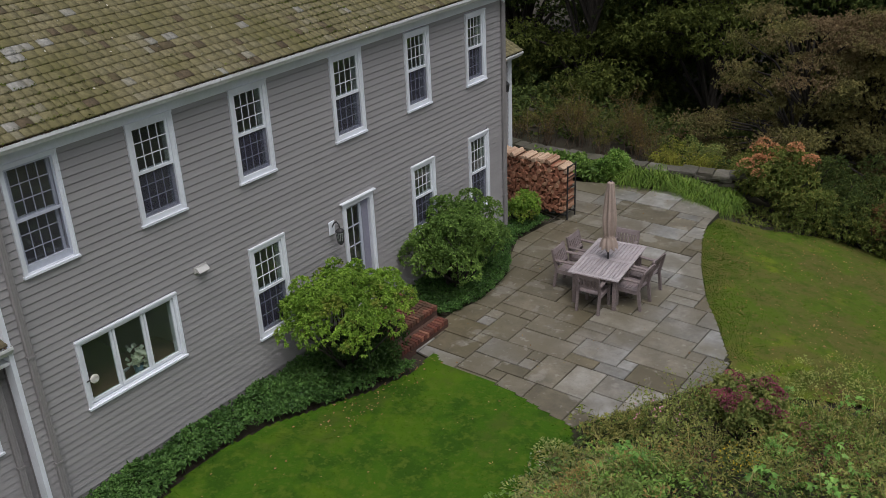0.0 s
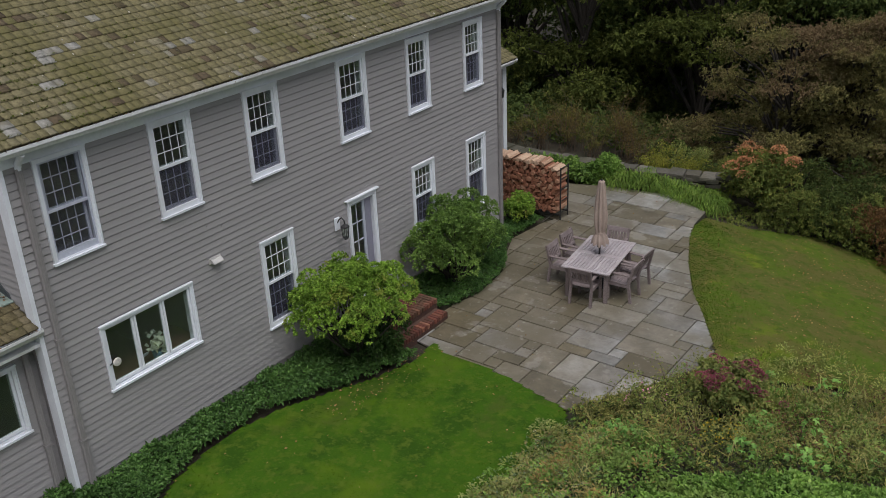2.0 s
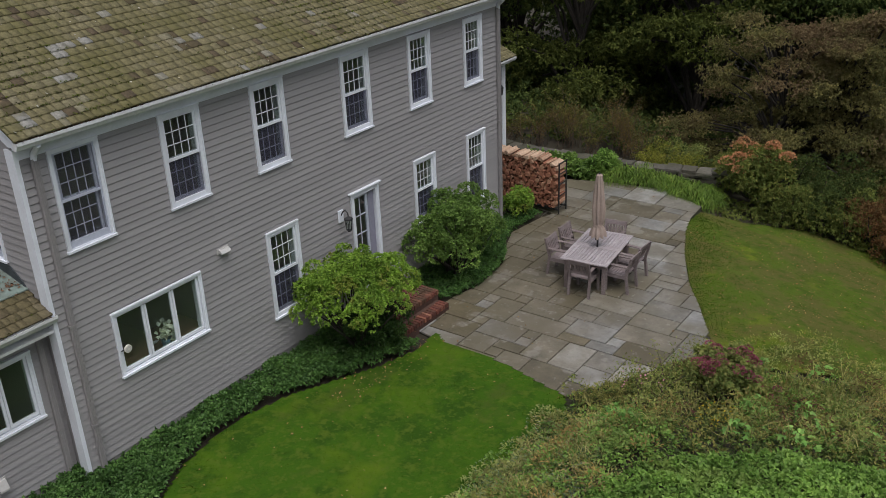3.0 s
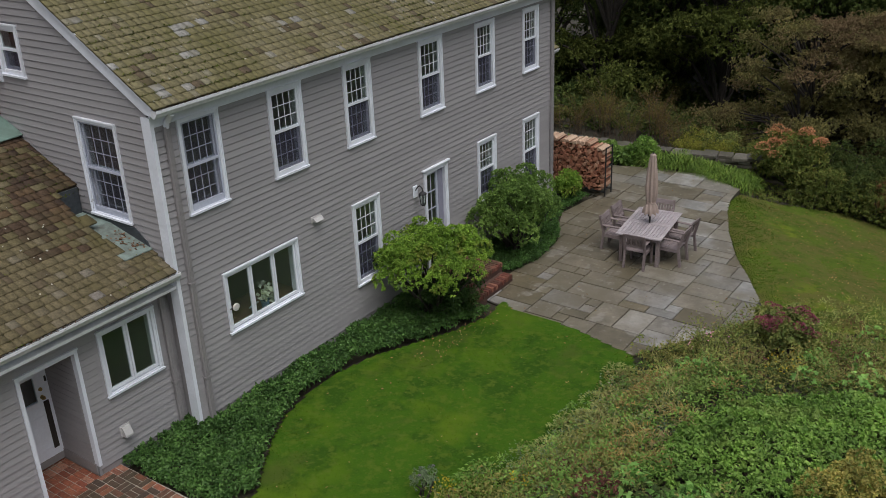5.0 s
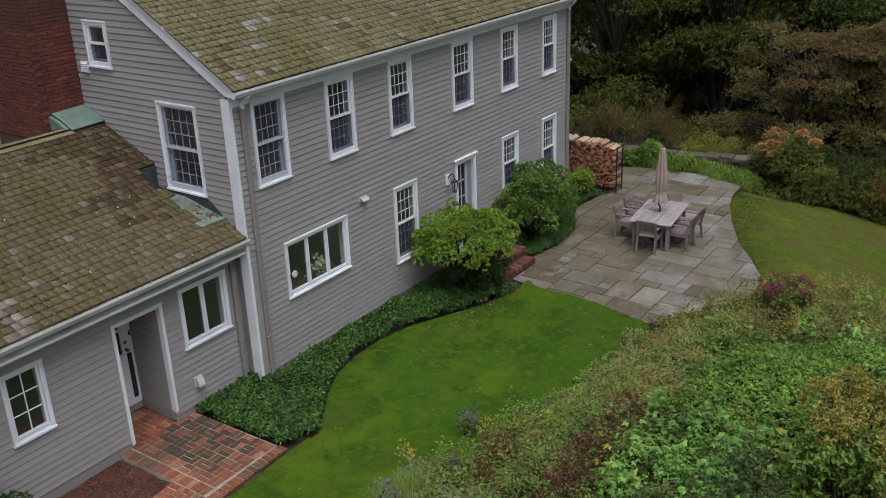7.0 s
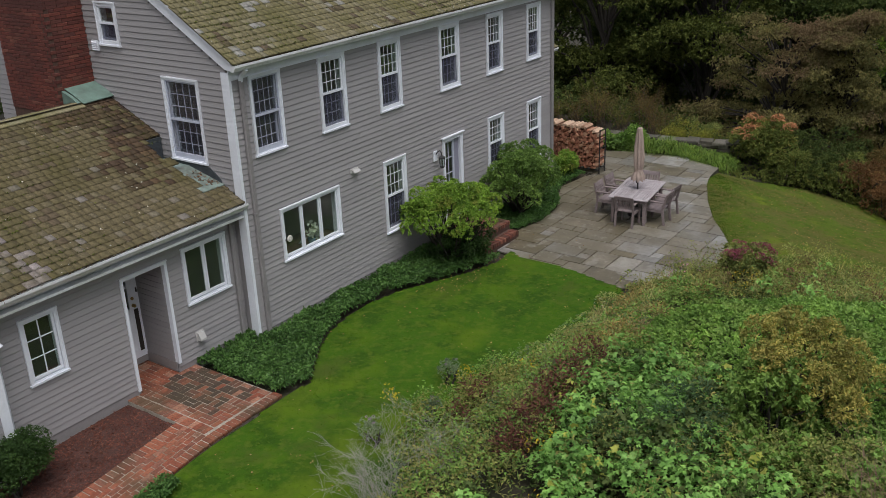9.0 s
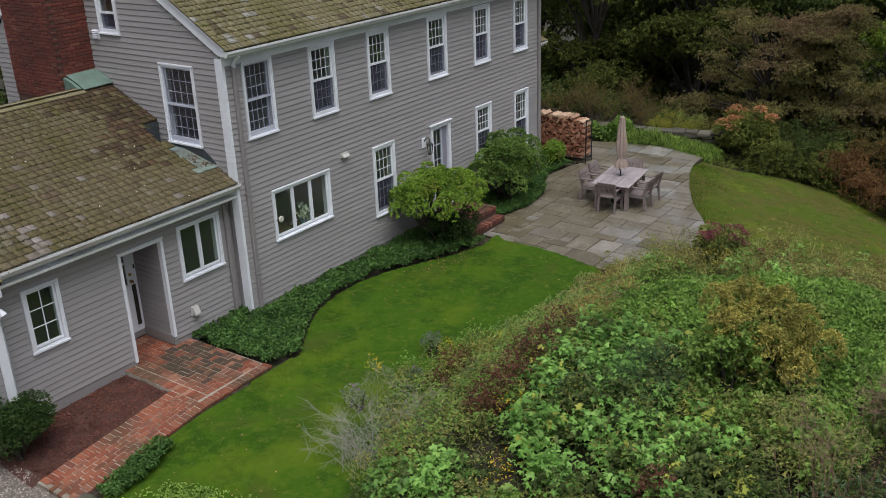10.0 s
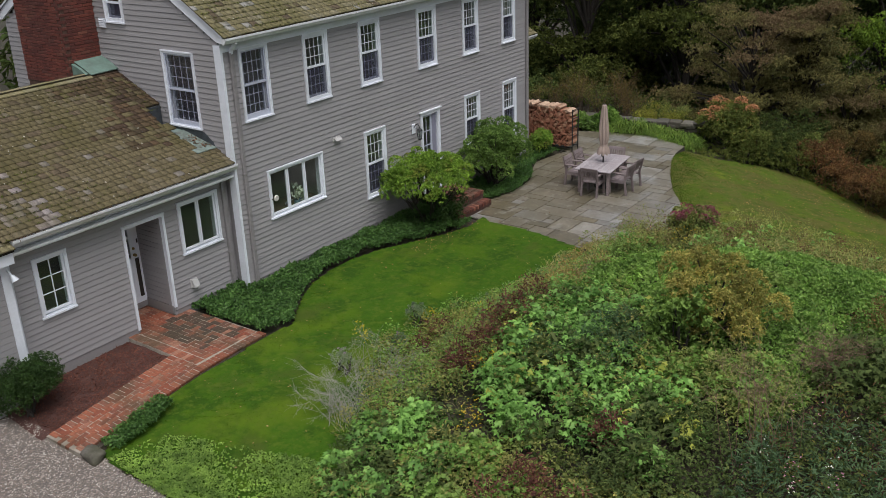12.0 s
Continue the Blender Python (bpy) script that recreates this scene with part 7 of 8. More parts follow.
for i, (x, y, mt, h) in enumerate(((3.3, 17.0, SHADE_G, 1.0), (4.95, 15.5, SHADE_G, 0.85), (5.6, 16.0, FOREST, 1.1), (6.3, 15.9, SHADE_G, 0.95), (7.0, 15.9, RED, 1.0), (7.8, 15.4, RED, 1.0), (8.7, 14.6, RED, 0.95), (9.6, 14.0, RUST, 0.95), (10.6, 13.3, RED, 1.0), (11.8, 12.6, SHADE_G, 1.0), (4.6, 17.6, FOREST, 1.2), (6.0, 17.4, FOREST, 1.5), (7.4, 17.0, RUST, 1.5), (9.0, 16.0, SHADE_G, 1.5))):
    shrub("garden_shrub", "loose mixed shrub at the lawn's far edge", "shrub", (x, y, zg(x, y)), lobes(50 + i, 8, 0.8, 0.7, h * 0.25, h, 0.36), 800, 6, (0.05, 0.1), (0.018, 0.036), mt, 50 + i, group="far edge shrubs")

cover("lawn_edge_weeds", "olive weeds where the far lawn meets the shrubs", [(3.65, 14.3), (4.4, 14.4), (5.6, 15.45), (7, 15.45), (9.5, 13.5), (13, 11.3), (13.2, 12.2), (9.9, 14.3), (7.2, 16.3), (5.2, 16.4), (3.5, 15.3)], 260, SHADE_G, 127, 0.3, 6, (0.05, 0.1), (0.02, 0.04), category="weeds", jitter=0.25)
# ---- planted mound ----
def drift(name, label, poly, n, mat, seed, r=(0.16, 0.3), h=(0.28, 0.5), k=55, length=(0.05, 0.09), width=(0.018, 0.035), shape="oval", category="perennials", mask=None, rise=0.35, loose=0.6, stalk=0.0):
    """Hummocks of one kind of plant: leaves over low domes, with gaps between them."""
    rng = np.random.default_rng(seed)
    p = scatter(poly, n, rng)
    if mask:
        m = wave(p[:, 0], p[:, 1], mask[0], seed)
        p = p[m + rng.normal(size=len(p)) * 0.25 > mask[1]]
    rr, hh = rng.uniform(*r, len(p)), rng.uniform(*h, len(p))
    kk = np.maximum(8, (k * (rr / r[1]) ** 1.3)).astype(int)
    i = np.repeat(np.arange(len(p)), kk)
    a = rng.uniform(0, 6.28, len(i))
    q = np.sqrt(rng.random(len(i)))
    x, y = p[i, 0] + rr[i] * q * np.cos(a), p[i, 1] + rr[i] * q * np.sin(a)
    z = ground_z(p[i, 0], p[i, 1]) + hh[i] * np.sqrt(1.02 - 0.85 * q * q) * (1 - 0.45 * rng.random(len(i)) ** 2) + stalk * rng.random(len(i)) * hh[i]
    z = np.maximum(z, ground_z(x, y) + 0.03)
    o = np.column_stack([q * np.cos(a), q * np.sin(a), np.full(len(i), rise)]) + rng.normal(size=(len(i), 3)) * loose * np.array([1, 1, 0.5])
    ob = part(name, leaves(name, np.column_stack([x, y, z]), o, rng.uniform(*length, len(i)), rng.uniform(*width, len(i)), mat, rng, 0.15, 0.2, shape), mat)
    return tagged(ob, label, category, kind="stuff")


MOUND = [(4.8, 5.5), (5.5, 6.6), (6.1, 7.6), (7.2, 7.8), (10, 7.2), (15, 6), (16, -6), (9.5, -7), (6.6, -5.2), (5.7, -3.6), (5.0, -1.6), (4.8, 0.0), (4.6, 2)]
# Base weeds take a darker green: shade between clumps is put into their colour.
cover("low_weeds", "low mixed green weeds between the clumps", MOUND, 80, MIDG_D, 120, 0.16, 6, (0.05, 0.1), (0.02, 0.04), category="weeds", jitter=0.15)
TOPC = [(6.85, 1.3), (6.8, 2.4), (7.0, 3.0), (7.35, 3.6), (8.0, 4.1), (8.8, 4.5), (9.4, 4.5), (10.2, 4.2), (13.5, 3.4), (13.5, 1.5), (11.9, 0.6), (11.2, 0.3), (10.4, 1.4), (9.0, 1.5), (8.2, 0.5), (7.2, 0.9)]
cover("pachysandra", "bright green pachysandra covering the mound's crown", TOPC, 520, PACHY_L, 61, 0.24, 5, (0.05, 0.09), (0.026, 0.046), spread=0.8)
cover("pachysandra", "green ground cover on the mound's shoulder", [(10.4, 1.2), (11.2, 1.0), (11.4, -0.4), (10.9, -1.6), (10.2, -0.9), (10.5, -0.2)], 520, PACHY_L, 62, 0.22, 5, (0.05, 0.09), (0.024, 0.042), spread=0.8)

cover("pachysandra", "light green ground cover round the autumn shrub", [(8.3, 0.6), (9.2, 1.5), (10.5, 1.5), (10.8, 0.2), (10.9, -1.0), (10.0, -0.9), (9.0, -0.7)], 430, PACHY_L, 60, 0.2, 5, (0.05, 0.09), (0.024, 0.042), spread=0.8)
cover("low_weeds", "low leafy weeds at the mound's near foot", [(6.9, -3.0), (8.2, -2.7), (9.6, -3.0), (10.8, -3.0), (10.5, -4.6), (8.0, -5.0), (6.8, -4.4)], 260, MIDGREEN, 59, 0.22, 5, (0.05, 0.09), (0.024, 0.042), category="weeds", spread=0.8)
# lobed-leaf perennials in two drifts, with darker plants between
LOBED = [(6.0, 0.6), (7.2, 0.9), (8.5, 0.5), (9.0, -0.9), (9.8, -1.3), (10.4, -2.2), (10.0, -3.0), (9.2, -2.6), (8.2, -2.9), (7.2, -2.3), (6.8, -1.0)]
LOBED_S = [(5.3, -3.0), (6.2, -2.6), (7.3, -2.9), (7.8, -4.0), (7.2, -5.2), (6.2, -4.6)]
for poly, n, s in ((LOBED, 150, 63), (LOBED_S, 40, 163)):
    drift("wild_geranium", "lush bright green lobed-leaf perennials on the mound", poly, n, BRIGHT, s, (0.16, 0.34), (0.3, 0.62), 85, (0.05, 0.088), (0.04, 0.07), "lobed", rise=0.1, loose=0.4, mask=(1.9, -0.45))
    drift("wild_geranium", "darker lobed-leaf perennials among the bright ones", poly, n // 2, MIDG_D, s + 1, (0.16, 0.3), (0.28, 0.58), 70, (0.05, 0.085), (0.04, 0.065), "lobed", rise=0.1, loose=0.4)
    drift("mixed_perennials", "narrow-leaved perennials among the lobed ones", poly, n // 3, OLIVE_G, s + 2, (0.14, 0.26), (0.35, 0.68), 75, (0.04, 0.09), (0.012, 0.024), rise=0.5, stalk=0.2)
drift("mixed_perennials", "green and olive perennials below the autumn shrub", [(8.6, 0.2), (9.3, -0.4), (10.6, -0.3), (11.1, -0.9), (11.2, -2.0), (10.2, -1.3), (9.0, -1.0)], 130, MIDGREEN, 263, (0.16, 0.3), (0.25, 0.55), 70, (0.045, 0.09), (0.018, 0.036), rise=0.35)
drift("leafy_perennials", "light lobed leaves below the autumn shrub", [(8.6, 0.2), (9.3, -0.4), (10.6, -0.3), (11.1, -0.9), (11.2, -2.0), (10.2, -1.3), (9.0, -1.0)], 40, PACHY_L, 264, (0.14, 0.26), (0.25, 0.55), 60, (0.04, 0.07), (0.035, 0.055), "lobed", rise=0.2)
drift("mixed_perennials", "mixed leafy green plants at the mound's near foot", [(6.6, -4.2), (7.4, -3.0), (9.0, -3.4), (10.6, -3.4), (10.6, -4.8), (8, -5.2)], 90, OLIVE_G, 265, (0.16, 0.3), (0.2, 0.45), 75, (0.045, 0.09), (0.02, 0.036), rise=0.35)
drift("leafy_perennials", "light green leafy plants at the mound's near foot", [(6.6, -4.2), (7.4, -3.0), (9.0, -3.4), (10.6, -3.4), (10.6, -4.8), (8, -5.2)], 60, PACHY_L, 266, (0.16, 0.3), (0.2, 0.5), 75, (0.04, 0.08), (0.03, 0.055), "lobed", rise=0.25)
drift("mixed_perennials", "dim mixed green plants beside the lobed ones", [(9.9, -1.4), (11, -2), (11, -3.4), (9.6, -3.8), (9.4, -2.8), (10.3, -2.4)], 60, MIDG_D, 267, (0.16, 0.3), (0.3, 0.6), 70, (0.05, 0.09), (0.02, 0.036), rise=0.35)
drift("mixed_perennials", "dim green plants between the lobed ones by the drive", LOBED_S, 40, MIDG_D, 268, (0.16, 0.3), (0.25, 0.5), 60, (0.05, 0.09), (0.025, 0.042), rise=0.3)
drift("yellowing_perennials", "yellowing leaves here and there on the mound", LOBED, 16, LIME_Y, 124, (0.1, 0.18), (0.5, 0.66), 9, (0.06, 0.1), (0.05, 0.08), "lobed", rise=0.15)
drift("blue_perennials", "fine feathery blue-green plants among the lobed leaves", [(7.2, -0.4), (8.6, 0.1), (8.9, -1.0), (8.3, -1.9), (7.5, -1.5)], 34, BLUELEAF, 64, (0.18, 0.28), (0.45, 0.7), 110, (0.05, 0.1), (0.008, 0.016), rise=0.7)

# brown and purple seed-head clumps
for i, (x, y, n, rad, h) in enumerate(((6.6, 0.15, 4, 0.26, 0.6), (5.9, 1.0, 2, 0.25, 0.4), (6.65, -0.6, 7, 0.3, 0.62), (6.5, -1.2, 7, 0.3, 0.6), (6.65, -1.9, 6, 0.3, 0.55), (4.8, 0.0, 3, 0.2, 0.5), (4.95, -0.55, 3, 0.2, 0.5), (8.7, -3.9, 6, 0.35, 0.55), (9.3, -2.65, 6, 0.22, 0.5), (9.3, -3.9, 4, 0.35, 0.5))):
    sq = [(x + rad * math.cos(a), y + rad * math.sin(a)) for a in (0, 1, 2, 3, 4, 5)]
    drift("faded_perennials", "faded brown and purple seed-head clump", sq, n, BROWNL, 300 + i, (0.15, 0.28), (h * 0.8, h * 1.2), 120, (0.045, 0.09), (0.018, 0.034), rise=0.6, stalk=0.3)
drift("faded_perennials", "rusty and brown low plants over the mound's flank", [(4.8, 1.5), (5.8, 2.4), (6.9, 0.4), (7.0, -2.2), (8.2, -3.2), (9.6, -3.6), (9.4, -5), (6.6, -4.8), (5.4, -2.4)], 34, BROWNL, 330, (0.12, 0.22), (0.25, 0.5), 60, (0.04, 0.08), (0.012, 0.024), rise=0.6, mask=(1.6, 0.1))

# lawn edge: loose, low, olive and straw, running out into the grass
WEST = [(4.55, 2.0), (5.6, 2.4), (6.5, 1.0), (6.9, -0.6), (6.9, -2.3), (6.2, -3.4), (5.6, -3.2), (5.0, -2.3), (4.3, -1.5), (4.1, -0.4), (4.25, 0.8)]
drift("mixed_perennials", "olive autumn perennials at the lawn edge", WEST, 85, OLIVE_G, 66, (0.16, 0.32), (0.22, 0.55), 95, (0.045, 0.09), (0.016, 0.03), rise=0.5, stalk=0.25)
drift("leafy_perennials", "light leafy perennials at the lawn edge", WEST, 140, PACHY_L, 166, (0.12, 0.28), (0.28, 0.62), 80, (0.045, 0.085), (0.018, 0.036), rise=0.35, stalk=0.2)
drift("mixed_perennials", "dull green perennials at the lawn edge", WEST, 80, MIDGREEN, 67, (0.16, 0.3), (0.22, 0.55), 80, (0.05, 0.09), (0.018, 0.036), rise=0.4, stalk=0.2)
drift("grey_perennials", "grey-green herbs at the lawn edge", WEST, 40, GREYLEAF, 68, (0.12, 0.24), (0.25, 0.5), 90, (0.03, 0.06), (0.006, 0.012), rise=0.7, stalk=0.5)
drift("pale_herbs", "pale straw-green herbs along the lawn edge", [(4.7, 4.9), (4.65, 2.0), (4.6, 0.6), (4.6, -0.8), (5.3, -0.6), (5.3, 1.0), (5.5, 2.6), (5.7, 4.8)], 110, PALEHERB, 192, (0.12, 0.24), (0.06, 0.18), 85, (0.045, 0.085), (0.018, 0.03), category="herbs", rise=0.6, stalk=0.2)
cover("straw_stalks", "dry straw-coloured stalks at the lawn edge", WEST, 8, DRY, 165, 0.2, 5, (0.2, 0.45), (0.005, 0.009), "blade", "perennials", spread=0.4, jitter=0.15)
drift("tan_perennials", "rosy tan dry stems at the lawn edge", WEST, 9, TANROSE, 167, (0.1, 0.2), (0.3, 0.5), 60, (0.04, 0.09), (0.008, 0.016), rise=0.9, stalk=0.4)
for i, (x, y, n) in enumerate(((4.1, 0.6, 3), (3.75, -0.75, 3), (5.1, 1.0, 2), (6.9, -1.7, 3), (7.4, -2.9, 4), (7.4, 4.6, 3))):
    sq = [(x + 0.22 * math.cos(a), y + 0.22 * math.sin(a)) for a in (0, 1, 2, 3, 4, 5)]
    drift("goldenrod", "small spray of yellow flowers among the perennials", sq, n, YELLOW, 350 + i, (0.07, 0.16), (0.42, 0.68), 34, (0.03, 0.065), (0.014, 0.026), category="flowers", rise=0.6)
STRIP = [(4.75, 1.2), (4.7, 3.4), (4.8, 4.9), (5.4, 5.2), (6.2, 4.6), (6.5, 3.2), (6.9, 2.4), (6.8, 1.0), (5.5, 1.2)]
drift("thyme_bed", "pale grey-green low herbs with dry stalks", STRIP, 120, GREYLEAF, 69, (0.16, 0.3), (0.06, 0.2), 90, (0.025, 0.055), (0.008, 0.016), category="herbs", rise=0.5)
drift("dry_grass", "straw and tan dry low grass at the lawn edge", STRIP, 50, DRY, 70, (0.15, 0.3), (0.05, 0.14), 60, (0.06, 0.15), (0.008, 0.014), "blade", "grass", rise=0.5)
drift("tan_perennials", "rosy tan low perennials", STRIP, 40, TANROSE, 71, (0.12, 0.24), (0.15, 0.32), 60, (0.03, 0.06), (0.01, 0.02), rise=0.6)
drift("mixed_perennials", "olive and green low perennials", STRIP, 75, OLIVE_G, 72, (0.14, 0.26), (0.08, 0.24), 60, (0.05, 0.1), (0.018, 0.034), rise=0.5)
drift("leafy_perennials", "light green leafy clumps above the lawn edge", STRIP, 32, PACHY_L, 73, (0.14, 0.26), (0.08, 0.26), 60, (0.05, 0.1), (0.022, 0.042), rise=0.4)
drift("pale_herbs", "pale straw-green herbs on the slope above the lawn", STRIP, 100, PALEHERB, 193, (0.12, 0.24), (0.06, 0.18), 85, (0.045, 0.085), (0.018, 0.03), category="herbs", rise=0.5)
drift("dry_perennials", "tan and rusty autumn clumps on the slope above the lawn", [(5.5, 1.6), (5.6, 4.2), (6.2, 4.8), (7.2, 4.0), (6.95, 2.6), (6.95, 0.9), (6.2, 1.0)], 42, OLIVE, 371, (0.14, 0.28), (0.25, 0.5), 90, (0.04, 0.085), (0.014, 0.026), rise=0.6, stalk=0.2, mask=(1.5, -0.1))
drift("mixed_perennials", "low mixed green plants on the slope above the lawn", [(5.5, 1.6), (5.6, 4.2), (6.2, 4.8), (7.2, 4.0), (6.95, 2.6), (6.95, 0.9), (6.2, 1.0)], 70, PACHY_L, 373, (0.14, 0.28), (0.14, 0.34), 80, (0.045, 0.085), (0.02, 0.036), rise=0.4)
drift("grassy_perennials", "upright straw-coloured grassy clumps on the slope above the lawn", [(5.4, 1.9), (5.4, 4.0), (6.4, 4.2), (6.6, 2.0)], 6, DRY, 372, (0.1, 0.2), (0.3, 0.5), 50, (0.1, 0.2), (0.006, 0.011), "blade", rise=1.0, stalk=0.3)
drift("white_flowers", "small white blooms at the lawn edge", [(4.6, 3.9), (4.6, 4.7), (4.85, 4.8), (4.95, 4.2)], 4, WHITEFL, 74, (0.08, 0.16), (0.16, 0.26), 16, (0.014, 0.03), (0.012, 0.022), category="flowers")

# above the patio: mixed tall perennials
NORTH = [(4.75, 5.4), (5.45, 6.5), (6.05, 7.5), (8.2, 8.2), (10, 7.8), (13, 7.3), (14, 3.6), (10.3, 4.5), (9.4, 4.8), (8.7, 4.8), (7.9, 4.35), (7.2, 3.8), (6.8, 3.9), (5.8, 3.6), (5.4, 4.8)]
drift("mixed_perennials", "loose mixed green perennials above the patio", NORTH, 109, MIDGREEN, 75, (0.18, 0.36), (0.25, 0.6), 95, (0.055, 0.1), (0.02, 0.036), rise=0.6, stalk=0.2, mask=(1.3, -0.1))
drift("feathery_perennials", "light feathery perennials above the patio", NORTH, 75, PACHY_L, 76, (0.16, 0.34), (0.25, 0.55), 100, (0.035, 0.075), (0.012, 0.022), rise=0.7, stalk=0.25, mask=(1.7, 0.0))
drift("dry_perennials", "dry olive perennials above the patio", NORTH, 100, OLIVE_G, 77, (0.16, 0.3), (0.3, 0.62), 120, (0.035, 0.07), (0.012, 0.022), rise=0.6, stalk=0.25, mask=(1.5, -0.1))
drift("dry_perennials", "tan and olive autumn clumps above the patio", NORTH, 55, OLIVE, 177, (0.14, 0.28), (0.25, 0.5), 90, (0.03, 0.065), (0.01, 0.02), rise=0.7, stalk=0.35, mask=(1.9, 0.0))
drift("leafy_perennials", "broad light leaves among the perennials above the patio", NORTH, 24, BRIGHT, 178, (0.12, 0.22), (0.35, 0.6), 26, (0.05, 0.085), (0.04, 0.07), "lobed", rise=0.25)
cover("straw_stalks", "dry straw stalks above the patio", NORTH, 10, DRY, 179, 0.35, 5, (0.2, 0.45), (0.005, 0.009), "blade", "perennials", spread=0.35, jitter=0.15)
cover("low_weeds", "low olive weeds along the patio edge", [(4.7, 5.5), (5.3, 6.5), (5.95, 7.6), (6.4, 7.4), (5.9, 6.2), (5.3, 5.2)], 420, OLIVE_G, 180, 0.2, 6, (0.04, 0.08), (0.014, 0.026), category="weeds", jitter=0.18)
drift("faded_perennials", "faded brown clumps above the patio", NORTH, 33, BROWNL, 78, (0.12, 0.22), (0.35, 0.6), 60, (0.04, 0.08), (0.012, 0.024), rise=0.6, stalk=0.3)
cover("low_perennials", "low olive and green leafy plants filling the bed above the patio", NORTH, 130, OLIVE_G, 190, 0.24, 6, (0.04, 0.08), (0.018, 0.034), category="perennials", jitter=0.25, lump=2.2)
cover("low_perennials", "low light green feathery plants filling the bed above the patio", NORTH, 80, PACHY_L, 191, 0.28, 7, (0.04, 0.08), (0.012, 0.024), category="perennials", jitter=0.28, lump=1.7, mask=(1.3, -0.15))
FARB = [(6.1, 7.5), (6.6, 8.3), (7.6, 9.0), (9.4, 9.0), (12, 8.2), (12, 7.2), (8.2, 7.4)]
drift("dry_perennials", "loose yellow-green herbs where the bed meets the far lawn", FARB, 70, OLIVE_G, 194, (0.15, 0.3), (0.2, 0.5), 80, (0.04, 0.08), (0.014, 0.026), rise=0.7, stalk=0.3, mask=(1.6, -0.2))
drift("pale_herbs", "pale straw-green herbs where the bed meets the far lawn", FARB, 45, PALEHERB, 195, (0.12, 0.24), (0.12, 0.35), 70, (0.04, 0.08), (0.014, 0.026), category="herbs", rise=0.7, stalk=0.3)
cover("tall_grass", "tufts of strap-leaved grass at the lawn edge", [(7.0, 6.9), (7.3, 7.8), (8.6, 7.9), (8.8, 7.0), (7.8, 6.6)], 50, STRAP, 79, 0.05, 10, (0.25, 0.45), (0.01, 0.018), "blade", "grass", spread=0.5)
cover("dry_grass", "tufts of yellowing grass at the lawn edge", [(6.9, 7.6), (8.2, 8.2), (10, 7.7), (12, 7.4), (12, 6.9), (8.4, 7.2)], 60, DRY, 80, 0.12, 8, (0.18, 0.36), (0.006, 0.012), "blade", "grass", spread=0.5)

# right shoulder and foot of the mound
EASTS = [(11.2, 0.9), (14, 1.5), (15, -3), (14, -6.5), (10, -5.5), (11.0, -3.4), (11.3, -1.5)]
drift("mixed_perennials", "mixed green perennials on the mound's shoulder", EASTS, 120, MIDG_D, 81, (0.18, 0.34), (0.35, 0.7), 60, (0.05, 0.1), (0.02, 0.04), rise=0.4)
drift("leafy_perennials", "broad lobed leaves on the mound's shoulder", [(11.3, 0.5), (12.8, 0.6), (13, -1.0), (11.7, -1.1)], 40, MIDG_D, 82, (0.2, 0.34), (0.4, 0.75), 60, (0.05, 0.085), (0.045, 0.07), "lobed", rise=0.15)
drift("olive_perennials", "olive and rusty plants on the mound's shoulder", EASTS, 50, OLIVE_D, 83, (0.16, 0.3), (0.35, 0.7), 70, (0.04, 0.08), (0.014, 0.026), rise=0.5, stalk=0.2)
drift("faded_perennials", "reddish brown clumps on the mound's shoulder", [(11.2, 2.2), (12.6, 2.2), (12.6, 0.9), (11.4, 0.8)], 24, RED, 84, (0.16, 0.28), (0.35, 0.6), 70, (0.03, 0.06), (0.012, 0.02), rise=0.6)
BLUEBED = [(10.9, -1.9), (11.6, -1.2), (12.6, -1.3), (12.9, -2.8), (11.9, -3.6), (10.9, -3.2)]
drift("blue_perennials", "blue-green narrow-leaved perennials with pink flowers", BLUEBED, 46, BLUELEAF, 85, (0.18, 0.32), (0.4, 0.75), 95, (0.07, 0.12), (0.014, 0.026), rise=0.5)
drift("mixed_perennials", "green perennials among the blue-green ones", BLUEBED, 40, MIDG_D, 185, (0.16, 0.3), (0.35, 0.7), 80, (0.05, 0.09), (0.018, 0.034), rise=0.45)
drift("faded_perennials", "brown stalks among the blue-green perennials", BLUEBED, 10, BROWNL, 186, (0.1, 0.2), (0.5, 0.8), 50, (0.04, 0.08), (0.01, 0.02), rise=0.8, stalk=0.3)
drift("pink_flowers", "pink blooms on the blue-green perennials", BLUEBED, 9, PINKFL, 86, (0.05, 0.07), (0.75, 0.9), 14, (0.02, 0.035), (0.016, 0.026), category="flowers")
drift("white_flowers", "white blooms on the blue-green perennials", BLUEBED, 4, WHITEFL, 87, (0.05, 0.07), (0.75, 0.95), 14, (0.02, 0.04), (0.016, 0.026), category="flowers")
drift("mixed_perennials", "mixed perennials at the mound's foot", [(6.4, -4.6), (7.4, -5.0), (8.2, -4.2), (10.5, -4.2), (14, -6), (12, -9), (6.8, -6.8)], 130, MIDGREEN, 88, (0.18, 0.34), (0.35, 0.65), 65, (0.05, 0.1), (0.02, 0.035), rise=0.4)
cover("undergrowth", "dim green undergrowth at the foot of the woods", [(-8, 16.6), (3.4, 16.6), (4.6, 15.3), (7.2, 16.0), (9.7, 14.0), (14, 11.6), (20, 10), (20, 26), (-8, 27)], 26, FOREST, 125, 0.6, 6, (0.14, 0.28), (0.06, 0.11), category="undergrowth", jitter=0.45)


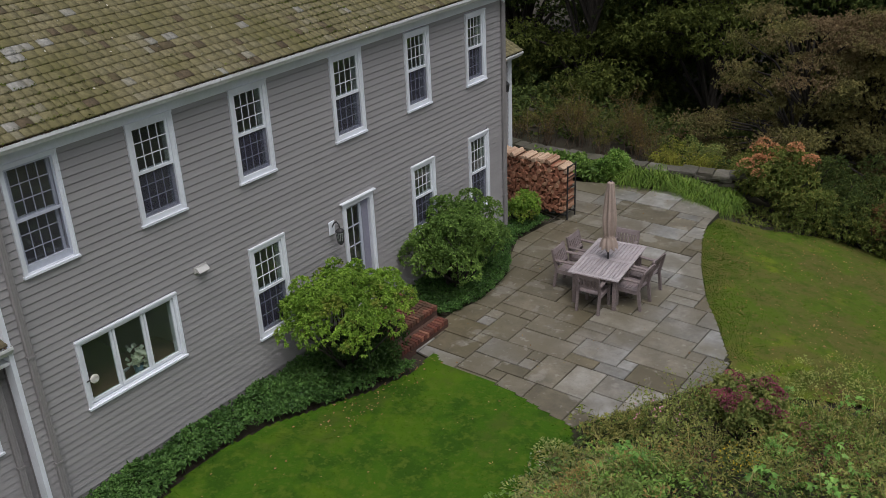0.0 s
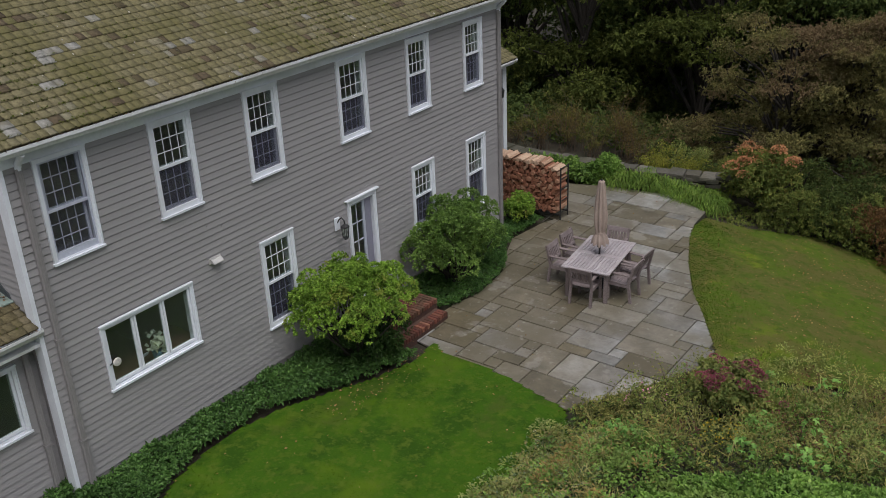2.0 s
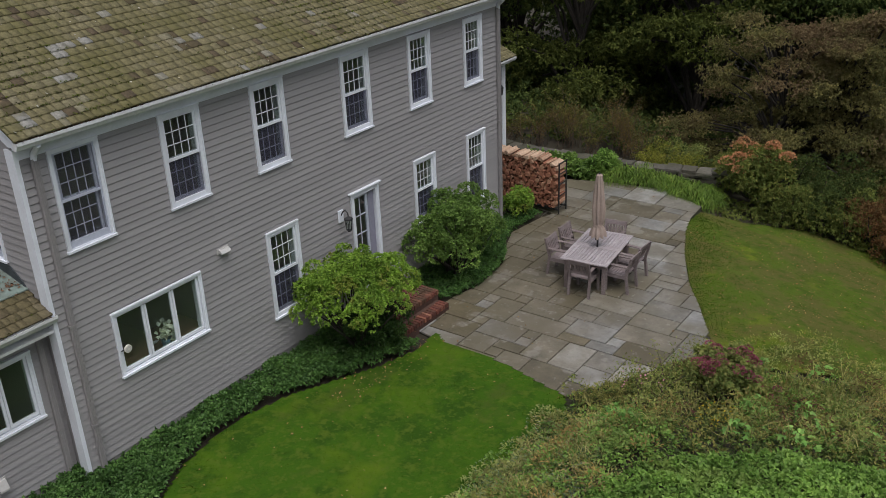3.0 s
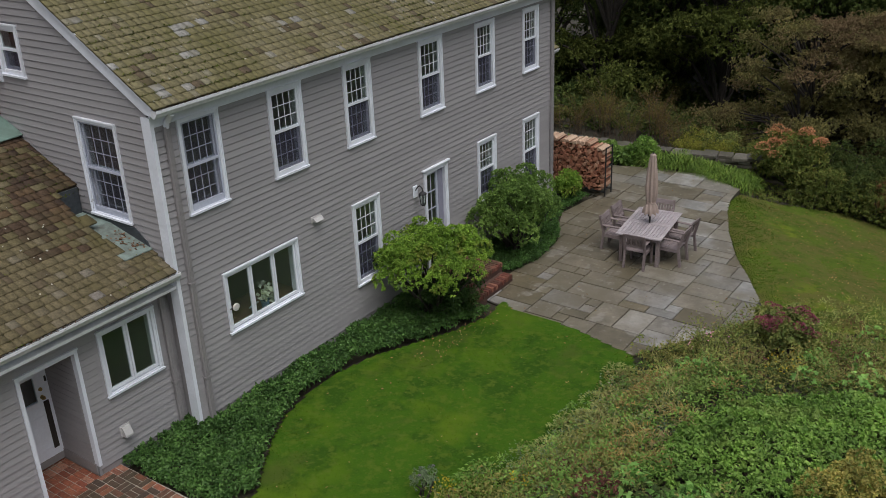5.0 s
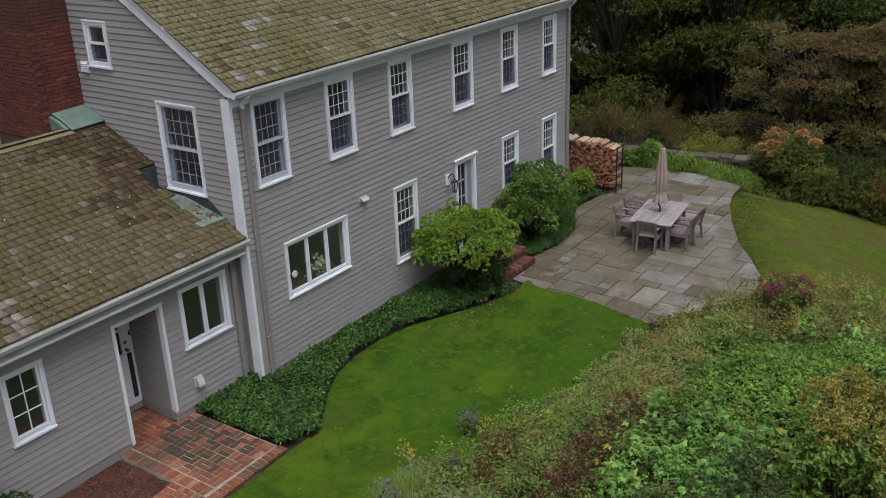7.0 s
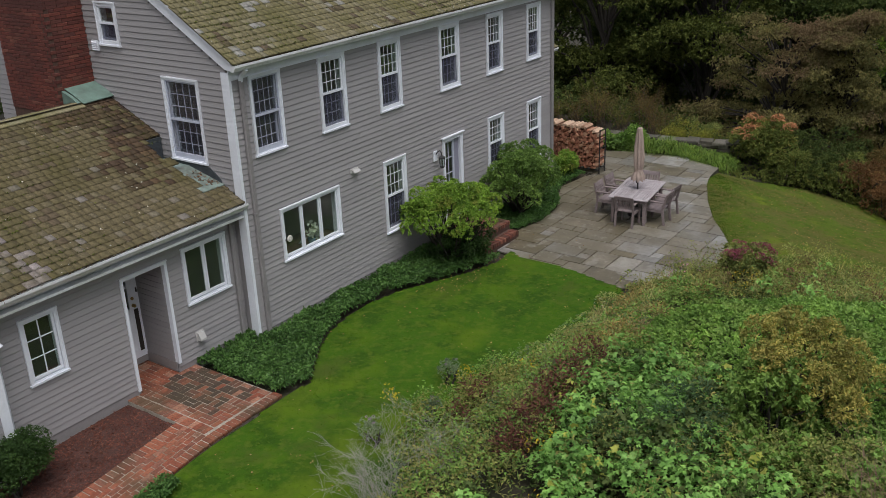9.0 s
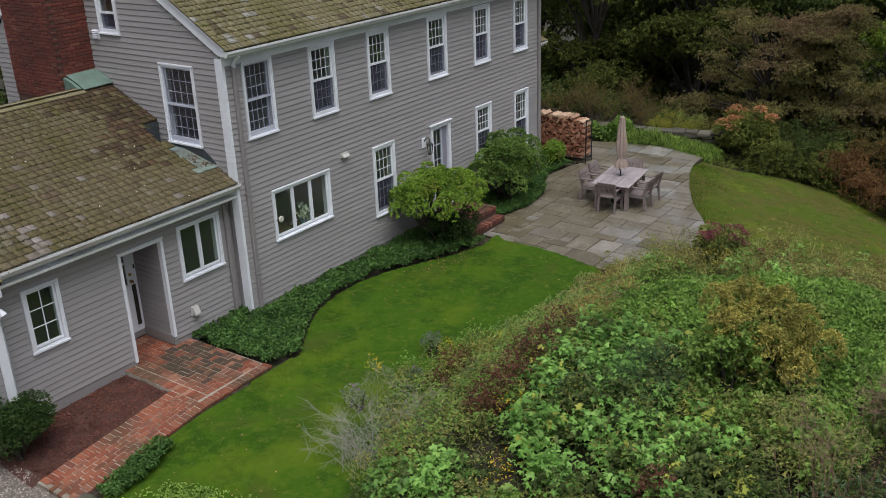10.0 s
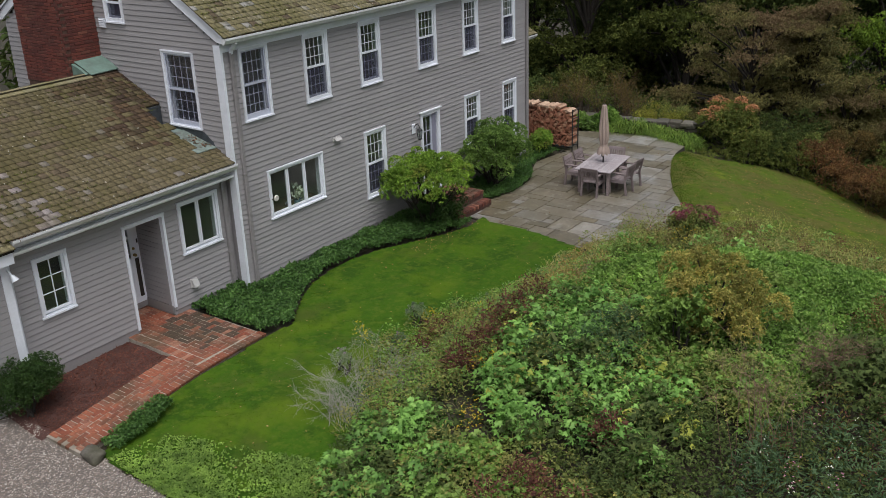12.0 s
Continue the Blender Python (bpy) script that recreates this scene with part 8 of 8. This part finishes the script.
shrub("spirea", "rounded shrub with olive and yellow autumn leaves on the mound", "shrub", (9.55, 0.4, zg(9.55, 0.4)), lobes(81, 24, 1.15, 1.0, 0.25, 1.0, 0.24), 4200, 6, (0.03, 0.055), (0.016, 0.028), SPIREA, 81)
shrub("young_oak", "leafy green shoots beside the autumn shrub", "shrub", (9.3, -0.25, zg(9.3, -0.25)), lobes(82, 10, 0.55, 0.45, 0.35, 1.0, 0.22), 420, 5, (0.06, 0.1), (0.03, 0.05), OAKG, 82)
shrub("sedum", "sedum clump with dark purple flower heads", "perennial", (6.95, 6.3, zg(6.95, 6.3)), lobes(83, 12, 0.72, 0.6, 0.45, 0.8, 0.2), 700, 6, (0.06, 0.1), (0.03, 0.05), MIDGREEN, 83, extra=(PURPLE, 26, (0.075, 0.09), (0.04, 0.055), "flower_head"))
shrub("sedum", "small sedum clump with purple heads", "perennial", (7.5, 6.25, zg(7.5, 6.25)), lobes(84, 5, 0.26, 0.26, 0.3, 0.5, 0.16), 260, 6, (0.05, 0.08), (0.025, 0.04), MIDGREEN, 84, extra=(PURPLE, 9, (0.06, 0.075), (0.035, 0.05), "flower_head"))
arching_shrub("rose_bush", "open rose bush above the patio corner", (6.0, 5.7, zg(6.0, 5.7)), 1.0, 0.75, 22, MIDGREEN, 85, (0.035, 0.065), n=70)
drift("rose_blooms", "small pale pink rose blooms", [(5.6, 5.4), (6.5, 5.4), (6.5, 6.1), (5.6, 6.1)], 5, PINKFL, 185, (0.03, 0.045), (0.75, 0.9), 12, (0.025, 0.04), (0.025, 0.035), category="flowers")
for i, (x, y) in enumerate(((3.85, 0.6), (4.35, -0.6), (3.9, -1.5))):
    shrub("aster", "aster clump with mauve flowers", "perennial", (x, y, zg(x, y)), lobes(100 + i, 4, 0.16, 0.16, 0.2, 0.4, 0.13), 110, 6, (0.03, 0.06), (0.01, 0.02), GREYLEAF, 100 + i, group="asters", extra=(MAUVE, 5, (0.02, 0.035), (0.015, 0.025), "flower"))


def bare_shrub(x, y, h, spread_r, n, mat, label, seed, lean=(0, 0), twigs=9, low=0.35, fine=0.13):
    """A leafless, fine-branched shrub."""
    rng = np.random.default_rng(seed)
    z = zg(x, y)
    s = thing("bare_shrub", label, "shrub", at=(x, y, z))
    for i in range(n):
        bm = bmesh.new()
        a = rng.uniform(0, 6.28)
        q = spread_r * rng.uniform(0.3, 1.0)
        tip = np.array([x + lean[0] * rng.uniform(0.2, 1.2) + q * math.cos(a), y + lean[1] * rng.uniform(0.2, 1.2) + q * math.sin(a), z + h * rng.uniform(low, 1.0)])
        base = np.array([x, y, z]) + rng.normal(size=3) * np.array([0.2, 0.2, 0])
        mid = base * 0.5 + tip * 0.5 + np.array([rng.normal() * 0.08, rng.normal() * 0.08, 0.24 * h])
        tube(bm, [tuple(base), tuple(mid), tuple(tip)], [0.0036, 0.0024, 0.0011], 4)
        for j in range(twigs):
            t = rng.uniform(0.1, 0.98)
            st = mid * (1 - t) + tip * t
            en = st + (tip - mid) * rng.uniform(0.15, 0.4) + rng.normal(size=3) * np.array([fine, fine, fine * 0.6])
            tube(bm, [tuple(st), tuple((st + en) / 2 + rng.normal(size=3) * 0.012), tuple(en)], [0.0018, 0.0013, 0.0008], 3)
        part("branch", bm, mat, s)


PALE_TWIG = surface("pale_grey_twig", (0.19, 0.185, 0.16), (0.31, 0.3, 0.26), None, 20, 2, 0.9, 0.2, 0)
RED_TWIG = surface("reddish_twig", (0.13, 0.075, 0.05), (0.22, 0.14, 0.1), None, 20, 2, 0.9, 0.2, 0)
bare_shrub(4.95, -2.55, 0.7, 0.75, 70, PALE_TWIG, "wispy pale grey leafless shrub at the lawn edge", 111, (-0.6, 0.3), 14, 0.15, 0.11)
bare_shrub(5.3, -1.9, 0.8, 0.5, 34, PALE_TWIG, "grey dry branching perennial at the lawn edge", 114, (0.1, 0.35), 10, 0.4)
bare_shrub(4.25, -1.25, 0.9, 0.2, 14, PALE_TWIG, "slender pale grey dry stalks in the grass edge", 115, (-0.15, 0.1), 7, 0.6, 0.08)
bare_shrub(11.2, -2.15, 1.5, 0.65, 30, RED_TWIG, "thin bare reddish-brown shrub on the mound", 112, (-0.55, 0.5), 8, 0.6, 0.1)
bare_shrub(11.35, -0.2, 0.85, 0.5, 60, RED_TWIG, "dry brown twiggy shrub on the mound", 113, (0, 0), 12, 0.3, 0.1)
# fallen leaves
FALLEN = lmat("fallen_leaves", (0.14, 0.0665, 0.028), (0.224, 0.126, 0.056), (0.28, 0.196, 0.098), (0.14, 0.049, 0.028), rough=0.7, trans=0.1)
rng = np.random.default_rng(31)
p = np.concatenate([scatter(LAWN_MAIN, 160, rng), scatter([(3.6, 13), (6, 8.4), (10, 7.9), (12, 9), (9, 14), (6, 15.6)], 900, rng), np.column_stack([rng.normal(1.75, 0.16, 130), rng.uniform(3.4, 5.9, 130)])])
b = np.column_stack([p, ground_z(p[:, 0], p[:, 1]) + 0.05])
q = scatter(PATIO, 60, rng)
b = np.concatenate([b, np.column_stack([q, np.full(len(q), 0.19)])])
tagged(part("fallen_leaves", leaves("fallen_leaves", b, rng.normal(size=(len(b), 3)) * np.array([1, 1, 0.2]), rng.uniform(0.025, 0.06, len(b)) * rng.uniform(0.5, 1, len(b)), rng.uniform(0.015, 0.04, len(b)), FALLEN, rng, 0.15, 0), FALLEN), "fallen brown and orange leaves on lawn and patio", "leaves", kind="stuff")


# ---- trees ----
def tree(name, label, at, height, trunk_r, clumps, n_leaves, leaf, mat, seed, group="", joined=False):
    """Tapered trunk, limbs to each clump, leaves in uneven clumps with gaps."""
    rng = np.random.default_rng(seed)
    t = thing(name, label, "tree", group, at=at)
    at = np.array(at, float)
    bm = bmesh.new()
    pts = [at + np.array([0, 0, -0.3])]
    for i in range(1, 7):
        pts.append(at + np.array([rng.normal() * 0.04 * height * i / 6, rng.normal() * 0.04 * height * i / 6, height * 0.85 * i / 6]))
    tube(bm, [tuple(q) for q in pts], [trunk_r * (1 - 0.13 * i) for i in range(7)], 9)
    trunk = part("trunk", bm, BARK, t)
    if joined:
        bm = bmesh.new()
    for c in clumps:
        if not joined:
            bm = bmesh.new()
        cc = at + np.array(c[:3])
        k = min(5, max(1, int(6 * c[2] / height * 0.75)))
        s = pts[k]
        m = (s + cc) / 2 + np.array([0, 0, 0.08 * height])
        tube(bm, [tuple(s), tuple(m), tuple(cc)], [trunk_r * 0.4, trunk_r * 0.25, trunk_r * 0.08], 6)
        if not joined:
            part("limb", bm, BARK, trunk)
    if joined:
        tagged(part("branchwork", bm, BARK, trunk), kind="stuff")
    cs = [tuple(at + np.array(c[:3])) for c in clumps]
    p, d = lumpy(cs, [c[3:6] for c in clumps], n_leaves // 6, rng, 0.75, -0.9)
    p = p + rng.normal(size=p.shape) * leaf
    part("crown", rosettes(p, d + np.array([0, 0, 0.3]), 6, (leaf * 0.7, leaf * 1.3), (leaf * 0.4, leaf * 0.7), mat, rng, name + "_crown", 1.0, "oval", 0.25), mat, t)
    return t


def clump_set(seed, k, radius, z0, z1, r, flat=0.6):
    rng = np.random.default_rng(seed)
    out = []
    for i in range(k):
        h = rng.random()
        a = rng.uniform(0, 6.28)
        q = radius * math.sqrt(rng.random()) * (1 - 0.45 * h)
        rr = r * rng.uniform(0.6, 1.25)
        out.append((q * math.cos(a), q * math.sin(a), z0 + (z1 - z0) * h, rr * rng.uniform(0.9, 1.3), rr * rng.uniform(0.9, 1.3), rr * flat))
    return out


tree("maple", "spreading maple with layered bronze-green foliage", (3.3, 20.2, -1.3), 4.6, 0.13, clump_set(201, 84, 3.2, 0.4, 4.6, 0.58, 0.22), 80000, 0.068, MAPLE, 201, "ornamental maples")
tree("maple", "broad maple with brownish layered foliage", (5.0, 20.9, -1.8), 5.6, 0.15, clump_set(202, 64, 2.1, 0.4, 5.4, 0.6, 0.24), 72000, 0.068, MAPLE, 202, "ornamental maples")
tree("maple", "low maple with dusky brown-green foliage in flat tiers", (6.5, 20.6, -2.2), 3.9, 0.12, clump_set(205, 46, 1.9, 0.9, 3.6, 0.6, 0.22), 46000, 0.068, MAPLE, 205, "ornamental maples")
tree("birch", "leafy bright green tree beside the far lawn", (10.6, 19.0, -2.2), 6.0, 0.13, clump_set(203, 34, 2.4, 0.6, 5.8, 0.8, 0.5), 16000, 0.14, LIME, 203)
tree("birch", "bright lime-green young tree at the wood's edge", (7.2, 22.4, -2.6), 6.6, 0.12, clump_set(204, 30, 1.8, 0.8, 6.6, 0.7, 0.45), 20000, 0.1, LIME_DIM, 204)
for i, (x, y, h) in enumerate(((13.0, 20.0, 7.0), (16.5, 18.0, 8.0), (15.0, 23.5, 9.0), (17.5, 13.0, 7.0))):
    tree("edge_tree", "open leafy green tree at the wood's edge", (x, y, float(ground_z(x, y))), h, 0.15, clump_set(240 + i, 30, 2.4, 1.2, h, 0.95, 0.5), 9000, 0.2, SUNLIT, 240 + i, "wood edge trees", True)

cover("meadow", "rough green meadow and brush beyond the far slope", [(10.5, 15.5), (13.5, 12.3), (20, 9), (30, 8), (30, 20), (18, 24), (11, 22)], 14, SUNLIT, 126, 0.7, 6, (0.16, 0.3), (0.06, 0.12), category="undergrowth", jitter=0.6)
wood = []
for i, (h, rad, at) in enumerate(((12, 3.6, (-9, 26, -2.2)), (13, 4.0, (-3.5, 27, -3.0)))):
    wood.append(tree("forest_tree", "dark leafy tree in the surrounding woods", at, h, 0.26, clump_set(210 + i, 60, rad, 0.7, h * 0.8, 1.15, 0.4), 40000, 0.14, FOREST, 210 + i, "woodland trees", True))
tree("forest_tree", "dim olive-green leafy tree at the front of the woods", (-0.6, 24.0, -2.4), 9.0, 0.2, clump_set(220, 44, 3.0, 3.4, 8.6, 0.95, 0.34), 24000, 0.13, FOREST_L, 220, "woodland trees", True)
tree("forest_tree", "dim green leafy tree behind the far wing", (-4.6, 23.0, -2.0), 8.5, 0.2, clump_set(221, 46, 3.0, 1.4, 8.0, 0.95, 0.34), 26000, 0.13, FOREST_L, 221, "woodland trees", True)
back_tree = tree("forest_tree", "tall dark tree deep in the woods", (1.5, 32, -3.2), 15, 0.3, clump_set(213, 40, 4.2, 0.8, 14, 1.7, 0.5), 11000, 0.34, FOREST, 213, "deep woodland trees", True)
rnd = random.Random(12)
for i, (x, y) in enumerate(((1.5, 26.5), (6.0, 28.5), (-14, 24), (-6, 31), (11, 26))):
    c = copy_thing(wood[i % 2], pose(x, y, float(ground_z(x, y)) - 0.1, 0, 0, rnd.uniform(0, 360)))
spots = [(15, 29), (22, 20), (-14, 31), (-9, 34), (-4, 35), (6, 33), (11, 32), (28, 12), (-16, 8), (30, -6), (18, -26), (-8, -26)]
for i, (x, y) in enumerate(spots):
    sc = rnd.uniform(0.85, 1.15)
    c = copy_thing(back_tree, pose(x, y, float(ground_z(x, y)) - 0.1, 0, 0, rnd.uniform(0, 360)))
    c.scale = (sc, sc, sc * rnd.uniform(0.9, 1.1))
